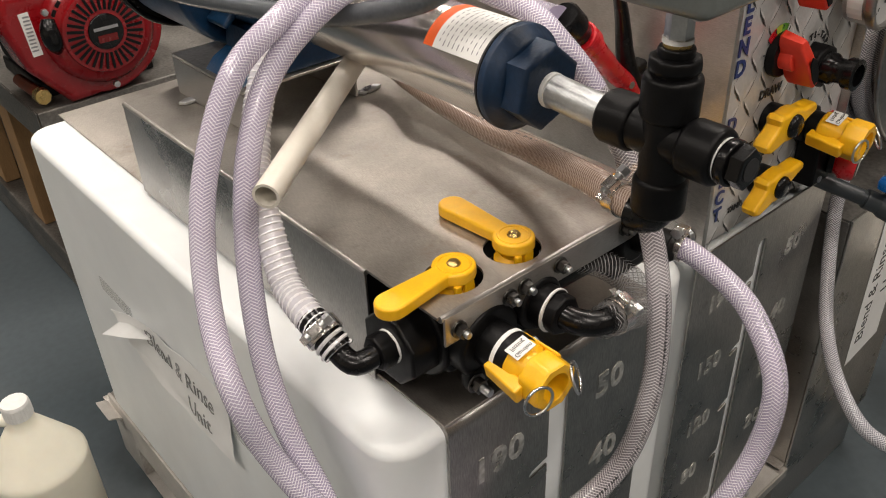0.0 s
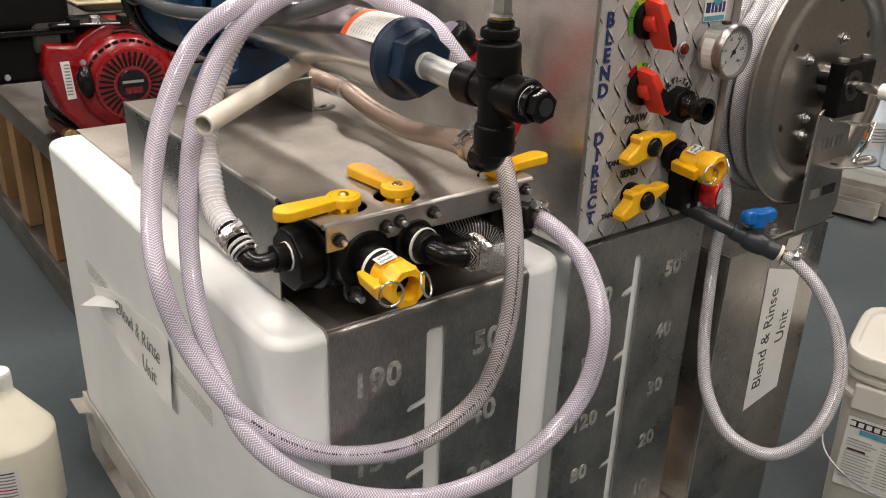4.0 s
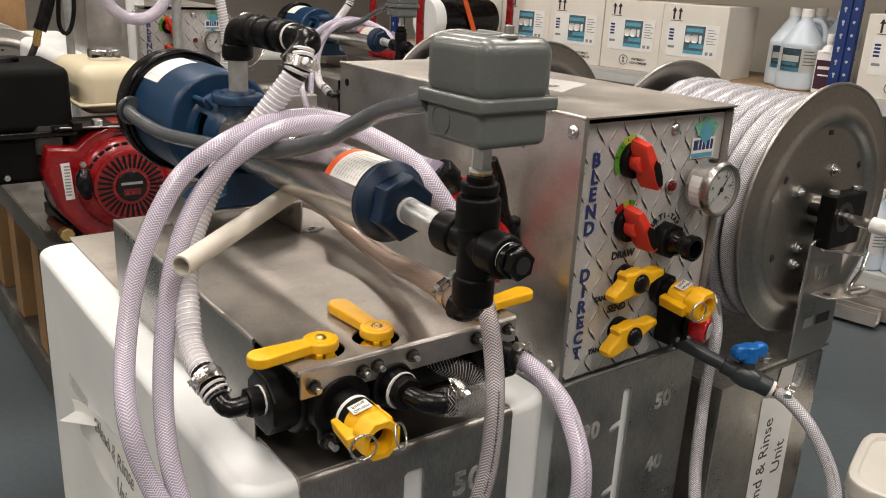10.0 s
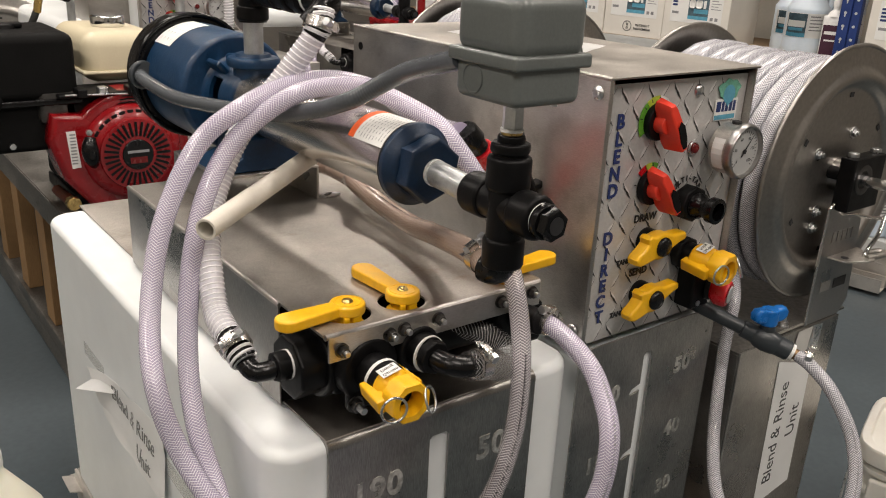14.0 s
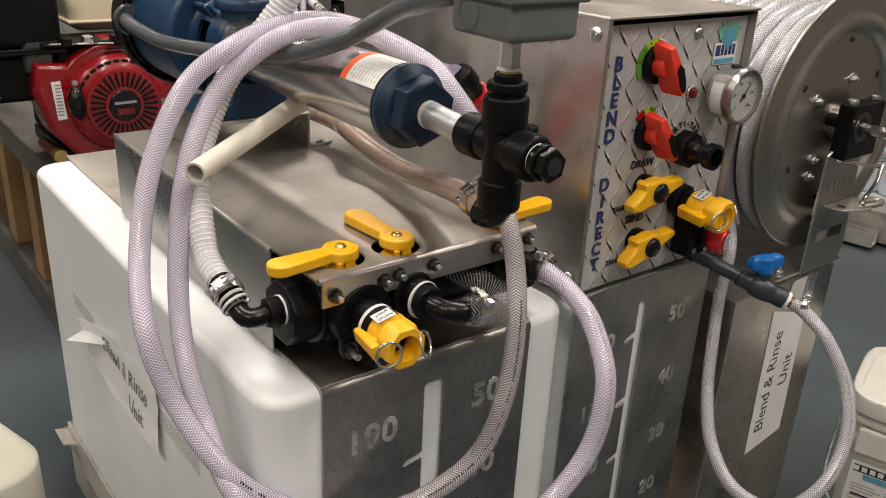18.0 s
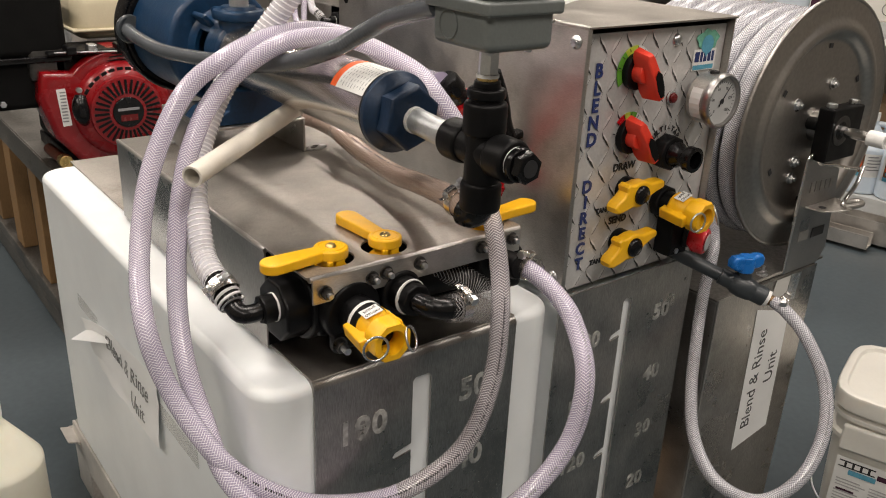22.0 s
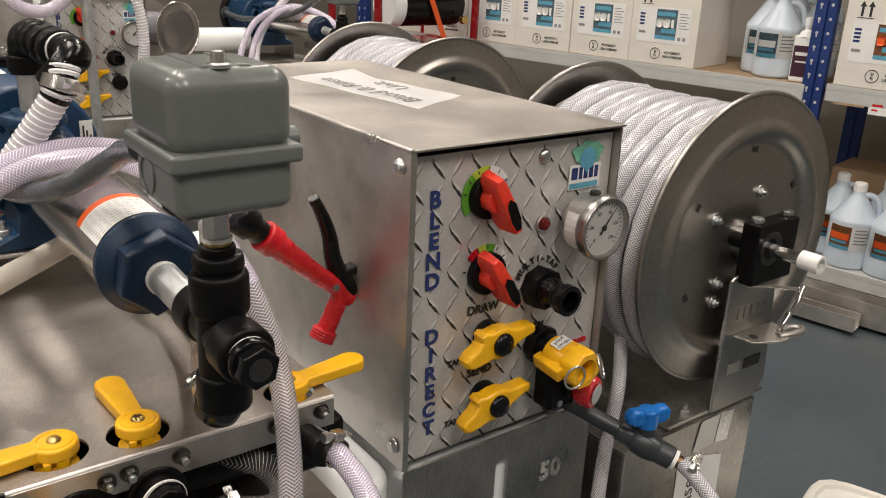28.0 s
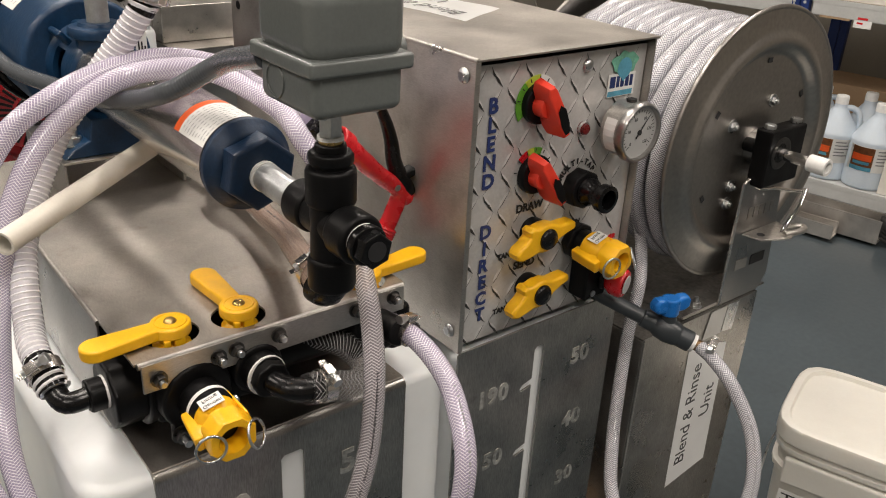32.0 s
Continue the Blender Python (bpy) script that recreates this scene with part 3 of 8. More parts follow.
def ceiling_lamp(x, y):
    t = thing("ceiling_light", (x, y, LAMP_Z), "long white fluorescent fitting under the ceiling", "lamp", "fluorescent fittings")
    part("frame", box((x - 0.16, y - 0.62, LAMP_Z), (x + 0.16, y + 0.62, LAMP_Z + 0.07), 0.006), SHELF_PAINT, t)
    for s in (-0.12, 0.12):
        part("hanger", rod((x, y + s * 4, LAMP_Z + 0.06), (x, y + s * 4, 3.11), 0.008, 8), ZINC, t)
    part("diffuser", box((x - 0.14, y - 0.6, LAMP_Z - 0.02), (x + 0.14, y + 0.6, LAMP_Z + 0.002), 0.006), DIFFUSER, t)
    la = bpy.data.lights.new("tube_light", "AREA")
    la.shape, la.size, la.size_y, la.energy, la.color = "RECTANGLE", 0.26, 1.16, LAMP_POWER * (0.98 if x < -1 else 1.0), (1.0, 0.90, 0.81)
    new("tube_light", la).matrix_world = look((x, y, LAMP_Z - 0.03), (x, y, 0))


for lx, ly in LAMP_SPOTS:
    ceiling_lamp(lx, ly)

# ---- the blending machine: pallet and tanks ----
def slotted_plate(x0, x1, z0, z1, slot, ticks, y, thick=0.003):
    """A steel front plate with a sight slot open at its foot, with notches to the left of it."""
    s0, s1, top = slot
    out = [(x0, z0), (x0, z1 - 0.004), (x0 + 0.004, z1), (x1 - 0.004, z1), (x1, z1 - 0.004), (x1, z0), (s1, z0), (s1, top - 0.004), (s1 - 0.004, top), (s0 + 0.004, top), (s0, top - 0.004)]
    for tz, w in ticks:
        out += [(s0, tz + 0.006), (s0 - w + 0.004, tz + 0.001), (s0 - w, tz - 0.004), (s0 - w + 0.003, tz - 0.008), (s0, tz - 0.004)]
    out.append((s0, z0))
    return prism(out, thick, pose(0, y, 0) @ FRONT, 0.0006, 1)


def machine_pallet():
    t = thing("steel_pallet", (0.75, 0.8, 0.0), "welded stainless steel pallet base under the tanks", "pallet")
    part("deck", box((0.266, 0.357, 0.122), (0.989, 1.27, 0.140), 0.002), STEEL, t)
    part("side_base", box((0.9895, 0.372, 0.0), (1.256, 0.825, 0.111), 0.002), STEEL_DARK_SHADED, t)
    part("side_strip", box((0.2605, 0.372, 0.070), (0.2655, 1.185, 0.140), 0.001), PALLET, t, "steel side strip, paler for the lamp light it catches")
    part("side_end", box((0.2605, 1.1855, 0.0), (0.2655, 1.27, 0.140), 0.001), PALLET, t)
    part("end_lip", prism([(0.2600, 0.090), (0.2595, 0.104), (0.257, 0.113), (0.252, 0.119), (0.238, 0.124), (0.238, 0.1265), (0.253, 0.1225), (0.2595, 0.117), (0.2603, 0.118)], 0.060, pose(0, 1.278, 0) @ FRONT, 0.0006), PALLET, t, "steel edge curled outwards")
    part("pocket_frame", box((0.2605, 1.178, 0.0), (0.300, 1.1845, 0.0695), 0.001), PALLET, t)
    part("pocket_roof", box((0.266, 0.40, 0.070), (0.99, 1.18, 0.0725), 0.0005), STEEL_DARK_SHADED, t)
    part("pocket_floor", box((0.2605, 0.40, 0.0), (0.99, 1.185, 0.003), 0.0005), PALLET, t)
    part("pocket_wall", box((0.60, 0.40, 0.0035), (0.62, 1.18, 0.0695), 0.001), STEEL_DARK_SHADED, t)
    part("back_lip", prism([(0, 0), (0.05, 0.008), (0.052, 0.012), (0, 0.004)], 0.73, pose(0.262, 1.271, 0.082) @ Matrix(((0, 0, 1, 0), (1, 0, 0, 0), (0, 1, 0, 0), (0, 0, 0, 1)))), STEEL, t)
    part("back_sheet", box((0.266, 1.2665, 0.0), (0.99, 1.2705, 0.121), 0.001), STEEL_DARK_SHADED, t)
    part("front_sheet", box((0.27, 0.39, 0.0), (0.99, 0.394, 0.121), 0.001), PALLET, t)
    for x0, x1 in ((0.34, 0.60), (0.665, 0.965)):
        part("foot_flange", box((x0, 0.3595, 0.1405), (x1, 0.3895, 0.1435), 0.0008), PALLET, t)
    for x in (0.42, 0.56, 0.708, 0.892):
        b = lathe([(0.009, 0), (0.009, 0.0015)], (x, 0.376, 0.1435), (x, 0.376, 1), 14)
        nut((x, 0.376, 0.145), (x, 0.376, 0.151), 0.0075, 6, 0.001, b)
        rod((x, 0.376, 0.15), (x, 0.376, 0.163), 0.004, 10, 0.0008, b)
        part("anchor_bolt", b, ZINC, t)


machine_pallet()


def rounded_block(lo, hi, corner, edge):
    """An upright block with wide upright corners and softer top and bottom edges."""
    (x0, y0, z0), (x1, y1, z1) = lo, hi
    out = []
    for cx, cy, a0 in ((x1 - corner, y1 - corner, 0), (x0 + corner, y1 - corner, 90), (x0 + corner, y0 + corner, 180), (x1 - corner, y0 + corner, 270)):
        out += [(cx + corner * math.cos(radians(a0 + 15 * i)), cy + corner * math.sin(radians(a0 + 15 * i))) for i in range(7)]
    return prism(out, z1 - z0, pose(0, 0, z0), edge, 5)


def scale_numbers(t, rows, x, y, size, material, name):
    for body, z in rows:
        n = len(body)
        for i, ch in enumerate(body):
            part(name, words(ch, size, front_at(x + (i - (n - 1) / 2) * size * 0.53, y, z), 0.0012, 0.0012), material, t)


def tank_one():
    t = thing("white_tank", (0.474, 0.83, 0.15), "translucent white poly tank wrapped by a stainless strap", "tank")
    part("body", rounded_block((0.262, 0.391, 0.1405), (0.6755, 1.262, 0.661), 0.038, 0.012), POLY, t)
    b = box((0.322, 0.392, 0.6615), (0.602, 1.275, 0.6645), 0.001)
    part("top_strap", b, STEEL_TOP, t, "brushed stainless top strap")
    b = slotted_plate(0.322, 0.602, 0.144, 0.655, (0.4485, 0.4745, 0.628), [(0.534, 0.026), (0.438, 0.026), (0.341, 0.026), (0.245, 0.026)], 0.390)
    part("front_plate", b, PLATE, t, "stainless front plate with a sight slot")
    b = tube([(0.322, 0.3975, 0.6535), (0.602, 0.3975, 0.6535)], 0.0105, 16, 0.3)
    part("bent_edge", b, PLATE, t)
    scale_numbers(t, [("190", 0.586), ("150", 0.478), ("120", 0.373), ("80", 0.27)], 0.381, 0.3875, 0.042, ETCHED, "litre_mark")
    scale_numbers(t, [("50", 0.586), ("40", 0.484), ("30", 0.386), ("20", 0.29), ("10", 0.19)], 0.538, 0.3875, 0.042, ETCHED, "gallon_mark")


def tank_two():
    t = thing("white_tank", (0.83, 0.83, 0.15), "translucent white poly tank behind a stainless plate", "tank")
    part("body", rounded_block((0.678, 0.394, 0.1405), (0.9455, 1.262, 0.655), 0.036, 0.012), POLY, t)
    part("front_plate", slotted_plate(0.676, 0.948, 0.144, 0.668, (0.8015, 0.819, 0.634), [(0.582, 0.02), (0.480, 0.02), (0.385, 0.02), (0.29, 0.02), (0.2, 0.02)], 0.391), PLATE, t, "stainless front plate with a sight slot")
    # Side plate in the darker steel, its shade put into the colour.
    part("side_plate", box((0.9485, 0.392, 0.152), (0.9515, 1.25, 0.665), 0.0008), STEEL_DARK_SHADED, t)
    scale_numbers(t, [("190", 0.586), ("150", 0.486), ("120", 0.388), ("80", 0.296), ("40", 0.2)], 0.735, 0.3885, 0.033, ETCHED, "litre_mark")
    scale_numbers(t, [("50", 0.594), ("40", 0.491), ("30", 0.392), ("20", 0.296), ("10", 0.2)], 0.887, 0.3885, 0.033, ETCHED, "gallon_mark")


tank_one()
tank_two()


def paper_note():
    """A peeling sheet on the tank's side, reading down the side; y runs towards the back."""
    b = bmesh.new()
    nx, ny = 14, 10
    rows = []

    def lift_at(u, v):
        """How far the sheet stands off the tank."""
        return 0.0015 + 0.005 * (1 - v) ** 2 + 0.018 * max(0, (0.25 - u) / 0.25) ** 2 * v + 0.005 * max(0, u - 0.5) * (1 - v) + 0.0010 * math.sin(11 * u + 3 * v) + 0.0007 * math.sin(23 * u - 9 * v) + 0.0005 * math.sin(5 * u + 19 * v)

    def laid_on(b):
        """Bends lettering onto the sheet."""
        for w in b.verts:
            u = (0.965 - w.co.y) / 0.265
            v = (w.co.z - 0.410 - 0.01 * u) / (0.088 + 0.020 * u)
            w.co.x += 0.2605 - lift_at(u, v) - 0.0007 - 0.2572
        return b

    for i in range(nx + 1):
        row = []
        for j in range(ny + 1):
            u, v = i / nx, j / ny
            y, z = 0.965 - 0.265 * u, 0.410 + 0.088 * v + 0.030 * u * v + 0.01 * u * (1 - v)
            if u < 0.2 and v < 0.25:
                z += 0.01
            lift = lift_at(u, v)
            row.append(b.verts.new((0.2605 - lift, y + 0.03 * max(0, 0.2 - u) * v * 4, z)))
        rows.append(row)
    for i in range(nx):
        for j in range(ny):
            b.faces.new((rows[i][j], rows[i + 1][j], rows[i + 1][j + 1], rows[i][j + 1]))
    bmesh.ops.recalc_face_normals(b, faces=b.faces[:])
    if sum(f.normal.x for f in b.faces) > 0:
        bmesh.ops.reverse_faces(b, faces=b.faces[:])
    bmesh.ops.solidify(b, geom=b.faces[:], thickness=0.0003)
    t = thing("paper_sign", (0.26, 0.83, 0.45), "peeling white paper sign taped to the tank side", "sign")
    part("sheet", b, SHEET, t)
    side = Matrix(((0, 0, -1, 0.2572), (-1, 0, 0, 0), (0, 1, 0, 0), (0, 0, 0, 1)))
    # Glare over the sheet is put into the lettering's grey.
    part("lettering", laid_on(words("Blend & Rinse", 0.033, Matrix.Translation((0, 0.832, 0.480)) @ side, 0.0002)), WASHED_INK, t)
    part("lettering", laid_on(words("Unit", 0.034, Matrix.Translation((0, 0.785, 0.440)) @ side, 0.0002)), WASHED_INK, t)
    part("tape", box((0.2596, 0.572, 0.466), (0.2604, 0.70, 0.492)), CLEAR_TAPE, t, "clear tape strip")
    part("tape", box((0.2596, 0.97, 0.478), (0.2604, 1.075, 0.50)), CLEAR_TAPE, t, "clear tape strip")
    c = bmesh.new()
    vs = [c.verts.new(p) for p in ((0.258, 0.975, 0.488), (0.222, 0.995, 0.462), (0.236, 0.945, 0.478), (0.257, 0.905, 0.486))]
    c.faces.new(vs)
    bmesh.ops.solidify(c, geom=c.faces[:], thickness=0.0004)
    part("curled_corner", c, SHEET, t)


paper_note()


# ---- the valve cover and the valves on it ----
def hex_bolt(p, d, parent, r=0.0058, long=0.0125):
    """A nut on a stud that points along d."""
    p, d = Vector(p), Vector(d).normalized()
    k = part("bolt", lathe([(r * 1.3, 0), (r * 1.3, 0.0015)], p, p + d, 18), DARK_NUT, parent, "dark nut on a bright stud")
    part("nut", nut(p + d * 0.0015, p + d * 0.008, r, 6, 0.0008), DARK_NUT, k)
    part("stud", rod(p + d * 0.006, p + d * long, r * 0.55, 12, 0.0008), ZINC, k)
    return k


def valve_cover():
    t = thing("valve_cover", (0.474, 0.66, 0.6645), "folded stainless cover over the valves on the tank", "cover")
    holes = [(0.362, 0.422, 0.0255), (0.4265, 0.419, 0.0255), (0.5625, 0.414, 0.0235)]
    # the top sheet, cut round its three handle holes
    b = bmesh.new()
    x0, x1, y0, y1, z = 0.317, 0.596, 0.3895, 0.954, 0.784
    outer = [b.verts.new(p) for p in ((x0, y0, z), (x1, y0, z), (x1, y1, z), (x0, y1, z))]
    edges = [b.edges.new((outer[i], outer[(i + 1) % 4])) for i in range(4)]
    for hx, hy, hr in holes:
        ring = [b.verts.new((hx + hr * math.cos(a * math.pi / 14), hy + hr * 0.95 * math.sin(a * math.pi / 14), z)) for a in range(28)]
        edges += [b.edges.new((ring[i], ring[(i + 1) % 28])) for i in range(28)]
    bmesh.ops.triangle_fill(b, use_beauty=True, use_dissolve=False, edges=edges)
    bmesh.ops.recalc_face_normals(b, faces=b.faces[:])
    if b.faces[0].normal.z < 0:
        bmesh.ops.reverse_faces(b, faces=b.faces[:])
    got = bmesh.ops.extrude_face_region(b, geom=b.faces[:])
    for v in got["geom"]:
        if isinstance(v, bmesh.types.BMVert):
            v.co.z -= 0.0025
    bmesh.ops.recalc_face_normals(b, faces=b.faces[:])
    part("top_sheet", b, STEEL_TOP, t, "scuffed stainless top sheet")
    part("front_lip", box((0.322, 0.3865, 0.7535), (0.595, 0.3893, 0.7815), 0.0008), STEEL, t)
    b = tube([(0.320, 0.3905, 0.7805), (0.595, 0.3905, 0.7805)], 0.0035, 12, 0.3)
    part("bent_edge", b, STEEL, t)
    # Side and back panels get darker steels; their shade is in the colour.
    part("side_panel", box((0.3145, 0.478, 0.6655), (0.317, 0.956, 0.7825), 0.0006), PLATE, t)
    part("back_panel", box((0.3172, 0.954, 0.6655), (0.596, 0.9565, 0.7825), 0.0006), STEEL_DARK_SHADED, t)
    part("side_panel", box((0.5965, 0.50, 0.6655), (0.599, 0.956, 0.7825), 0.0006), STEEL_DARK_SHADED, t)
    b = tube([(0.3168, 0.478, 0.7815), (0.3168, 0.956, 0.7815)], 0.003, 10, 0.5)
    part("bent_edge", b, STEEL, t)
    # Black sheet across the cover's hollow, behind the valves.
    part("black_inner_sheet", box((0.3175, 0.482, 0.6655), (0.595, 0.4845, 0.78), 0.0005), BLACK_PP, t)
    for x, z2 in ((0.336, 0.765), (0.3905, 0.768), (0.408, 0.770), (0.4505, 0.771), (0.5355, 0.771), (0.5805, 0.772)):
        hex_bolt((x, 0.3863, z2), (0, -1, 0), t)
    b = prism([(0, 0), (0.016, 0.004), (0.03, 0.001), (0.034, -0.006), (0.02, -0.01), (0.004, -0.008)], 0.004, pose(0.526, 0.775, 0.7845, 0, 0, 8), 0.0012)
    part("weld", b, ZINC, t, "bright weld bead")
    b = prism([(0, 0), (0.012, 0.006), (0.024, 0.0), (0.02, -0.008), (0.006, -0.008)], 0.004, pose(0.36, 0.90, 0.7845), 0.0012)
    part("weld", b, ZINC, t, "bright weld bead")
    return t


COVER = valve_cover()


def lever_outline(L, r=0.0182, w=0.0132):
    """A round boss with an arm of length L along x and a rounded end."""
    out = []
    a0 = math.asin(w * 0.72 / r)
    for i in range(19):
        a = a0 + (2 * math.pi - 2 * a0) * i / 18
        out.append((r * math.cos(a), r * math.sin(a)))
    for i in range(13):
        a = -math.pi / 2 + math.pi * i / 12
        out.append((L - w + w * math.cos(a), w * math.sin(a)))
    return out


def lever_valve(x, y, turn, L, name="yellow"):
    """A black two-way valve below the cover with its yellow lever above it."""
    t = thing("ball_valve", (x, y, 0.70), "black plastic ball valve with a yellow lever handle", "valve", "valves under the cover")
    b = lathe([(0.022, 0), (0.025, 0.004), (0.025, 0.045), (0.022, 0.05)], (x, y + 0.006, 0.705), (x, y + 0.006, 0.8), 24)
    box((x - 0.026, y - 0.02, 0.705), (x + 0.026, y + 0.034, 0.758), 0.006, 2, b)
    part("valve_body", b, BLACK_PP, t)
    part("stem", lathe([(0.017, 0), (0.017, 0.02), (0.012, 0.024), (0.012, 0.031)], (x, y, 0.755), (x, y, 1), 20), YELLOW, t)
    m = pose(x, y, 0.7855, 0, 0, turn)
    b = prism(lever_outline(L), 0.0115, m, 0.0025, 3)
    part("lever", b, YELLOW, t, "smooth yellow lever")
    for sx, w, drop in ((0.002, 0.005, 0.018), (-0.0095, 0.003, 0.008)):
        part("stop_tab", box((x + sx - w, y - 0.0172, 0.7865 - drop), (x + sx + w, y - 0.0125, 0.787), 0.0012), YELLOW, t)
    rim = torus((x, y, 0.7855 + 0.0112), (0, 0, 1), 0.0135, 0.0012, 24, 6)
    part("boss_rim", rim, YELLOW, t)
    b = lathe([(0.006, 0), (0.006, 0.001), (0.0045, 0.003), (0.002, 0.0036)], (x, y, 0.7962), (x, y, 1), 14)
    part("screw", b, BRASS, t, "small brass screw")
    return t


lever_valve(0.3625, 0.421, 183, 0.080)
lever_valve(0.427, 0.418, 91, 0.088)
lever_valve(0.563, 0.413, 7, 0.083)


def black_union(p, d, parent, r=0.03, long=0.03):
    p, d = Vector(p), Vector(d).normalized()
    b = prism(ring_outline(r, 8, math.pi / 8), long, aim(p, p + d), 0.003, 2)
    return part("union_nut", b, BLACK_PP, parent)


def hose_clamp(p, d, r, name="hose_clamp", side=(0, 0, 1), band=0.012):
    """A worm-drive clamp round a hose at p whose axis is d."""
    p, d = Vector(p), Vector(d).normalized()
    side = (Vector(side) - d * Vector(side).dot(d)).normalized()
    t = thing(name, p, "worm-drive stainless hose clamp tightened on a hose end", "hose clamp", "hose clamps")
    part("band", pipe(p - d * band / 2, p + d * band / 2, r + 0.0012, 0.0012, 24), POLISHED, t)
    c = p + side * (r + 0.004)
    e = d.cross(side)
    m = Matrix((( *d, 0), (*e, 0), (*side, 0), (0, 0, 0, 1))).transposed()
    part("housing", box((-0.005, -0.006, -0.0035), (0.005, 0.006, 0.0035), 0.0012, 2, None, Matrix.Translation(c) @ m), POLISHED, t)
    b = rod(c - e * 0.009, c + e * 0.011, 0.0033, 12)
    nut(c + e * 0.010, c + e * 0.017, 0.0052, 6, 0.0006, b)
    part("screw", b, ZINC, t)
    part("tail", box((-0.0035, -0.014, -0.0045), (0.0035, -0.006, -0.0038), 0.0002, 1, None, Matrix.Translation(c) @ m @ pose(0, 0, 0, -14)), POLISHED, t)
    return t


def elbow(points, r, parent, material=None, name="elbow"):
    return part(name, tube(points, r, 20, 0.004), material or BLACK_GLOSS, parent)


def manifold():
    """Black pipework between the valves, under the front lip."""
    t = thing("valve_manifold", (0.45, 0.43, 0.70), "black polypropylene manifold with bolted flanges", "manifold")
    part("pipe", rod((0.335, 0.438, 0.728), (0.60, 0.428, 0.728), 0.024, 24, 0.003), BLACK_PP, t)
    black_union((0.337, 0.437, 0.733), (-1, 0, 0), t, 0.034, 0.034)
    part("collar", rod((0.346, 0.437, 0.733), (0.330, 0.437, 0.733), 0.039, 24, 0.003), BLACK_PP, t)
    part("lock_nut", prism(ring_outline(0.0155, 8), 0.016, aim((0.303, 0.434, 0.738), (0.2, 0.434, 0.738)), 0.002), BLACK_PP, t)
    elbow([(0.292, 0.434, 0.738), (0.279, 0.434, 0.7365), (0.270, 0.438, 0.7365), (0.2665, 0.448, 0.740), (0.266, 0.462, 0.7465)], 0.0098, t)
    part("thread_tape", rod((0.3035, 0.434, 0.738), (0.301, 0.434, 0.738), 0.0155, 20), TEFLON, t)
    # outlet with the quick coupling
    part("flange", rod((0.368, 0.412, 0.735), (0.3695, 0.385, 0.734), 0.034, 28, 0.004), BLACK_PP, t)
    part("outlet", rod((0.3695, 0.39, 0.734), (0.371, 0.352, 0.733), 0.0205, 24, 0.003), BLACK_PP, t)
    part("thread_tape", rod((0.3705, 0.369, 0.7335), (0.3707, 0.365, 0.7333), 0.0209, 24), TEFLON, t)
    # second outlet
    part("flange", rod((0.428, 0.412, 0.742), (0.4285, 0.384, 0.742), 0.0255, 28, 0.004), BLACK_PP, t)
    part("outlet", rod((0.4285, 0.39, 0.742), (0.4295, 0.370, 0.742), 0.0195, 24, 0.003), BLACK_PP, t)
    part("thread_tape", rod((0.4293, 0.373, 0.742), (0.4295, 0.371, 0.742), 0.0199, 24), TEFLON, t)
    part("lock_nut", prism(ring_outline(0.018, 8), 0.012, aim((0.4295, 0.371, 0.742), (0.431, 0.3, 0.742)), 0.002), BLACK_PP, t)
    elbow([(0.430, 0.362, 0.742), (0.432, 0.352, 0.741), (0.440, 0.342, 0.739), (0.452, 0.337, 0.737), (0.464, 0.337, 0.735)], 0.0112, t)
    # valve at the far end
    part("flange", rod((0.562, 0.414, 0.748), (0.563, 0.388, 0.748), 0.027, 24, 0.004), BLACK_PP, t)
    part("flange", box((0.585, 0.395, 0.70), (0.612, 0.45, 0.752), 0.006), BLACK_PP, t)
    part("outlet", rod((0.563, 0.392, 0.748), (0.566, 0.352, 0.752), 0.0145, 20, 0.002), BLACK_PP, t)
    part("flange_ear", box((0.343, 0.383, 0.694), (0.372, 0.396, 0.716), 0.005), BLACK_PP, t)
    hex_bolt((0.349, 0.382, 0.704), (0, -1, 0), t, 0.007, 0.018)
    part("flange_ear", box((0.382, 0.389, 0.705), (0.404, 0.400, 0.72), 0.004), BLACK_PP, t)
    hex_bolt((0.595, 0.392, 0.722), (0, -1, 0), t)
    return t


MANIFOLD = manifold()


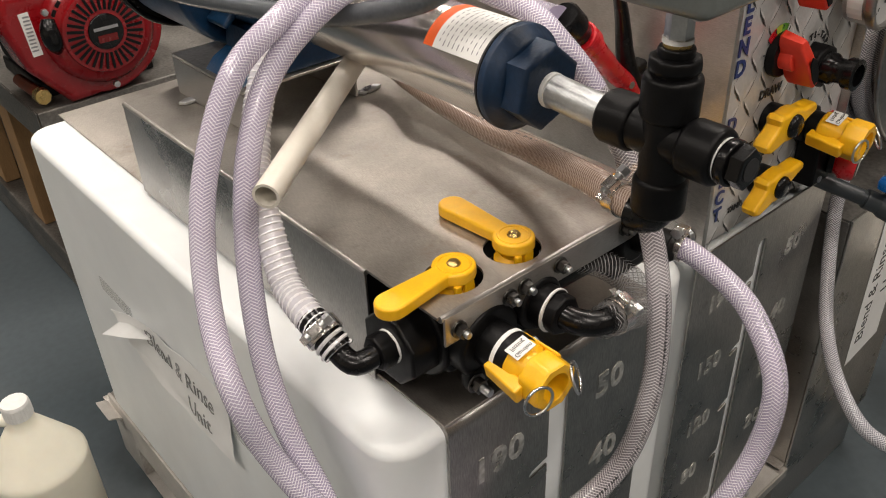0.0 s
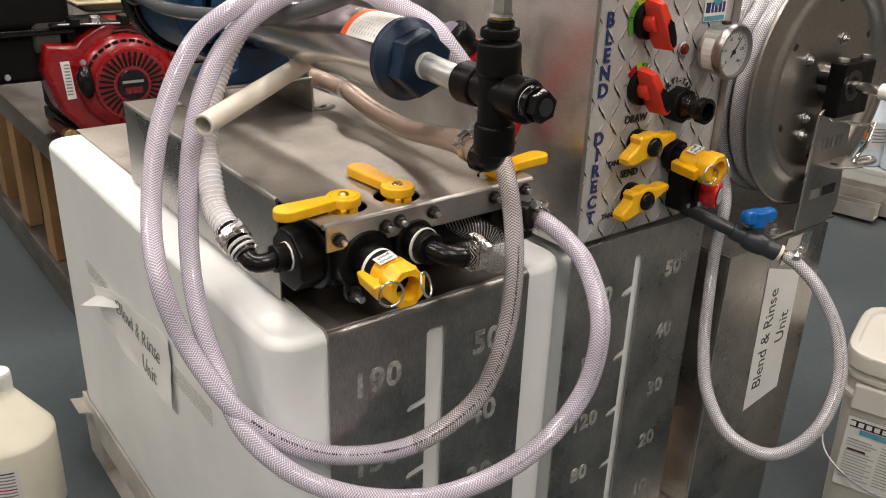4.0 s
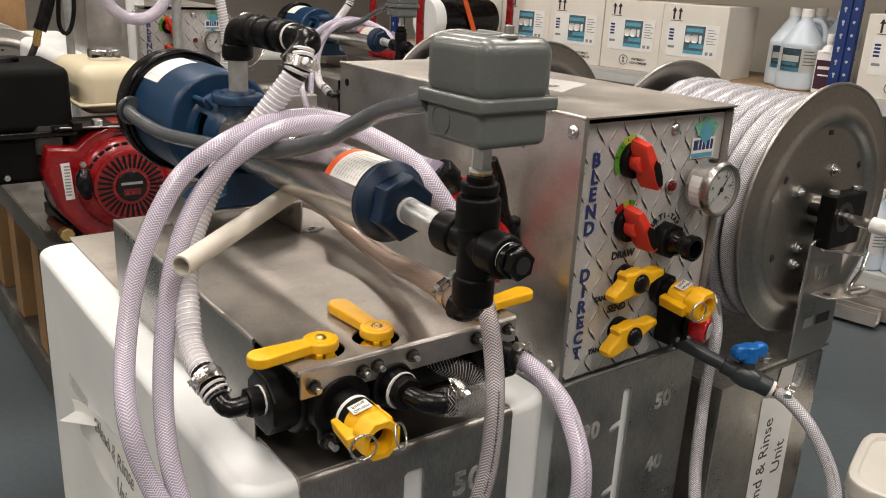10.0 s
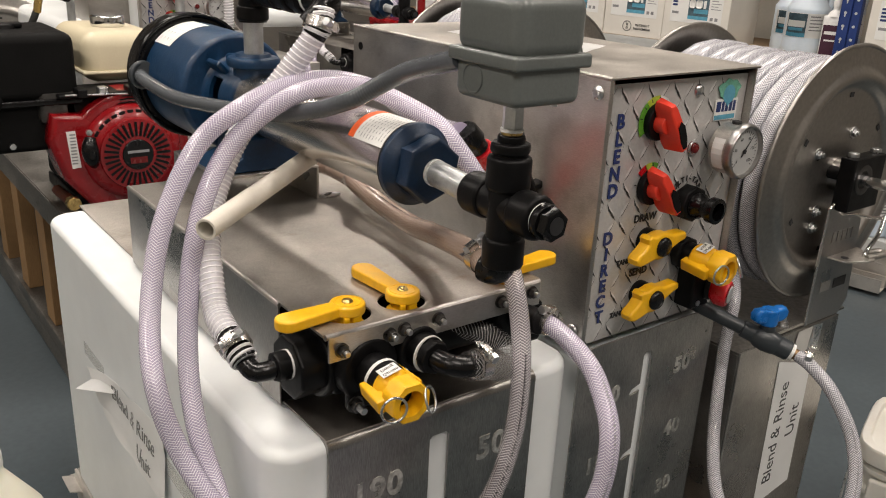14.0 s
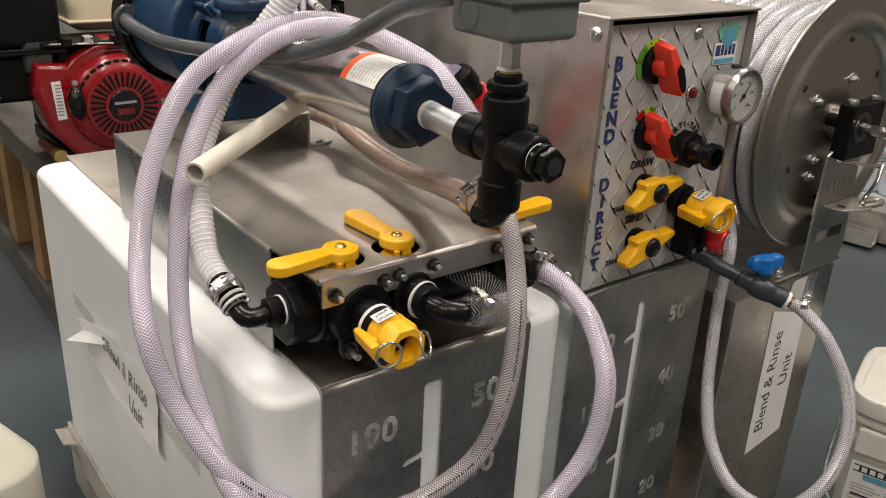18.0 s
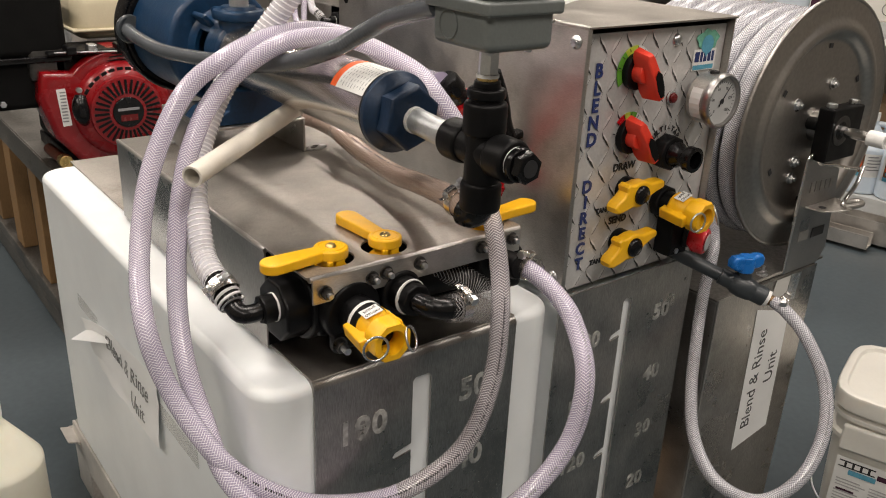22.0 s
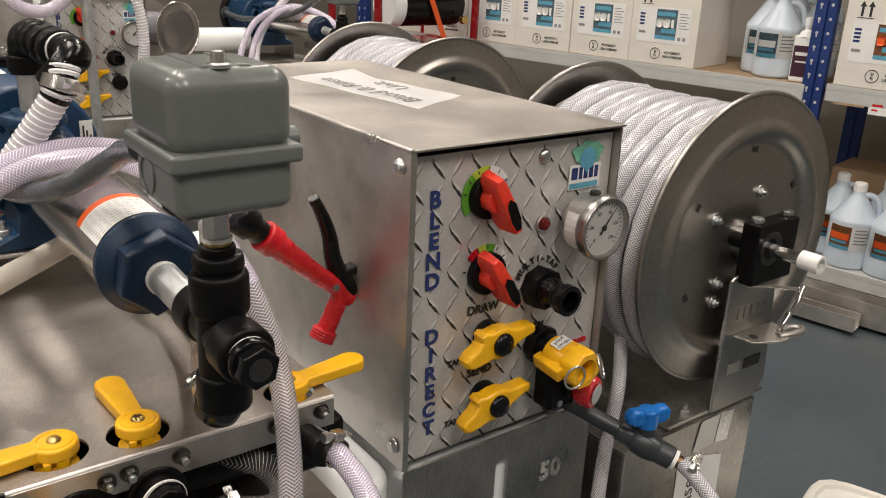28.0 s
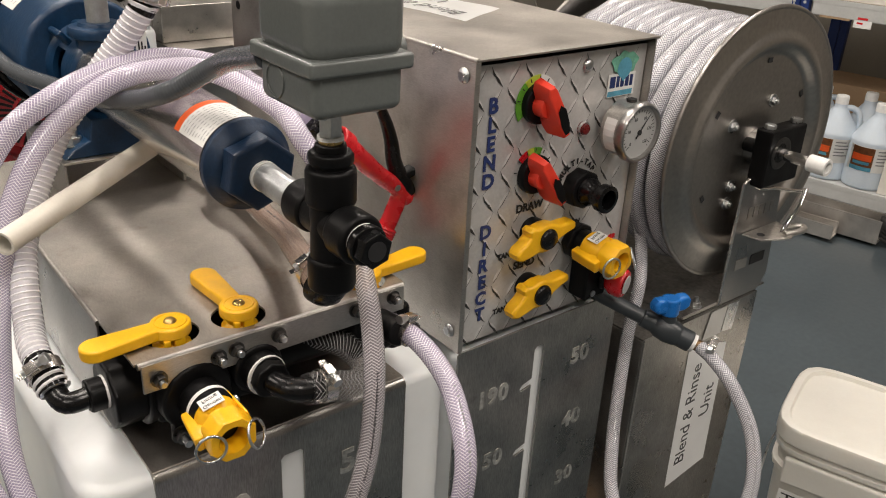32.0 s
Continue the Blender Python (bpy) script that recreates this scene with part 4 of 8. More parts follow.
def camlock(p, d, up=(0, 0, 1), group="yellow quick couplings"):
    """A yellow female quick coupling with two cam arms and pull rings. It points along d."""
    p, d = Vector(p), Vector(d).normalized()
    side = d.cross(Vector(up)).normalized()
    up = side.cross(d)
    m = Matrix(((*side, 0), (*up, 0), (*d, 0), (*p, 1))).transposed()
    t = thing("quick_coupling", p, "yellow plastic quick coupling with wire rings and a paper label", "coupling", group)

    def shifted(profile, seg):
        return lathe(profile, p, p + d, seg)

    body = shifted([(0.0175, 0), (0.0195, 0.002), (0.0195, 0.018), (0.0165, 0.022), (0.0165, 0.0295)], 24)
    part("body", body, YELLOW, t)
    collar = bmesh.new()
    cm = aim(p + d * 0.028, p + d)
    rows = []
    for r, h, turned in ((0.0205, 0.0, 1), (0.0222, 0.002, 1), (0.0222, 0.020, 1), (0.0208, 0.0222, 1), (0.0135, 0.0222, 0), (0.0125, 0.020, 0), (0.0120, -0.004, 0)):
        row = []
        for k in range(32):
            a = 2 * math.pi * k / 32
            flat = 1.0 if not turned else math.cos(math.pi / 8) / math.cos((a + math.pi / 8) % (math.pi / 4) - math.pi / 8)
            row.append(collar.verts.new(cm @ Vector((r * flat * math.cos(a), r * flat * math.sin(a), h))))
        rows.append(row)
    for a, c in zip(rows, rows[1:]):
        for k in range(32):
            collar.faces.new((a[k], a[(k + 1) % 32], c[(k + 1) % 32], c[k]))
    part("end_collar", collar, YELLOW, t)
    part("bore", shifted([(0.0119, 0.0305), (0.0119, 0.0312)], 24), BLACK_PP, t, "dark threaded bore")
    for s in (-1, 1):
        b = box((s * 0.0165 - 0.004, -0.0075, -0.004), (s * 0.0165 + 0.005 * s + 0.004, 0.0075, 0.036), 0.0022, 2, None, m @ pose(0, 0, 0, 0, s * 4, 0))
        arm = part("cam_arm", b, YELLOW, t)
        part("rivet", rod(m @ Vector((s * 0.021, 0, 0.004)), m @ Vector((s * 0.0245, 0, 0.004)), 0.004, 12, 0.0008), ZINC, arm)
        c = m @ Vector((-0.019, -0.004, 0.0520) if s < 0 else (0.020, 0.006, 0.0525))
        part("pull_ring", torus(c, (m.to_3x3() @ Vector((-0.7, 0.2, 0.7) if s < 0 else (0.15, 0.1, 1.0))), 0.0125, 0.0013, 32, 8), ZINC, arm, "chrome split ring")
    lab = box((-0.010, 0.0198, 0.007), (0.010, 0.0206, 0.022), 0.0, 1, None, m)
    tag = part("label", lab, PAPER, t, "white paper label")
    face = m @ Matrix(((1, 0, 0, 0), (0, 0, 1, 0.0208), (0, -1, 0, 0.015), (0, 0, 0, 1))) @ pose(0, 0, 0, 0, 0, 180)
    part("lettering", words("Garden", 0.0058, face @ pose(0, 0.0035, 0), 0.0001), INK, tag)
    part("lettering", words("Fitting", 0.0058, face @ pose(0, -0.0035, 0), 0.0001), INK, tag)
    return t


camlock((0.3705, 0.363, 0.7335), (-0.04, -1.0, -0.02), (-0.25, 0, 1))


def short_hose():
    pts = [(0.452, 0.3375, 0.737), (0.476, 0.339, 0.731), (0.506, 0.343, 0.718), (0.530, 0.358, 0.712), (0.539, 0.382, 0.717), (0.528, 0.406, 0.728), (0.50, 0.422, 0.736), (0.47, 0.43, 0.738)]
    solid("short_hose", tube(pts, 0.0150, 20, 0.006), HOSE_DIM, "short clear braided hose bent back under the cover", "hose")
    hose_clamp((0.470, 0.338, 0.734), (1, 0.02, -0.12), 0.0153, side=(0, -0.3, 1))


short_hose()

# ---- pump, cross fitting, pressure switch ----
AX, AZ = 0.4535, 0.922


def pump(dx=0.0, dy=0.0, label="horizontal pump with a blue motor and polished steel barrel"):
    t = thing("booster_pump", (AX, 0.75, 0.79), label, "pump", "booster pumps")
    P = lambda y, r=0: (AX, y, AZ)
    part("barrel", lathe([(0.0400, 0), (0.0404, 0.002), (0.0404, 0.364), (0.0396, 0.366)], (AX, 0.808, AZ), (AX, 0.4, AZ), 40), POLISHED, t, "polished stainless barrel")
    # Cap and hex boss use the darkened copy of the pump's blue.
    part("end_cap", lathe([(0.0408, 0), (0.0425, 0.0008), (0.043, 0.002), (0.043, 0.0065), (0.0424, 0.0080), (0.0405, 0.0090), (0.0375, 0.0125), (0.034, 0.0165), (0.030, 0.0185)], (AX, 0.4450, AZ), (AX, 0.3, AZ), 40), CAP_SHADED_BLUE, t, "dark blue cast end cap")
    part("gasket", lathe([(0.0408, 0), (0.0422, 0.0004), (0.0422, 0.0022), (0.0408, 0.0026)], (AX, 0.4479, AZ), (AX, 0.3, AZ), 40), INK, t, "black sealing ring")
    part("hex_boss", prism(ring_outline(0.0345, 6, 0.35), 0.030, aim((AX, 0.4375, AZ), (AX, 0.3, AZ)), 0.0045, 3), CAP_SHADED_BLUE, t)
    part("nipple", rod((AX, 0.415, AZ), (AX + 0.004, 0.342, AZ - 0.007), 0.0132, 24, 0.001), GALV, t, "galvanised pipe nipple")
    part("thread_tape", rod((AX, 0.409, AZ - 0.0007), (AX, 0.4035, AZ - 0.001), 0.0139, 24), TEFLON, t)
    # suction head with ribs and the riser boss
    b = lathe([(0.0405, 0), (0.0440, 0.002), (0.0455, 0.006), (0.0465, 0.024), (0.0480, 0.030), (0.0490, 0.058), (0.0505, 0.066), (0.054, 0.072), (0.058, 0.076)], (AX, 0.800, AZ), (AX, 2, AZ), 40, caps=False)
    gone = []
    for f in b.faces:
        c = f.calc_center_median()
        turn = math.degrees(math.atan2(c.z - AZ, AX - c.x))
        if 0.830 < c.y < 0.858 and (-22 < turn < 32 or 160 < turn or turn < -150):
            gone.append(f)
    bmesh.ops.delete(b, geom=gone, context="FACES")
    bmesh.ops.recalc_face_normals(b, faces=b.faces[:])
    bmesh.ops.solidify(b, geom=b.faces[:], thickness=0.006)
    part("suction_head", b, BLUE_PAINT, t, "dark blue casting with open windows")
    part("shaft_coupling", rod((AX, 0.806, AZ), (AX, 0.874, AZ), 0.026, 20), BLACK_PP, t)
    for a in (-38, 48):
        m = pose(AX, 0.872, AZ) @ pose(0, 0, 0, 0, a, 0)
        part("cast_rib", box((-0.066, -0.040, -0.004), (-0.045, 0.0, 0.004), 0.003, 2, None, m), BLUE_PAINT, t)
    part("riser_boss", lathe([(0.030, 0), (0.027, 0.012), (0.027, 0.028), (0.034, 0.031), (0.035, 0.034), (0.035, 0.039), (0.033, 0.042), (0.024, 0.043), (0.022, 0.047)], (AX - 0.0035, 0.812, AZ + 0.016), (AX - 0.0035, 0.812, 2), 32), BLUE_PAINT, t)
    part("boss_web", box((AX - 0.018, 0.832, AZ + 0.040), (AX + 0.011, 0.874, AZ + 0.056), 0.005, 3), BLUE_PAINT, t)
    # motor
    part("motor_body", lathe([(0.074, 0), (0.079, 0.003), (0.081, 0.008), (0.081, 0.150), (0.078, 0.157)], (AX, 0.872, AZ), (AX, 2, AZ), 44), BLUE_PAINT, t, "dark blue motor shell")
    part("rear_shroud", lathe([(0.083, 0), (0.090, 0.004), (0.092, 0.04), (0.087, 0.05), (0.055, 0.056)], (AX, 1.028, AZ), (AX, 2, AZ), 44), BLACK_GLOSS, t, "black fan shroud")
    part("rear_rim", torus((AX, 1.030, AZ), (0, 1, 0), 0.091, 0.0035, 44, 8), BLACK_GLOSS, t)
    m = Matrix.Translation((AX, 0.97, AZ)) @ Matrix.Rotation(radians(-24), 4, "Y")
    b = bmesh.new()
    for i in range(8):
        a0, a1 = math.pi / 2 - 0.42 + 0.105 * i, math.pi / 2 - 0.42 + 0.105 * (i + 1)
        vs = [b.verts.new(m @ Vector((0.0818 * math.cos(a), y, 0.0818 * math.sin(a)))) for a, y in ((a0, -0.005), (a1, -0.005), (a1, 0.055), (a0, 0.055))]
        b.faces.new(vs)
    bmesh.ops.remove_doubles(b, verts=b.verts[:], dist=1e-6)
    bmesh.ops.solidify(b, geom=b.faces[:], thickness=-0.0004)
    plate = part("rating_plate", b, PAPER, t, "white rating label")
    b = bmesh.new()
    for i in range(5):
        for r in range(4):
            a0 = math.pi / 2 - 0.34 + 0.15 * i
            w = 0.05 + 0.05 * ((i * 7 + r * 3) % 3) / 3
            y = 0.006 + r * 0.012
            vs = [b.verts.new(m @ Vector((0.0823 * math.cos(a), yy, 0.0823 * math.sin(a)))) for a, yy in ((a0, y), (a0 + w, y), (a0 + w, y + 0.0012), (a0, y + 0.0012))]
            b.faces.new(vs)
    part("print_bars", b, GREY_INK, plate)
    tag = part("flange_label", box((AX + 0.058, 0.8708, AZ - 0.002), (AX + 0.073, 0.8716, AZ + 0.034), 0, 1), PAPER, t, "small white printed label")
    for k in range(3):
        part("print_bar", box((AX + 0.061 + 0.004 * k, 0.8702, AZ + 0.003), (AX + 0.063 + 0.004 * k, 0.8707, AZ + 0.028 - 0.006 * k)), INK, tag)
    # warning label round the barrel
    m = Matrix.Translation((AX, 0.544, AZ)) @ Matrix.Rotation(radians(-20), 4, "Y")
    for nm, y0, y1, mt, rad in (("warning_label", -0.095, -0.041, PAPER, 0.0409), ("label_band", -0.041, -0.030, ORANGE_INK, 0.0409)):
        b = bmesh.new()
        for i in range(10):
            a0, a1 = math.pi / 2 - 0.75 + 0.15 * i, math.pi / 2 - 0.75 + 0.15 * (i + 1)
            b.faces.new([b.verts.new(m @ Vector((rad * math.cos(a), y, rad * math.sin(a)))) for a, y in ((a0, y0), (a1, y0), (a1, y1), (a0, y1))])
        bmesh.ops.remove_doubles(b, verts=b.verts[:], dist=1e-6)
        bmesh.ops.solidify(b, geom=b.faces[:], thickness=-0.0003)
        lab = part(nm, b, mt, t, "white warning label" if nm == "warning_label" else "orange label edge")
        if nm == "warning_label":
            keep = lab
    b = bmesh.new()
    rng = random.Random(4)
    for i in range(9):
        for r in range(9):
            a0 = math.pi / 2 - 0.66 + 0.15 * i
            w = 0.06 + 0.07 * rng.random()
            y = -0.091 + r * 0.0054
            b.faces.new([b.verts.new(m @ Vector((0.0413 * math.cos(a), yy, 0.0413 * math.sin(a)))) for a, yy in ((a0, y), (a0 + w, y), (a0 + w, y + 0.0009), (a0, y + 0.0009))])
    part("print_bars", b, GREY_INK, keep)
    # foot bracket
    part("bracket_plate", box((0.378, 0.770, 0.830), (0.524, 0.935, 0.8335), 0.001), STEEL, t, "stainless mounting plate")
    # Left leg is darker than the right one: its shade is in the colour.
    part("bracket_leg", box((0.378, 0.770, 0.7845), (0.3815, 0.935, 0.8295), 0.001), STEEL_DARK_SHADED, t)
    part("bracket_leg", box((0.5205, 0.770, 0.7845), (0.524, 0.935, 0.8295), 0.001), STEEL, t)
    part("pump_foot", prism([(-0.07, 0), (0.07, 0), (0.058, 0.012), (0.04, 0.02), (0.036, 0.045), (-0.036, 0.045), (-0.04, 0.02), (-0.058, 0.012)], 0.085, pose(AX, 0.862, 0.8337) @ FRONT, 0.003), BLUE_PAINT, t)
    for sx in (-0.052, 0.052):
        b = lathe([(0.012, 0), (0.012, 0.002)], (AX + sx, 0.797, 0.845), (AX + sx, 0.797, 1), 16)
        nut((AX + sx, 0.797, 0.847), (AX + sx, 0.797, 0.856), 0.0085, 6, 0.001, b)
        rod((AX + sx, 0.797, 0.85), (AX + sx, 0.797, 0.866), 0.0045, 10, 0.001, b)
        part("foot_bolt", b, ZINC, t)
    return t


PUMP = pump()


def riser():
    t = thing("suction_riser", (0.45, 0.81, 0.98), "galvanised riser with black elbow fittings above the pump", "pipe fitting")
    X, Z = 0.450, 1.066
    part("riser_pipe", rod((X, 0.81, 0.954), (X, 0.81, 1.045), 0.0128, 24, 0.001), GALV, t)
    part("elbow", tube([(X, 0.81, 1.025), (X, 0.81, 1.046), (X, 0.802, 1.061), (X + 0.001, 0.788, Z), (X + 0.001, 0.765, Z)], 0.0182, 24, 0.005), BLACK_PP, t)
    part("elbow_collar", rod((X, 0.81, 1.027), (X, 0.81, 1.046), 0.0205, 24, 0.003), BLACK_PP, t)
    part("tee", rod((X + 0.001, 0.79, Z), (X + 0.006, 0.665, Z + 0.002), 0.0178, 24, 0.003), BLACK_PP, t)
    for y, r in ((0.768, 0.0208), (0.742, 0.0208), (0.705, 0.0208), (0.672, 0.0205)):
        part("collar", prism(ring_outline(r, 12), 0.018, aim((X + 0.003, y + 0.009, Z + 0.001), (X + 0.0035, 0, Z + 0.001)), 0.003), BLACK_PP, t)
    part("thread_tape", rod((X + 0.006, 0.664, Z + 0.001), (X + 0.006, 0.658, Z + 0.001), 0.0172, 24), TEFLON, t)
    part("hose_elbow", tube([(X + 0.006, 0.662, Z + 0.001), (X + 0.007, 0.642, Z + 0.001), (X + 0.005, 0.627, Z), (X - 0.002, 0.617, Z - 0.002), (X - 0.012, 0.619, 1.052), (X - 0.02, 0.623, 1.042)], 0.0185, 24, 0.004, None, lambda q: 0.0168 if q < 0.045 else 0.0128), BLACK_GLOSS, t)


riser()


def cross_fitting():
    t = thing("cross_fitting", (0.463, 0.316, 0.836), "black plastic cross fitting between the pump and the switch", "pipe fitting")
    X, Y, Z = 0.459, 0.304, 0.915
    b = rod((X, Y, 0.858), (X, Y, 0.958), 0.0172, 28, 0.003)
    rod((X + 0.002, 0.355, Z), (X, 0.262, Z), 0.0172, 28, 0.003, b)
    part("body", b, BLACK_PP, t)
    for p, q, r in (((X, Y, 0.930), (X, Y, 0.962), 0.0205), ((X, Y, 0.886), (X, Y, 0.856), 0.0198), ((X + 0.002, 0.357, Z), (X + 0.002, 0.328, Z), 0.0205), ((X, 0.286, Z), (X, 0.258, Z), 0.0208)):
        part("socket", rod(p, q, r, 28, 0.004), BLACK_PP, t)
    b = prism(ring_outline(0.0182, 10), 0.011, aim((X, Y, 0.9635), (X, Y, 1)), 0.003)
    rod((X, Y, 0.958), (X, Y, 0.966), 0.0150, 20, 0.001, b)
    rod((X, Y, 0.972), (X, Y, 0.981), 0.0125, 20, 0.002, b)
    part("bushing", b, BLACK_PP, t)
    b = prism(ring_outline(0.0150, 6, 0.3), 0.0110, aim((X - 0.001, 0.2485, Z), (X - 0.002, 0, Z)), 0.002)
    rod((X - 0.0005, 0.2560, Z), (X - 0.001, 0.2475, Z), 0.0163, 28, 0.002, b)
    plug = part("plug", b, BLACK_GLOSS, t)
    part("plug_socket", prism(ring_outline(0.0082, 20), 0.0006, aim((X - 0.001, 0.2375, Z), (X - 0.002, 0, Z))), INK, plug)
    part("thread_tape", rod((X, 0.2580, Z), (X, 0.2568, Z), 0.0152, 24), TEFLON, t)
    part("bottom_elbow", tube([(X, Y, 0.872), (X, Y, 0.862), (X - 0.001, Y + 0.003, 0.853), (X - 0.002, Y + 0.011, 0.849), (X - 0.003, Y + 0.02, 0.8485)], 0.0142, 24, 0.004), BLACK_GLOSS, t)
    part("adapter", rod((X, Y, 0.978), (X, Y, 0.984), 0.0095, 16), BRASS, t, "brass thread adapter")
    part("adapter_nut", nut((X, Y, 0.984), (X, Y, 1.012), 0.0095, 6, 0.001), ZINC, t)
    part("thread_tape", rod((X, Y, 0.9835), (X, Y, 0.9865), 0.0105, 16), TEFLON, t)
    return t


CROSS = cross_fitting()


def pressure_switch():
    t = thing("pressure_switch", (0.452, 0.306, 1.008), "grey painted square pressure switch box", "pressure switch")
    x0, x1, y0, y1 = 0.4160, 0.5000, 0.2565, 0.3450
    part("base", box((x0 + 0.004, y0 + 0.004, 1.0125), (x1 - 0.004, y1 - 0.004, 1.058), 0.008, 4), GREY_PAINT, t)
    part("cover", box((x0 + 0.002, y0 + 0.002, 1.050), (x1 - 0.002, y1 - 0.002, 1.1035), 0.014, 5), GREY_PAINT, t)
    part("cover_lip", box((x0 - 0.001, y0 - 0.001, 1.0435), (x1 + 0.001, y1 + 0.001, 1.0555), 0.003, 3), GREY_PAINT, t)
    for x in (x0 + 0.03, x1 - 0.03):
        part("top_rib", box((x - 0.004, y0 + 0.014, 1.1022), (x + 0.004, y1 - 0.014, 1.1048), 0.0014), GREY_PAINT, t)
    b = lathe([(0.0072, 0), (0.0072, 0.002), (0.0042, 0.003), (0.0042, 0.009), (0.0036, 0.010)], (0.453, 0.272, 1.103), (0.453, 0.272, 2), 18)
    part("top_screw", b, ZINC, t)
    part("knockout", torus((x0 + 0.0038, 0.315, 1.031), (1, 0, 0), 0.0125, 0.001, 24, 6), GREY_PAINT, t)
    b = rod((x1 - 0.004, 0.284, 1.053), (x1 + 0.009, 0.284, 1.053), 0.0085, 16, 0.0015)
    part("side_boss", b, GREY_PAINT, t)
    for x in (x0 + 0.02, x1 - 0.02):
        part("base_screw", rod((x, y0 + 0.02, 1.0135), (x, y0 + 0.02, 1.009), 0.0035, 10, 0.0008), ZINC, t)
    return t


SWITCH = pressure_switch()

CONDUIT_RUN = t = thing("grey_conduit", (0.37, 0.9, 0.92), "glossy grey flexible conduit from motor to switch", "conduit")
part("sleeve", tube([(0.388, 1.035, 0.926), (0.361, 1.0, 0.931), (0.3605, 0.93, 0.925), (0.366, 0.863, 0.922), (0.38, 0.752, 0.929), (0.3925, 0.6295, 0.9427), (0.4028, 0.5519, 0.9615), (0.4093, 0.5094, 0.9761), (0.4196, 0.4963, 0.9838), (0.429, 0.4855, 0.9927), (0.4398, 0.4601, 1.0082), (0.4372, 0.423, 1.0216), (0.425, 0.338, 1.043)], 0.0094, 18), CONDUIT, t)
b = tube([(0.40, 1.06, 0.925), (0.384, 1.05, 0.925), (0.372, 1.03, 0.928), (0.366, 1.005, 0.932)], 0.019, 20, 0.004)
torus((0.367, 1.01, 0.931), (-0.1, 1, -0.1), 0.017, 0.004, 24, 8, b)
part("elbow", b, GREY_PVC, t, "grey plastic conduit elbow")

solid("loose_pipe", pipe((0.258, 0.516, 0.861), (0.455, 0.664, 0.879), 0.0112, 0.0024, 28), WHITE_PVC, "off-white plastic pipe lying below the pump", "pipe")

# ---- hoses of the machine ----
HR = 0.0106
LOOP = [(0.568, 0.39, 0.75), (0.577, 0.352, 0.7475), (0.5794, 0.3096, 0.7352), (0.5696, 0.2664, 0.7182), (0.5541, 0.228, 0.6719), (0.5336, 0.2256, 0.5966), (0.4695, 0.2357, 0.54), (0.3906, 0.2622, 0.5121), (0.3235, 0.3049, 0.5079), (0.2665, 0.3552, 0.5279), (0.2305, 0.4027, 0.5718), (0.2278, 0.4541, 0.619), (0.2268, 0.4905, 0.6665), (0.2373, 0.5309, 0.7198), (0.2564, 0.5606, 0.8021), (0.2843, 0.5811, 0.8731), (0.3262, 0.593, 0.9279), (0.3875, 0.5864, 0.9704), (0.442, 0.5816, 0.9796), (0.4849, 0.569, 0.9735), (0.5181, 0.5013, 0.9496), (0.5219, 0.4591, 0.927), (0.5342, 0.4273, 0.8883), (0.5414, 0.3922, 0.8305), (0.5323, 0.3544, 0.7779), (0.5186, 0.3271, 0.711), (0.4974, 0.3136, 0.6318), (0.4641, 0.3171, 0.5659), (0.3999, 0.3371, 0.5248), (0.3379, 0.3668, 0.5165), (0.279, 0.3822, 0.5435), (0.2305, 0.4139, 0.5872), (0.202, 0.465, 0.6507), (0.1894, 0.4905, 0.7201), (0.2069, 0.5456, 0.7724), (0.2375, 0.5812, 0.8497), (0.2846, 0.5968, 0.9243), (0.3351, 0.5968, 0.9604), (0.397, 0.6151, 0.9766), (0.4586, 0.6245, 0.9798), (0.5144, 0.6169, 0.9665), (0.5467, 0.6085, 0.9449), (0.5677, 0.5833, 0.93), (0.5691, 0.5423, 0.928), (0.5563, 0.5048, 0.9327), (0.5425, 0.4813, 0.9388)]
t = thing("coiled_hose", (0.40, 0.40, 0.52), "clear lilac-tinted braided hose coiled over the pump", "hose")
run = glide(LOOP, 0.008)
# Ends of the stretch by the cross that has shade in its colour.
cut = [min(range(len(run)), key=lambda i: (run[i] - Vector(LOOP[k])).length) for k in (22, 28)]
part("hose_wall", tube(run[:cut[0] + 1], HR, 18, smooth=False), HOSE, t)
part("hose_wall", tube(run[cut[0]:cut[1] + 1], HR, 18, smooth=False), HOSE_SHADED, t, "stretch of the hose coloured greyer for its shade")
part("hose_wall", tube(run[cut[1]:], HR, 18, smooth=False), HOSE, t)
part("print_strip", marks_on(LOOP, HR, 1.66, 2.12, (-0.2, -0.75, 0.65)), INK, t, "black printing along the hose")
part("print_strip", marks_on(LOOP, HR, 0.12, 0.40, (-0.2, -0.75, 0.65)), GREY_INK, t, "faded printing along the hose")
COIL = t
hose_clamp((0.5762, 0.355, 0.7478), (0.2, -1, -0.08), 0.0125, side=(0.2, 0.1, 1))
SPIRAL_A = [(0.266, 0.452, 0.7425), (0.2636, 0.4691, 0.753), (0.2636, 0.4984, 0.7624), (0.2687, 0.5284, 0.7692), (0.2772, 0.5605, 0.8049), (0.2864, 0.5834, 0.8272), (0.3118, 0.6231, 0.8596), (0.3506, 0.6447, 0.9162), (0.3992, 0.6346, 0.9771), (0.4345, 0.6131, 1.034), (0.446, 0.618, 1.062)]
t = thing("spiral_hose", (0.27, 0.55, 0.75), "milky suction hose with a white spiral rib", "hose")
SPIRAL_HOSE = t
part("wall", tube(SPIRAL_A, 0.0131, 16, 0.008), SPIRAL_WALL, t)
part("spiral_rib", coil_on(SPIRAL_A, 0.0124, 0.0014, 0.0060), SPIRAL_RIB, t)
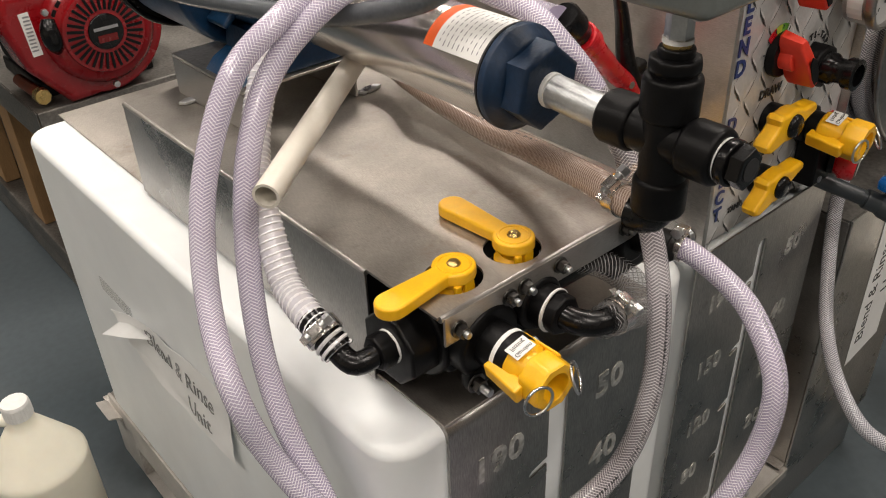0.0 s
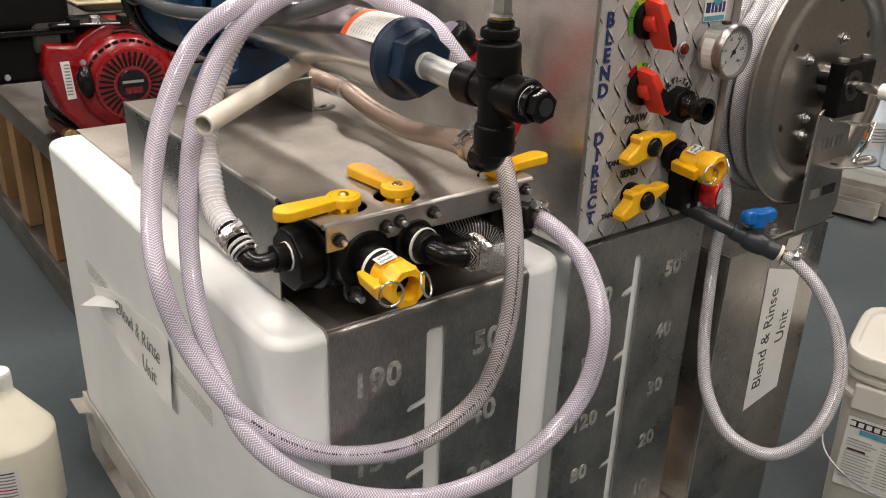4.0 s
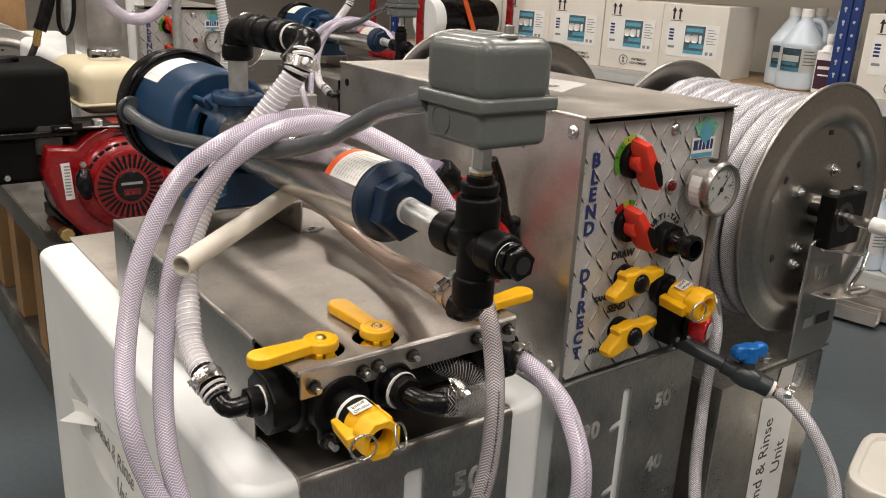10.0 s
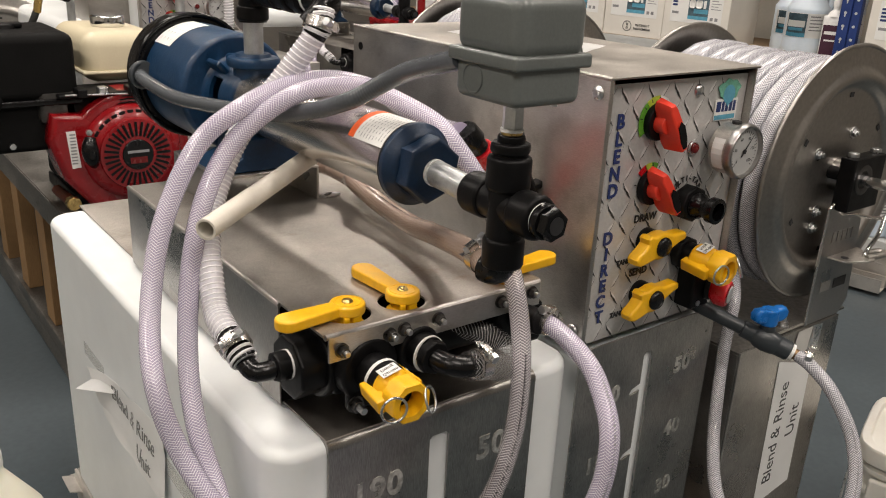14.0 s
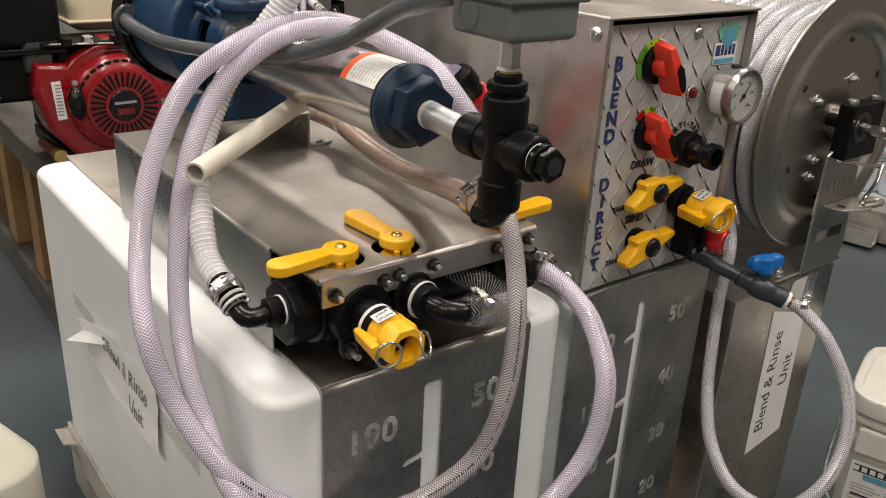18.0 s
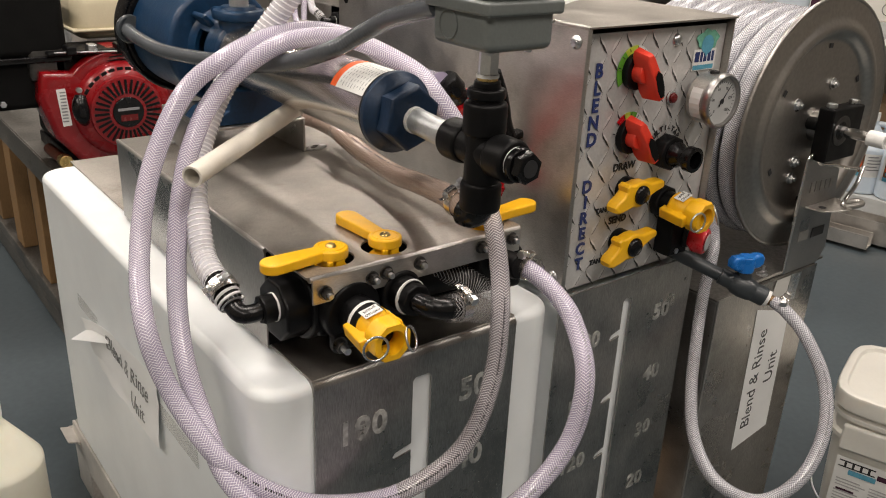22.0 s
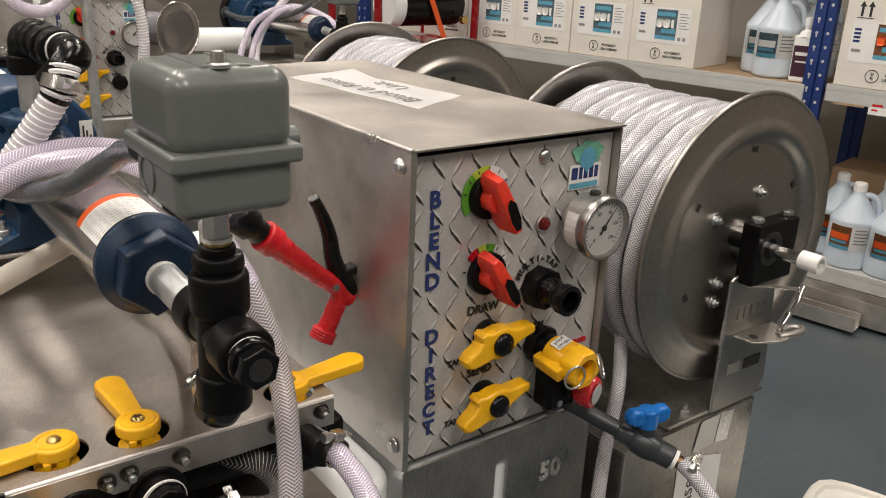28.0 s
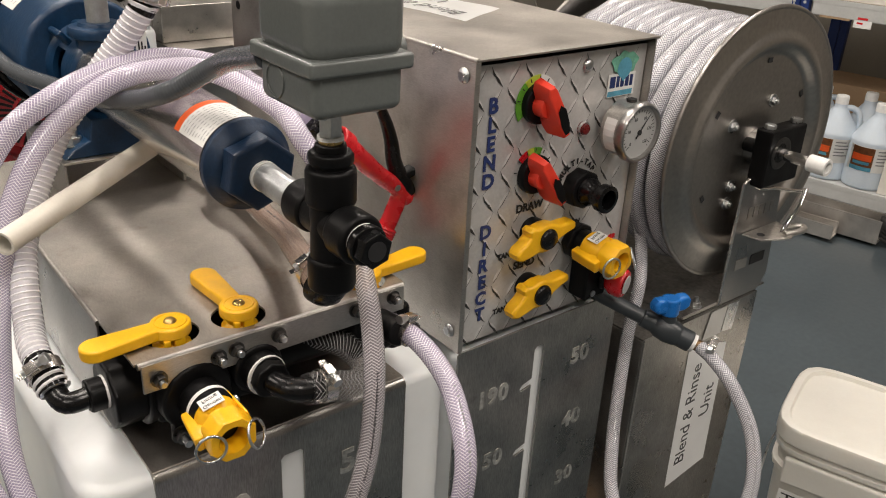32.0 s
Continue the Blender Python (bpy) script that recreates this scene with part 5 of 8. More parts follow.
for near, far, side in ((0, 1, (-0.6, -0.3, 0.8)), (-1, -2, (0.5, -0.8, 0.1))):
    p, q = Vector(SPIRAL_A[near]), Vector(SPIRAL_A[far])
    d = (q - p).normalized()
    run = glide(SPIRAL_A, 0.003)
    part("barb", tube(run[:13] if near == 0 else run[-13:], 0.01325, 20, smooth=False), BLACK_GLOSS, t, "black barb seen through the hose")
    part("spiral_rib", coil_on(run[:9] if near == 0 else run[-12:], 0.0130, 0.0019, 0.0060), SPIRAL_RIB, t)
    hose_clamp(p + d * 0.021, d, 0.0156, side=side)
PINK = [(0.458, 0.312, 0.852), (0.463, 0.34, 0.8495), (0.4733, 0.3748, 0.8466), (0.488, 0.4181, 0.8382), (0.5123, 0.4861, 0.823), (0.5256, 0.5487, 0.8133), (0.5377, 0.6343, 0.8138), (0.5382, 0.6925, 0.8249), (0.5571, 0.7428, 0.8181), (0.5579, 0.797, 0.8194), (0.5338, 0.8088, 0.8285)]
t = thing("stained_hose", (0.52, 0.55, 0.80), "brown-stained clear braided hose above the cover", "hose")
part("hose_wall", tube(PINK, 0.0125, 16, 0.008), HOSE_PINK, t)
part("print_strip", marks_on(PINK, 0.0125, 0.16, 0.44, (-0.3, -0.5, 0.8)), INK, t, "black printing along the hose")
hose_clamp((0.4632, 0.341, 0.8494), (0.2, 1, -0.08), 0.0129, side=(-0.5, 0, 0.8))

# ---- control cabinet ----
PY = 0.3985  # face of the tread panel


def fan(cx, cz, r0, r1, a0, a1, y, n=6):
    """A flat ring segment on the panel, angles in degrees from +x counter-clockwise."""
    out = [(r1 * math.cos(radians(a0 + (a1 - a0) * i / n)), r1 * math.sin(radians(a0 + (a1 - a0) * i / n))) for i in range(n + 1)]
    out += [(r0 * math.cos(radians(a1 - (a1 - a0) * i / n)), r0 * math.sin(radians(a1 - (a1 - a0) * i / n))) for i in range(n + 1)]
    return prism(out, 0.0006, front_at(cx, y, cz))


def tread_bars(x0, x1, z0, z1, y):
    """Raised spindle-shaped bars in two alternating directions."""
    b = bmesh.new()
    d = bmesh.new()
    step = 0.0232
    L, W, H = 0.0138, 0.0022, 0.0004
    n, k = int((x1 - x0) / step), int((z1 - z0) / step)
    for i in range(n + 1):
        for j in range(k + 1):
            cx, cz = x0 + 0.008 + i * step, z0 + 0.008 + j * step
            if cx > x1 - 0.006 or cz > z1 - 0.006:
                continue
            a = radians(50 if (i + j) % 2 else -50)
            u, w = Vector((math.cos(a), 0, math.sin(a))), Vector((-math.sin(a), 0, math.cos(a)))
            c = Vector((cx, y, cz))
            ring = [c + u * L * 0.75, c + u * L * 0.3 + w * W, c - u * L * 0.3 + w * W, c - u * L * 0.75, c - u * L * 0.3 - w * W, c + u * L * 0.3 - w * W]
            low = [b.verts.new(p) for p in ring]
            top = [b.verts.new(c + u * L * 0.35 + Vector((0, -H, 0))), b.verts.new(c - u * L * 0.35 + Vector((0, -H, 0)))]
            for f in ((low[0], low[1], top[0]), (low[1], low[2], top[1], top[0]), (low[2], low[3], top[1]), (low[3], low[4], top[1]), (low[4], low[5], top[0], top[1]), (low[5], low[0], top[0])):
                b.faces.new(f)
            # the dark edge of the printed bar: broad on the falling bars, a hairline on the rising ones
            o = Vector((0, -H - 0.00015, 0))
            if (i + j) % 2:
                edge = ((1.06, 0.3), (0.3, -0.75), (-0.1, -0.95), (-0.4, -1.2), (-1.06, -0.5), (-0.4, -0.78), (0.0, -0.55), (0.35, -0.4))
            else:
                edge = ((1.08, -0.5), (0.42, -1.35), (-0.12, -1.05), (-0.35, -1.35), (-1.08, 0.35), (-0.5, -0.2), (-0.1, -0.25), (0.3, 0.1))
            ring = [c + u * L * p + w * W * q + o for p, q in edge]
            f = d.faces.new([d.verts.new(p) for p in ring])
            f.normal_update()
            if f.normal.y > 0:
                f.normal_flip()
    bmesh.ops.recalc_face_normals(b, faces=b.faces[:])
    return b, d


def red_knob(t, x, z, turn):
    """A red wing knob on a black round dial."""
    k = part("selector_knob", rod((x, PY, z), (x, PY - 0.010, z), 0.0225, 28, 0.002), BLACK_PP, t, "black dial with a red wing")
    part("hub", rod((x - 0.002, PY - 0.008, z), (x - 0.002, PY - 0.024, z), 0.0125, 20, 0.002), RED_KNOB, k)
    m = front_at(x + 0.001, PY - 0.009, z, turn)
    out = [(-0.031, -0.0045), (-0.024, -0.0085), (0.004, -0.0088), (0.022, -0.0085), (0.0335, -0.005), (0.0335, 0.005), (0.022, 0.0085), (0.004, 0.0088), (-0.024, 0.0085), (-0.031, 0.0045)]
    b = prism(out, 0.030, m, 0.003, 3)
    inv = m.inverted()
    for v in b.verts:
        q = inv @ v.co
        if q.z > 0.02:
            v.co = m @ Vector((q.x * 0.92 + 0.002, q.y * 0.78, q.z - (0.006 if q.x < -0.01 else 0.0)))
    part("wing", b, RED_KNOB, k, "red-orange plastic wing")
    part("inlay", prism([(0.000, -0.0052), (0.018, -0.0056), (0.0285, -0.003), (0.0285, 0.003), (0.018, 0.0056), (0.000, 0.0052), (-0.007, 0)], 0.0012, m @ pose(0.0, 0, 0.0298), 0.0002), BLACK_PP, k)
    return k


def yellow_tee(t, x, z, turn):
    """A yellow three-armed valve handle with a black cap."""
    k = part("tee_handle", rod((x, PY, z), (x, PY - 0.016, z), 0.017, 24, 0.002), BLACK_PP, t, "yellow valve handle with a black cap")
    out = [(19, -9), (32, -6), (43, -5), (46, -2), (46, 3), (43, 6), (32, 8), (19, 10), (11, 15), (0, 17.5), (-12, 17), (-19, 20), (-25, 17), (-24, 10), (-31, 5), (-41, 1), (-46, -4), (-45, -11), (-38, -15), (-26, -15), (-14, -14), (-8, -16), (0, -17.5), (12, -15)]
    out = [(0.001 * p, 0.001 * q) for p, q in out]
    m = front_at(x, PY - 0.012, z, turn)
    part("grip", prism(out, 0.019, m, 0.004, 3), YELLOW, k)
    part("cap", lathe([(0.0125, 0), (0.0125, 0.003), (0.010, 0.006), (0.004, 0.007)], (x, PY - 0.0305, z), (x, 0, z), 24), BLACK_GLOSS, k)
    return k


def letters_down(t, word, x, z_top, z_bot, size):
    n = len(word)
    for i, ch in enumerate(word):
        z = z_top + (z_bot - z_top) * i / (n - 1)
        part("letter", words(ch, size, front_at(x, PY - 0.0013, z), 0.0004, 0.0007), BLUE_INK, t)


def cabinet():
    t = thing("control_cabinet", (0.81, 0.66, 0.668), "stainless control cabinet with a diamond tread front panel", "cabinet")
    x0, x1, y0, y1, z0, z1 = 0.673, 0.949, 0.388, 0.927, 0.670, 1.005
    part("side_sheet", box((x0, y0, z0), (x0 + 0.0025, y1, z1 - 0.003), 0.0006), STEEL, t)
    part("side_sheet", box((x1 - 0.0025, y0, z0), (x1, y1, z1 - 0.003), 0.0006), STEEL, t)
    part("top_sheet", box((x0, y0 - 0.004, z1 - 0.0026), (x1, y1, z1), 0.0006), STEEL_TOP, t)
    part("back_sheet", box((x0 + 0.003, y1 - 0.003, z0), (x1 - 0.003, y1 - 0.0005, z1 - 0.003), 0.0005), STEEL_DARK_SHADED, t)
    part("bottom_sheet", box((x0 + 0.003, y0 + 0.012, z0), (x1 - 0.003, y1 - 0.004, z0 + 0.0025), 0.0005), STEEL_DARK_SHADED, t)
    for e0, e1 in (((x0 + 0.0015, y0 - 0.003, z1 - 0.0015), (x0 + 0.0015, y1, z1 - 0.0015)),):
        part("bent_edge", tube([e0, e1], 0.0028, 10, 0.6), STEEL, t)
    part("front_return", box((x0 + 0.0001, y0 - 0.0015, z0), (x0 + 0.007, y0 + 0.001, z1 - 0.003), 0.0006), STEEL, t)
    p = part("tread_panel", box((x0 + 0.0072, PY, z0 + 0.001), (x1 - 0.0035, PY + 0.0025, z1 - 0.0105), 0.0004), TREAD, t, "grey sheet printed with diamond tread")
    light, dark = tread_bars(x0 + 0.0085, x1 - 0.004, z0 + 0.002, z1 - 0.011, PY)
    part("tread_print", light, TREAD_MARK, p, "pale printed tread pattern", kind="stuff")
    part("tread_shade", dark, TREAD_DARK, p, "dark printed tread pattern", kind="stuff")
    letters_down(p, "BLEND", 0.7095, 0.951, 0.868, 0.0235)
    letters_down(p, "DIRECT", 0.7115, 0.808, 0.704, 0.0225)
    for body, x, z, s, mt in (("DRAW", 0.776, 0.8255, 0.0135, INK), ("SEND", 0.776, 0.7535, 0.0135, INK), ("TANK", 0.7455, 0.7715, 0.0095, INK), ("TANK", 0.7455, 0.7005, 0.0095, INK), ("TAP IN", 0.851, 0.788, 0.0085, INK), ("POWER", 0.921, 0.751, 0.0085, RED)):
        part("lettering", words(body, s, front_at(x, PY - 0.0014, z), 0.0003, 0.0004), mt, p)
    for i, ch in enumerate("MULTI-TAP"):
        a = radians(150 - i * 14.5)
        part("letter", words(ch, 0.0095, front_at(0.849 + 0.0305 * math.cos(a), PY - 0.0014, 0.836 + 0.0305 * math.sin(a), math.degrees(a) - 90), 0.0003, 0.0004), INK, p)
    # dials behind the knobs
    for cx, cz, segs, r in ((0.771, 0.947, ((175, 215, GREEN_INK), (130, 174, GREEN_INK), (85, 129, LIME_INK), (30, 84, PAPER)), 0.0305), (0.775, 0.866, ((112, 140, RED), (92, 111, LIME_INK), (66, 91, GREEN_INK), (20, 65, PAPER)), 0.030)):
        for a0, a1, mt in segs:
            part("dial_segment", fan(cx, cz, 0.022, r, a0, a1, PY - 0.0012), mt, p)
        for i in range(6):
            a = radians(30 + i * 28)
            part("dial_mark", box((-0.0006, 0.025, 0), (0.0006, 0.029, 0.0004), 0, 1, None, front_at(cx, PY - 0.0017, cz, math.degrees(a) - 90)), INK, p)
    red_knob(t, 0.771, 0.947, -66)
    red_knob(t, 0.775, 0.866, -60)
    yellow_tee(t, 0.781, 0.795, 9)
    yellow_tee(t, 0.781, 0.7235, 13)
    # outlet with a socket, tap inlet, switch, lamp, gauge
    k = part("tap_outlet", nut((0.849, PY, 0.836), (0.8485, PY - 0.020, 0.8362), 0.0235, 8, 0.003), BLACK_PP, t, "black plastic male coupling")
    part("coupling_nose", lathe([(0.0165, 0), (0.0165, 0.010), (0.013, 0.014), (0.013, 0.022), (0.0165, 0.026), (0.0165, 0.036), (0.0115, 0.037), (0.0105, 0.02)], (0.8485, PY - 0.018, 0.8362), (0.847, 0.3, 0.8368), 24), BLACK_GLOSS, k)
    k = part("tap_inlet", nut((0.858, PY, 0.766), (0.858, PY - 0.014, 0.766), 0.0225, 8, 0.003), BLACK_PP, t)
    part("inlet_neck", rod((0.858, PY - 0.012, 0.766), (0.8585, PY - 0.028, 0.765), 0.0165, 20, 0.002), BLACK_PP, k)
    part("pilot_lamp", lathe([(0.0085, 0), (0.0085, 0.003), (0.006, 0.004), (0.006, 0.007), (0.003, 0.009)], (0.850, PY, 0.906), (0.85, -1, 0.906), 18), DARK_RED, t, "small dark red pilot lamp")
    part("lamp_ring", torus((0.850, PY - 0.0025, 0.906), (0, 1, 0), 0.0078, 0.0016, 20, 8), ZINC, t)
    b = lathe([(0.0078, 0), (0.0078, 0.001), (0.0062, 0.004), (0.003, 0.0055)], (0.846, PY, 0.979), (0.846, -1, 0.979), 16)
    part("panel_screw", b, ZINC, t)
    for z in (0.986, 0.694):
        b = lathe([(0.0082, 0), (0.0082, 0.001), (0.006, 0.0035), (0.0035, 0.005)], (x0 - 0.0005, 0.403, z), (-1, 0.403, z), 16)
        nut((x0 - 0.001, 0.403, z), (x0 - 0.0055, 0.403, z), 0.0055, 6, 0.0006, b)
        part("side_screw", b, ZINC, t)
    part("side_hole", rod((x0 - 0.0006, 0.905, 0.975), (x0 + 0.001, 0.905, 0.975), 0.006, 14), BLACK_PP, t)
    # sticker
    s = part("sticker", box((0.883, PY - 0.0018, 0.937), (0.929, PY - 0.0012, 0.964), 0.0), PAPER, t, "white and blue maker sticker")
    blob = [(0.022 * math.cos(a) * (1 + 0.12 * math.sin(5 * a)), 0.013 * math.sin(a) * (1 + 0.15 * math.cos(7 * a))) for a in [2 * math.pi * i / 28 for i in range(28)]]
    part("sticker_leaf", prism(blob, 0.0006, front_at(0.908, PY - 0.0016, 0.976)), TEAL_INK, s, "green printed leaf shape")
    part("sticker_drop", prism([(0.012 * math.cos(2 * math.pi * i / 20), 0.012 * math.sin(2 * math.pi * i / 20) - (0.004 if i == 15 else 0)) for i in range(20)] , 0.0004, front_at(0.908, PY - 0.0021, 0.970)), CYAN_INK, s)
    part("sticker_band", box((0.884, PY - 0.0021, 0.938), (0.926, PY - 0.0016, 0.944)), CYAN_INK, s)
    for i, (a, w) in enumerate(((0.886, 0.009), (0.897, 0.005), (0.904, 0.006), (0.912, 0.006), (0.920, 0.005))):
        part("sticker_bar", box((a, PY - 0.0021, 0.948), (a + w, PY - 0.0016, 0.961)), BLUE_INK, s)
    # pressure gauge on its back stem
    g = part("gauge_case", lathe([(0.010, 0), (0.010, 0.010), (0.0315, 0.012), (0.0325, 0.016), (0.0325, 0.036), (0.033, 0.0375)], (0.8985, PY, 0.905), (0.8995, 0.2, 0.905), 40, caps=False), STEEL, t, "stainless pressure gauge")
    part("bezel", lathe([(0.0325, 0.036), (0.0355, 0.038), (0.0355, 0.045), (0.033, 0.048), (0.031, 0.0475), (0.0302, 0.0425)], (0.8985, PY, 0.905), (0.8995, 0.2, 0.905), 40, caps=False), STEEL_DARK_SHADED, g, "dull steel bezel")
    part("dial_face", rod((0.8990, PY - 0.041, 0.905), (0.8990, PY - 0.0425, 0.905), 0.0305, 36), DIAL, g, "white dial")
    for i in range(27):
        a = radians(225 - i * 270 / 26)
        L = 0.0055 if i % 5 == 0 else 0.003
        part("dial_tick", box((0.0265 - L, -0.0003, 0), (0.0265, 0.0003, 0.0003), 0, 1, None, front_at(0.8990, PY - 0.0427, 0.905, math.degrees(a))), INK, g)
    for i, v in enumerate(("0", "30", "60", "90", "120", "150")):
        a = radians(225 - i * 54)
        part("dial_number", words(v, 0.0055, front_at(0.8990 + 0.0175 * math.cos(a), PY - 0.0427, 0.905 + 0.0175 * math.sin(a)), 0.0001), INK, g)
    part("needle", prism([(-0.008, -0.0012), (0.024, -0.0002), (0.024, 0.0002), (-0.008, 0.0012)], 0.0005, front_at(0.8990, PY - 0.0435, 0.905, 52)), INK, g)
    part("needle_hub", rod((0.8990, PY - 0.0432, 0.905), (0.8990, PY - 0.0448, 0.905), 0.003, 14), INK, g)
    part("fill_plug", rod((0.8990, PY - 0.026, 0.936), (0.8990, PY - 0.026, 0.941), 0.006, 12, 0.001), RUBBER, g)
    b = bmesh.new()
    for i in range(6):
        a0, a1 = radians(150 + 12 * i), radians(150 + 12 * (i + 1))
        b.faces.new([b.verts.new((0.8990 + 0.0333 * math.cos(a), y, 0.905 + 0.0333 * math.sin(a))) for a, y in ((a0, PY - 0.018), (a1, PY - 0.018), (a1, PY - 0.034), (a0, PY - 0.034))])
    part("gauge_label", b, PAPER, g)
    return t


CAB = cabinet()
camlock((0.8585, 0.373, 0.765), (0.05, -1.0, -0.06), (-0.3, 0, 1))


def emergency_stop(x=0.884, z=0.716):
    t = thing("stop_button", (x, PY, z), "red mushroom stop button in a black housing", "button")
    part("housing", box((x - 0.027, PY - 0.030, z - 0.025), (x + 0.012, PY - 0.002, z + 0.03), 0.003), BLACK_PP, t)
    part("collar", rod((x + 0.006, PY - 0.028, z), (x + 0.0085, PY - 0.034, z), 0.0155, 24, 0.001), BLACK_PP, t)
    part("button", lathe([(0.012, 0), (0.014, 0.004), (0.0185, 0.010), (0.0185, 0.022), (0.0165, 0.025)], (x + 0.008, PY - 0.033, z), (x + 0.018, PY - 0.063, z - 0.002), 28), RED, t, "red push button")
    part("button_disc", lathe([(0.012, 0), (0.0115, 0.0008)], (x + 0.0163, PY - 0.058, z - 0.0017), (x + 0.0263, PY - 0.088, z - 0.0037), 24), DIAL, t)
    part("housing_screw", rod((x - 0.012, PY - 0.029, z - 0.018), (x - 0.012, PY - 0.0315, z - 0.018), 0.004, 12), ZINC, t)


emergency_stop()


def spray_gun():
    t = thing("spray_nozzle", (0.595, 0.43, 0.84), "red plastic garden hose nozzle with a black lever", "hose nozzle")
    a, c, d = Vector((0.571, 0.480, 0.9160)), Vector((0.660, 0.485, 0.835)), Vector((0.636, 0.486, 0.791))
    part("swivel", lathe([(0.013, 0), (0.0155, 0.004), (0.0155, 0.020), (0.012, 0.024), (0.012, 0.034)], a + (a - c) * 0.30, c, 20), BLACK_GLOSS, t, "dark green swivel end")
    part("grip", tube([a, a.lerp(c, 0.3), a.lerp(c, 0.65), c.lerp(a, 0.05), c.lerp(d, 0.5), d], 0.0115, 18, 0.004, None, lambda s: 0.0138 - 0.004 * min(1, s / 0.07) + 0.0003 * math.sin(s * 260) * (0.01 < s < 0.06)), RED, t)
    part("collar", rod(a, a.lerp(c, 0.15), 0.0155, 22, 0.002), RED, t)
    b = rod(d.lerp(c, 0.2), d + (d - c) * 0.05, 0.0125, 22, 0.002)
    for k in range(4):
        torus(d + (d - c) * (0.03 - 0.06 * k), d - c, 0.0125, 0.0012, 22, 6, b)
    part("nozzle_tip", b, RED, t)
    p = Vector((0.655, 0.486, 0.856))
    part("spring_guard", rod(c.lerp(a, 0.06), c + (c - a) * 0.10, 0.0095, 18, 0.002), RED, t)
    part("lever", tube([p + Vector((0.016, 0.0, -0.020)), p + Vector((0.004, 0.0, -0.004)), p + Vector((-0.004, 0.003, 0.018)), p + Vector((-0.006, 0.006, 0.040)), p + Vector((-0.014, 0.004, 0.062)), p + Vector((-0.027, 0.0, 0.086))], 0.008, 14, 0.004, None, lambda s: 0.0098 - 0.048 * max(0, s - 0.03)), BLACK_GLOSS, t, "black curved lever")
    part("lever_head", box((-0.010, -0.008, -0.005), (0.016, 0.008, 0.005), 0.003, 2, None, Matrix.Translation(p + Vector((0.008, 0, 0.002))) @ pose(0, 0, 0, 0, -14, 0)), BLACK_GLOSS, t)
    part("pivot", rod(p + Vector((-0.008, -0.012, -0.008)), p + Vector((-0.008, 0.012, -0.008)), 0.0038, 12), ZINC, t)
    part("spring_wire", torus(p + Vector((0.024, -0.006, -0.026)), (0.5, 0.8, 0.2), 0.006, 0.0008, 20, 6), ZINC, t)


spray_gun()

# paper lying on the cabinet
b = bmesh.new()
rows = [[b.verts.new((0.79 - 0.03 * u + 0.098 * v, 0.545 + 0.255 * u + 0.05 * v * (1 - u), 1.0056 + 0.006 * max(0, u - 0.8) * 5 * v + 0.0009 * math.sin(7 * u + 4 * v) ** 2)) for v in np.linspace(0, 1, 8)] for u in np.linspace(0, 1, 14)]
for r0, r1 in zip(rows, rows[1:]):
    for i in range(7):
        b.faces.new((r0[i], r0[i + 1], r1[i + 1], r1[i]))
bmesh.ops.solidify(b, geom=b.faces[:], thickness=-0.0003)
t = thing("paper_sheet", (0.77, 0.73, 1.005), "creased white paper sign lying on the cabinet", "sign")
part("sheet", b, SHEET, t)
part("lettering", words("Blend & Rinse", 0.034, pose(0.803, 0.675, 1.0072, 0, 0, 96), 0.0002), WASHED_INK, t)
part("lettering", words("Unit", 0.034, pose(0.845, 0.685, 1.0074, 0, 0, 96), 0.0002), WASHED_INK, t)


# ---- reel stand and hose reel ----
def reel_stand():
    t = thing("reel_stand", (1.12, 0.6, 0.112), "tall stainless box stand below the hose reel", "stand")
    x0, x1, y0, y1, z0, z1 = 0.990, 1.259, 0.362, 0.82, 0.112, 0.592
    part("front_sheet", box((x0, y0, z0), (x1, y0 + 0.003, z1), 0.0008), PLATE, t)
    part("front_edge", tube([(x0 + 0.001, y0 + 0.001, z0 + 0.002), (x0 + 0.001, y0 + 0.001, z1 - 0.004)], 0.0018, 8, 0.2), STEEL, t)
    # Far side and back use the darker steel, with shade put into the colour.
    part("side_sheet", box((x1 - 0.003, y0 + 0.0035, z0), (x1, y1, z1 - 0.004), 0.0008), STEEL_DARK_SHADED, t)
    part("side_sheet", box((x0, y0 + 0.0035, z0), (x0 + 0.003, y1, z1 - 0.004), 0.0008), STEEL, t)
    part("back_sheet", box((x0 + 0.0035, y1 - 0.003, z0), (x1 - 0.0035, y1, z1 - 0.004), 0.0008), STEEL_DARK_SHADED, t)
    # The dark steel puts the reel's shade into the top sheet's colour.
    part("top_sheet", box((x0, y0 + 0.0035, z1 - 0.0035), (x1, y1, z1), 0.0008), DIRTY_SHADED_STEEL, t)
    part("bottom_lip", box((x0 - 0.018, y0 + 0.002, z0 + 0.031), (x0 - 0.0005, 0.60, z0 + 0.0335), 0.0005), STEEL, t)
    part("foil_seal", prism([(1.178, 0.545), (1.206, 0.541), (1.212, 0.588), (1.184, 0.590)], 0.0006, pose(0, y0 - 0.0001, 0) @ FRONT), ZINC, t, "scratched silver seal")
    return t


reel_stand()

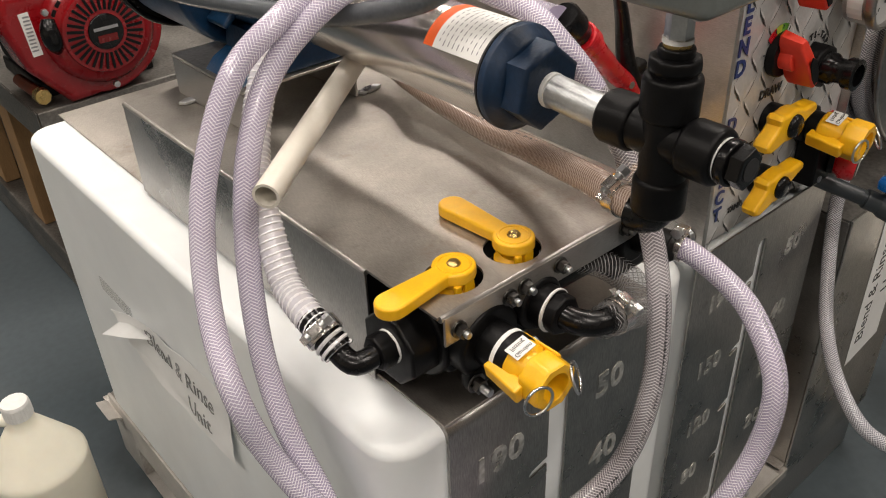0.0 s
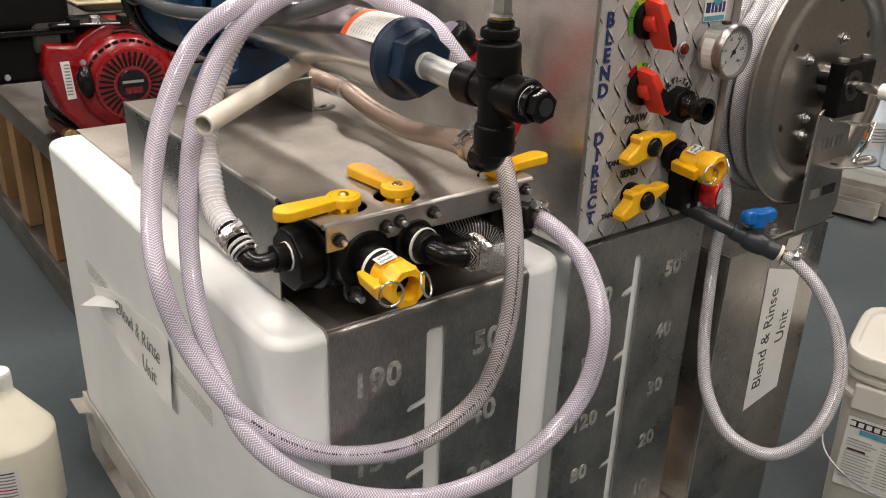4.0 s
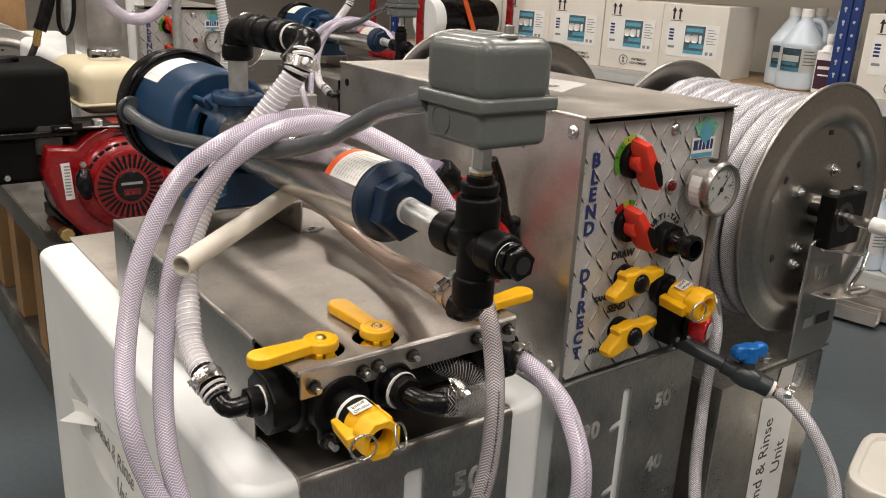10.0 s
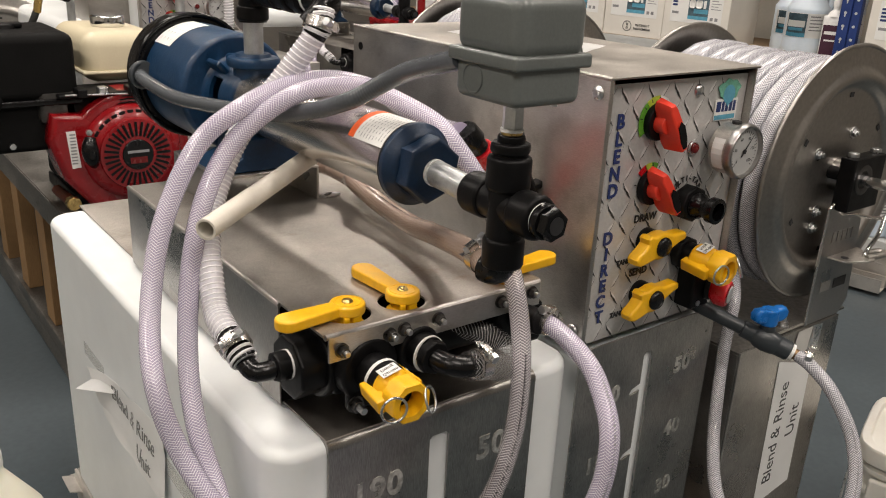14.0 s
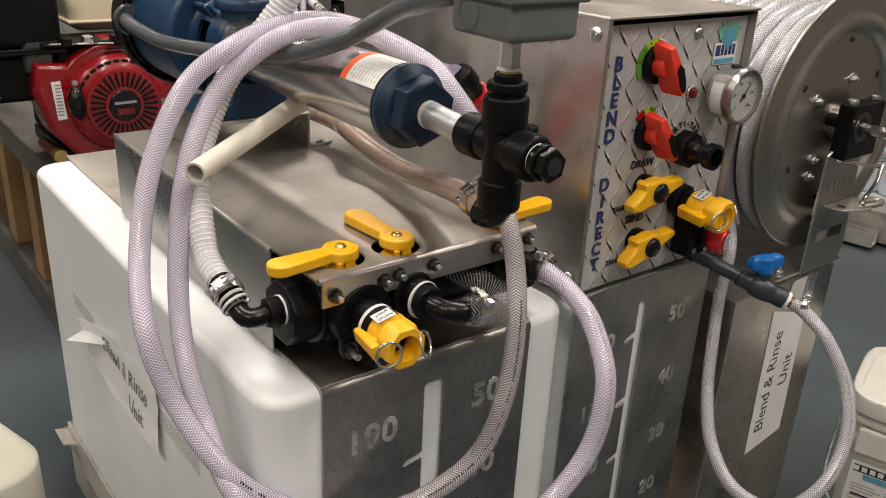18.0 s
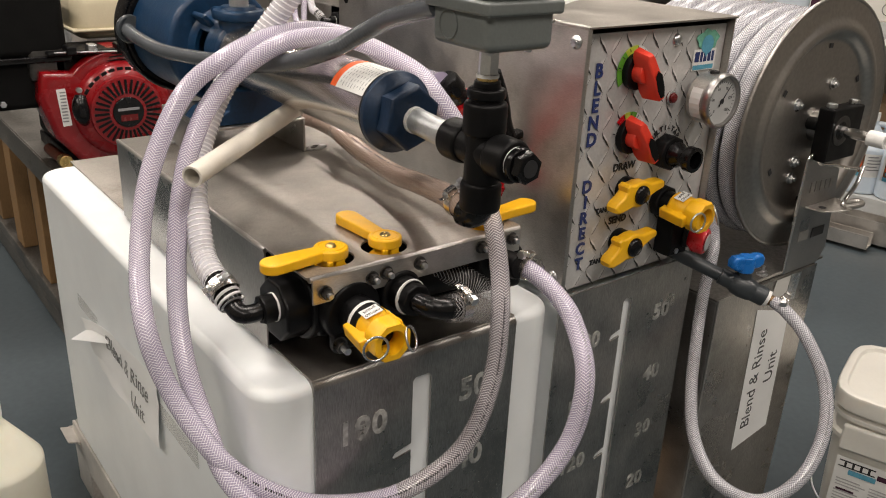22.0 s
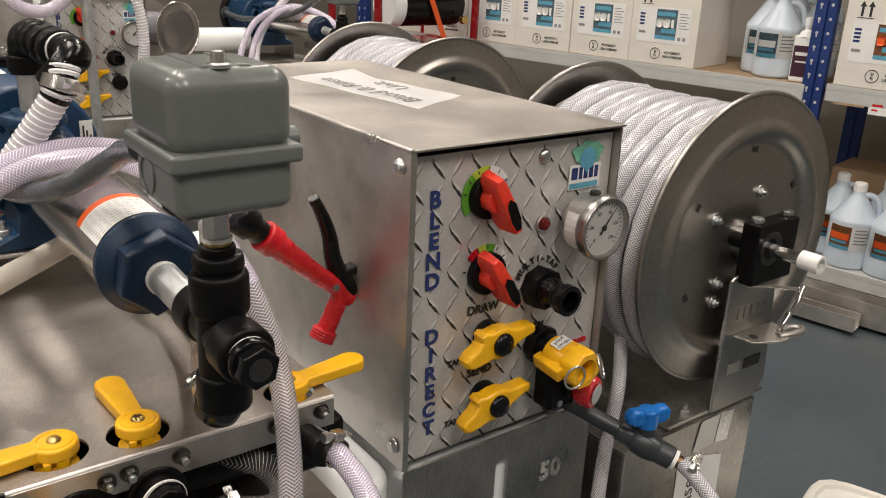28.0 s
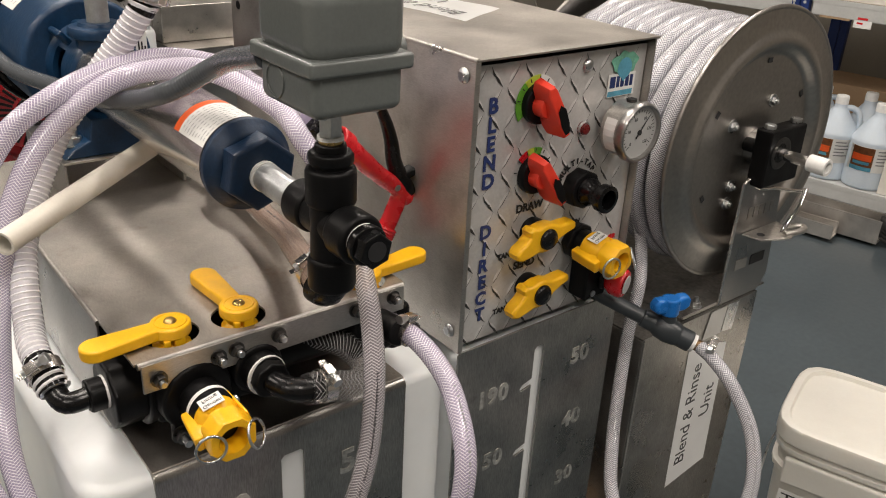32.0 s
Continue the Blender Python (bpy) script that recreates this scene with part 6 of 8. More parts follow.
t = thing("paper_sign", (1.16, 0.36, 0.4), "white paper sign taped upright to the stand", "sign")
b = prism([(1.101, 0.548), (1.199, 0.520), (1.207, 0.292), (1.110, 0.276)], 0.0004, pose(0, 0.3614, 0) @ FRONT)
part("sheet", b, SHEET, t)
part("lettering", words("Blend & Rinse", 0.034, front_at(1.134, 0.3608, 0.408, 91), 0.0002), DARK_PRINT, t)
part("lettering", words("Unit", 0.034, front_at(1.178, 0.3608, 0.420, 90), 0.0002), DARK_PRINT, t)
part("tape", prism([(1.13, 0.545), (1.175, 0.545), (1.18, 0.59), (1.14, 0.59)], 0.0003, pose(0, 0.3608, 0) @ FRONT), STAIN, t)

solid("cardboard_box", box((0.9535, 0.42, 0.1405), (0.9885, 0.62, 0.285), 0.002), CARDBOARD, "brown cardboard packed between tank and stand", "box")

RX, RZ, RR, RY0, RY1 = 1.196, 0.829, 0.193, 0.388, 0.668


def hose_reel():
    t = thing("hose_reel", (RX, 0.53, 0.592), "large stainless hose reel on a folded steel frame", "hose reel", "hose reels")

    def flange(y, s):
        # recessed disc, rounded ridge, wide sloping outer band and turned rim
        prof = [(0.0, 0.0), (0.128, 0.0), (0.133, 0.0012), (0.137, 0.0045), (0.1405, 0.0095), (0.145, 0.0128), (0.150, 0.0135), (0.155, 0.0122), (0.160, 0.0088), (0.166, 0.0065), (0.186, 0.0035), (0.190, 0.0045), (RR, 0.003), (RR + 0.0005, 0.0), (RR - 0.004, -0.002), (0.166, 0.003), (0.150, 0.010), (0.141, 0.006), (0.134, -0.002), (0.0, -0.003)]
        f = part("flange", lathe([(max(r, 0.0005), h) for r, h in prof], (RX, y, RZ), (RX, y + s, RZ), 72, caps=False), REEL_STEEL, t, "pressed stainless flange")
        part("rim_bead", torus((RX, y + s * 0.002, RZ), (0, 1, 0), RR, 0.0035, 72, 8), REEL_STEEL, f)
        return f

    f = flange(RY0, -1)
    for a, r in ((31.5, 0.122), (88.5, 0.122), (148.5, 0.113), (212, 0.113), (270, 0.118), (330, 0.118)):
        c = (RX + r * math.cos(radians(a)), RY0 - 0.0005, RZ + r * math.sin(radians(a)))
        part("slot_hole", prism([(-0.0035, -0.005), (0.0035, -0.005), (0.0035, 0.005), (-0.0035, 0.005)], 0.0008, front_at(*c, a * 1.0), 0.0002), INK, f)
    for a, r in ((63, 0.070), (146, 0.068), (239, 0.062), (247, 0.086), (325, 0.07)):
        c = Vector((RX + r * math.cos(radians(a)), RY0, RZ + r * math.sin(radians(a))))
        b = lathe([(0.0095, 0), (0.0095, 0.0015)], c, c + Vector((0, -1, 0)), 16)
        nut(c + Vector((0, -0.0015, 0)), c + Vector((0, -0.0065, 0)), 0.0065, 6, 0.0008, b)
        rod(c + Vector((0, -0.006, 0)), c + Vector((0, -0.010, 0)), 0.0034, 10, 0.0008, b)
        part("hub_bolt", b, ZINC, f)
    flange(RY1, 1)
    part("drum", rod((RX, RY0 + 0.006, RZ), (RX, RY1 - 0.006, RZ), 0.075, 40), STEEL_DARK_SHADED, t)
    part("axle", rod((RX, RY0 - 0.006, RZ), (RX, RY1 + 0.05, RZ), 0.0125, 20), STEEL_DARK_SHADED, t)
    # bearing block, its shaft and the white collar
    bx, bz, by = RX + 0.008, RZ + 0.001, RY0 - 0.042
    part("bearing_block", box((bx - 0.030, by, bz - 0.048), (bx + 0.058, by + 0.026, bz + 0.034), 0.003), BLACK_PP, t, "black bearing block")
    part("hub_pin", rod((bx - 0.022, by + 0.025, bz + 0.006), (bx - 0.022, RY0, bz + 0.006), 0.010, 18, 0.001), BLACK_PP, t)
    part("hub_sleeve", rod((bx, by + 0.025, bz), (bx, RY0 + 0.002, bz), 0.026, 24, 0.001), STEEL_DARK_SHADED, t)
    for x in (bx - 0.018, bx + 0.046):
        part("block_bolt", nut((x, by + 0.013, bz + 0.034), (x, by + 0.013, bz + 0.041), 0.008, 6, 0.001), ZINC, t)
    part("bearing", lathe([(0.023, 0), (0.023, 0.002), (0.018, 0.003), (0.014, 0.001)], (bx, by + 0.001, bz), (bx, -1, bz), 24), DARK_NUT, t)
    part("crank_shaft", rod((bx, by, bz), (bx, by - 0.060, bz), 0.0085, 18), CHROME, t, "chrome inlet tube")
    part("white_collar", pipe((bx, by - 0.044, bz), (bx, by - 0.070, bz), 0.0118, 0.004, 22), TEFLON, t, "white plastic end collar")
    # frame plate: a folded sheet in front of the flange, its top edge turned over, and a ledge that carries the lock
    x0, py = 1.160, 0.3645
    out = [(0, -0.012), (0.098, -0.012), (0.106, -0.004), (0.117, 0.012), (0.110, 0.092), (0.104, 0.150), (0.078, 0.160), (0.050, 0.164), (0.036, 0.168), (0.018, 0.183), (0.008, 0.186), (0.0, 0.180)]
    part("frame_plate", prism(out, 0.003, pose(x0, py + 0.003, 0.606) @ FRONT, 0.0008), STEEL_DARK_SHADED, t, "folded stainless frame plate")
    part("plate_curl", tube([(x0 + 0.001, py, 0.786), (x0 + 0.008, py - 0.001, 0.7925), (x0 + 0.018, py - 0.001, 0.7895), (x0 + 0.036, py - 0.001, 0.7745), (x0 + 0.052, py - 0.001, 0.7705), (x0 + 0.080, py - 0.004, 0.7665), (x0 + 0.108, py - 0.012, 0.7600), (x0 + 0.135, py - 0.022, 0.7570)], 0.0026, 10, 0.005), POLISHED, t)
    part("plate_edge", tube([(x0, py + 0.0005, 0.5955), (x0, py + 0.0005, 0.787)], 0.0024, 10, 0.05), POLISHED, t)
    # Foot colour holds the shade below the reel.
    part("frame_foot", box((RX - 0.12, py + 0.004, 0.5925), (RX + 0.09, RY1 + 0.06, 0.5965), 0.001), DIRTY_SHADED_STEEL, t)
    part("foot_lip", tube([(RX - 0.12, py + 0.002, 0.5975), (x0 - 0.003, py + 0.002, 0.5975)], 0.0022, 8, 0.1), STEEL, t)
    part("frame_post", box((RX - 0.04, RY1 + 0.025, 0.5965), (RX + 0.06, RY1 + 0.03, RZ + 0.02), 0.001), STEEL_DARK_SHADED, t)
    part("ledge", prism([(0.022, 0.0), (0.026, -0.028), (0.060, -0.044), (0.074, -0.048), (0.088, -0.042), (0.100, -0.026), (0.110, 0.0)], 0.003, pose(x0, py - 0.0005, 0.7035), 0.001), STEEL, t, "steel ledge with a lock hook")
    part("ledge_hole", rod((x0 + 0.042, py - 0.018, 0.7066), (x0 + 0.042, py - 0.018, 0.7070), 0.006, 16), INK, t)
    part("lock_tip", tube([(x0 + 0.074, py - 0.036, 0.706), (x0 + 0.094, py - 0.042, 0.707), (x0 + 0.112, py - 0.044, 0.708), (x0 + 0.120, py - 0.037, 0.708), (x0 + 0.112, py - 0.030, 0.708), (x0 + 0.092, py - 0.026, 0.707)], 0.0050, 10, 0.004), STEEL, t)
    part("lock_pin", tube([(x0 + 0.078, py - 0.030, 0.706), (x0 + 0.084, py - 0.030, 0.716), (x0 + 0.108, py - 0.030, 0.738), (x0 + 0.134, py - 0.022, 0.760)], 0.0034, 10, 0.006), CHROME, t)
    for i in range(5):
        part("plate_emboss", box((x0 + 0.026 + i * 0.014, py - 0.0007, 0.728), (x0 + 0.026 + i * 0.014 + 0.0085, py - 0.0001, 0.745), 0), REEL_STEEL, t)
    for x, w, mt in ((x0 + 0.022, 0.028, STEEL), (x0 + 0.060, 0.036, INK)):
        part("plate_badge", box((x, py - 0.0009, 0.646), (x + w, py - 0.0002, 0.662), 0), mt, t)
    for x in (x0 - 0.035, x0 + 0.045):
        b = lathe([(0.009, 0), (0.009, 0.0015)], (x, py + 0.016, 0.5965), (x, py + 0.016, 1), 14)
        nut((x, py + 0.016, 0.598), (x, py + 0.016, 0.605), 0.0072, 6, 0.0008, b)
        rod((x, py + 0.016, 0.604), (x, py + 0.016, 0.612), 0.0036, 10, 0.0006, b)
        part("frame_bolt", b, ZINC, t)
    # the last turns hang loose below the drum
    for y, sag in ((RY0 + 0.022, 0.018), (RY0 + 0.050, 0.021), (RY0 + 0.080, 0.016)):
        arc = []
        for k in range(25):
            a = radians(125 + 200 * k / 24)
            r = 0.160 + sag * math.sin(math.pi * k / 24)
            arc.append((RX + r * math.cos(a), y + 0.012 * k / 24, RZ + r * math.sin(a)))
        part("loose_turn", tube(arc, 0.0112, 12, 0.01), HOSE_REEL, t)
    # wound hose: layers of a real spiral
    lead = 0.0245
    turns = int((RY1 - RY0 - 0.03) / lead)
    for layer, (r, off) in enumerate(((0.140, 0.0), (0.161, 0.012))):
        pts = []
        for k in range(turns * 24 + 1):
            a = 2 * math.pi * k / 24
            wob = 0.0014 * math.sin(a * 0.37 + layer) + 0.0012 * math.sin(a * 0.9)
            pts.append((RX + (r + wob) * math.cos(a), RY0 + 0.014 + off * 0.6 + lead * k / 24, RZ + (r + wob) * math.sin(a)))
        part("wound_hose", tube(pts, 0.0116, 12, smooth=False), HOSE_REEL, t, "clear braided hose wound on the drum")
    return t


REEL = hose_reel()

# ---- outlet pipe with the blue valve, and its hose ----
t = thing("outlet_valve", (0.98, 0.33, 0.64), "dark grey plastic pipe with a blue-handled ball valve", "valve")
A, B = Vector((0.905, 0.40, 0.680)), Vector((0.978, 0.285, 0.634))
part("pipe", rod(A, A.lerp(B, 0.62), 0.0098, 20, 0.001), GREY_PVC, t)
part("socket", rod(A.lerp(B, 0.52), A.lerp(B, 0.66), 0.0125, 22, 0.002), GREY_PVC, t)
part("valve_body", lathe([(0.0125, 0), (0.0155, 0.006), (0.0170, 0.018), (0.0155, 0.03), (0.013, 0.036)], A.lerp(B, 0.64), B, 24), GREY_PVC, t)
part("socket", rod(A.lerp(B, 0.84), B, 0.0138, 22, 0.002), GREY_PVC, t)
c = A.lerp(B, 0.77)
part("stem", rod(c, c + Vector((0.0, 0.003, 0.026)), 0.0105, 18, 0.002), GREY_PVC, t)
hm = Matrix.Translation(c + Vector((0, 0.003, 0.026))) @ pose(0, 0, 0, 0, 0, -15)
wing = [(-0.027, 0.006), (-0.028, 0.015), (-0.023, 0.021), (-0.013, 0.0215), (-0.006, 0.018), (0.006, 0.018), (0.013, 0.0215), (0.023, 0.021), (0.028, 0.015), (0.027, 0.006), (0.020, 0.001), (0.010, 0.000), (-0.010, 0.000), (-0.020, 0.001)]
h = part("blue_handle", prism(wing, 0.016, hm @ pose(0, 0.008, 0) @ FRONT, 0.0045, 3), BLUE_PLASTIC, t, "bright blue winged handle")
part("handle_hub", rod(c + Vector((0, 0.003, 0.022)), c + Vector((0, 0.003, 0.046)), 0.0125, 22, 0.003), BLUE_PLASTIC, h)
part("white_ring", rod(B, B.lerp(A, -0.03), 0.0118, 20), TEFLON, t)
part("brass_barb", rod(B.lerp(A, -0.02), B.lerp(A, -0.09), 0.0078, 18), DARK_BRASS, t)
hose_clamp(B.lerp(A, -0.16) + Vector((0.002, 0, 0.001)), (0.4, -0.85, -0.3), 0.0094, side=(-0.3, 0, 1))
SIDE = [(0.984, 0.274, 0.63), (0.9816, 0.2524, 0.6246), (0.9816, 0.2177, 0.6018), (0.9804, 0.1785, 0.5514), (0.9583, 0.1527, 0.4946), (0.9152, 0.1486, 0.4396), (0.8684, 0.1739, 0.4075), (0.8384, 0.2229, 0.4215), (0.8518, 0.2751, 0.4548), (0.9069, 0.3281, 0.4827), (0.9458, 0.3597, 0.5354), (0.9781, 0.383, 0.6031), (1.0011, 0.3945, 0.6608), (1.0358, 0.4256, 0.6881), (1.062, 0.452, 0.704), (1.088, 0.49, 0.722)]
t = thing("outlet_hose", (0.90, 0.20, 0.42), "clear braided hose hanging in a loop to the reel", "hose")
part("hose_wall", tube(SIDE, 0.0089, 16, 0.008), HOSE_REEL, t)
part("print_strip", marks_on(SIDE, 0.0089, 0.10, 0.34, (-0.6, -0.6, 0.5)), GREY_INK, t, "faded printing along the hose")

# ---- jugs, bucket, cartons ----
def bars(t, parent_name, rows, m, material):
    for x, y, w, h in rows:
        part("print_bar", box((x, y, 0), (x + w, y + h, 0.0003), 0, 1, None, m), material, t)


def jug(material, cap_mat, label, group="", h=0.295, lab=None, band=None):
    """A one-gallon jug with a handle, standing at the origin, its label towards -y."""
    t = thing("plastic_jug", (0, 0, 0), label, "jug", group)
    s = h / 0.295
    prof = [(0.066, 0), (0.073, 0.004), (0.076, 0.012), (0.0765, 0.05), (0.075, 0.056), (0.0765, 0.062), (0.0765, 0.158), (0.077, 0.164), (0.0762, 0.170), (0.072, 0.177), (0.050, 0.211), (0.028, 0.245), (0.0215, 0.254), (0.02, 0.272)]
    part("body", lathe([(r * s, z * s) for r, z in prof], seg=36), material, t)
    part("handle", tube([(0.07 * s, 0.02 * s, 0.168 * s), (0.073 * s, 0.02 * s, 0.20 * s), (0.062 * s, 0.016 * s, 0.235 * s), (0.04 * s, 0.01 * s, 0.252 * s), (0.018 * s, 0.004 * s, 0.252 * s)], 0.0105 * s, 12, 0.008), material, t)
    b = lathe([(0.0215 * s, 0.266 * s), (0.0218 * s, 0.268 * s), (0.0218 * s, 0.288 * s), (0.0212 * s, 0.291 * s), (0.0195 * s, 0.295 * s)], seg=56)
    for i, v in enumerate(b.verts):
        if i % 2 and v.co.z < 0.29 * s:
            v.co.x, v.co.y = v.co.x * 0.95, v.co.y * 0.95
    part("cap", b, cap_mat, t, "ribbed screw cap")

    def wrap(a0, a1, z0, z1, r, mt, name, lbl=""):
        b = bmesh.new()
        n = 12
        low = [b.verts.new((r * s * math.cos(radians(a0 + (a1 - a0) * i / n)), r * s * math.sin(radians(a0 + (a1 - a0) * i / n)), z0 * s)) for i in range(n + 1)]
        top = [b.verts.new((v.co.x, v.co.y, z1 * s)) for v in low]
        for i in range(n):
            b.faces.new((low[i], low[i + 1], top[i + 1], top[i]))
        bmesh.ops.solidify(b, geom=b.faces[:], thickness=-0.0003)
        return part(name, b, mt, t, lbl)

    if lab:
        wrap(205, 335, 0.068, 0.155, 0.0769, PAPER, "label", "white paper label")
        wrap(215, 272, 0.070, 0.153, 0.0774, lab, "label_panel")
        wrap(215, 272, 0.070, 0.084, 0.0779, CYAN_INK, "label_band")
        wrap(218, 268, 0.105, 0.128, 0.0779, band, "label_shape")
        wrap(222, 264, 0.092, 0.102, 0.0781, CYAN_INK if band is not CYAN_INK else PAPER, "label_shape")
        for k in range(5):
            wrap(280, 280 + 28 + 8 * (k % 3), 0.142 - 0.012 * k, 0.146 - 0.012 * k, 0.0774, GREY_INK, "print_bar")
    return t


def place(ob, m):
    ob.matrix_basis = m
    return ob


def floor_jug():
    t = jug(JUG, TEFLON, "cream translucent gallon jug with a white cap", h=0.293)
    b = bmesh.new()
    for i in range(8):
        a0, a1 = radians(73 + 9 * i), radians(82 + 9 * i)
        b.faces.new([b.verts.new((0.0769 * math.cos(a), 0.0769 * math.sin(a), z)) for a, z in ((a0, 0.05), (a1, 0.05), (a1, 0.14), (a0, 0.14))])
    lab = part("label", b, PAPER, t, "pale paper label")
    for k, (w, mt) in enumerate(((40, INK), (58, GREY_INK), (55, GREY_INK), (58, GREY_INK), (38, GREY_INK), (48, RED), (57, GREY_INK), (52, GREY_INK), (58, GREY_INK), (30, RED), (56, GREY_INK), (44, INK))):
        b = bmesh.new()
        z = 0.134 - 0.0068 * k
        for i in range(6):
            a0, a1 = radians(140 - w * i / 6), radians(140 - w * (i + 1) / 6)
            b.faces.new([b.verts.new((0.0773 * math.cos(a), 0.0773 * math.sin(a), zz)) for a, zz in ((a0, z - 0.0028), (a1, z - 0.0028), (a1, z), (a0, z))])
        part("print_bar", b, mt, lab)
    place(t, pose(0.108, 1.165, 0, 0, 0, 120))


floor_jug()


def bucket():
    t = thing("plastic_bucket", (0, 0, 0), "square off-white plastic bucket with a closed lid", "bucket")
    b = bmesh.new()
    rows = []
    n = 40

    def ring(half, r, z):
        out = []
        for i in range(n):
            a = 2 * math.pi * (i + 0.5) / n
            c, s = math.cos(a), math.sin(a)
            k = half / max(abs(c) ** 5 + abs(s) ** 5, 1e-9) ** 0.2
            out.append(b.verts.new((k * c, k * s, z)))
        return out

    for half, z in ((0.094, 0.0), (0.099, 0.006), (0.108, 0.25), (0.1085, 0.275), (0.116, 0.277), (0.116, 0.285), (0.109, 0.288), (0.110, 0.315), (0.117, 0.318), (0.117, 0.326), (0.110, 0.329), (0.1105, 0.343)):
        rows.append(ring(half, 0, z))
    for a, c in zip(rows, rows[1:]):
        for i in range(n):
            b.faces.new((a[i], a[(i + 1) % n], c[(i + 1) % n], c[i]))
    b.faces.new(rows[0][::-1])
    b.faces.new(rows[-1])
    part("body", b, BUCKET, t)
    b = bmesh.new()
    rows = []
    for half, z in ((0.1185, 0.336), (0.1205, 0.338), (0.1205, 0.362), (0.1185, 0.367), (0.112, 0.3695), (0.106, 0.3685), (0.103, 0.362), (0.098, 0.361)):
        rows.append(ring(half, 0, z))
    for a, c in zip(rows, rows[1:]):
        for i in range(n):
            b.faces.new((a[i], a[(i + 1) % n], c[(i + 1) % n], c[i]))
    b.faces.new(rows[-1])
    b.faces.new(rows[0][::-1])
    part("lid", b, BUCKET, t, "pale ribbed lid")
    part("wire_handle", tube([(-0.119, 0, 0.30), (-0.128, -0.03, 0.24), (-0.11, -0.10, 0.15), (0.0, -0.128, 0.115), (0.11, -0.10, 0.15), (0.128, -0.03, 0.24), (0.119, 0, 0.30)], 0.002, 8, 0.01), ZINC, t)
    for s in (-1, 1):
        part("handle_ear", rod((s * 0.108, 0, 0.30), (s * 0.122, 0, 0.30), 0.010, 16, 0.002), BUCKET, t)
    lab = part("label", box((-0.085, -0.1095, 0.10), (0.085, -0.1085, 0.245), 0, 1, None, pose(0, -0.0035, 0)), PAPER, t, "white printed label")
    m = pose(0, -0.1075, 0.0) @ FRONT
    part("grip_panel", box((-0.088, -0.1195, 0.262), (0.088, -0.108, 0.312), 0.005, 3), BUCKET, t)
    face = pose(0, -0.1136, 0) @ FRONT
    bars(lab, "", [(-0.080, 0.226, 0.060, 0.014)], face, INK)
    bars(lab, "", [(-0.080 + 0.013 * k, 0.2285, 0.009, 0.009) for k in range(5)], pose(0, -0.1139, 0) @ FRONT, PAPER)
    bars(lab, "", [(-0.062, 0.214, 0.045, 0.010)], pose(0, -0.1141, 0) @ FRONT, CYAN_INK)
    bars(lab, "", [(-0.016, 0.222, 0.098, 0.010)], face, PURPLE)
    bars(lab, "", [(-0.075, 0.178, 0.030, 0.004)], face, PURPLE)
    bars(lab, "", [(-0.078 + 0.055 * (k % 3), 0.200 - 0.0062 * (k // 3), 0.040 + 0.009 * ((k * 5) % 2), 0.0022) for k in range(42) if k != 9], face, PALE_INK)
    bars(lab, "", [(0.02 + 0.017 * k, 0.104, 0.013, 0.013) for k in range(3)], face, INK)
    return place(t, pose(1.436, 0.222, 0, 0, 0, -72))


bucket()


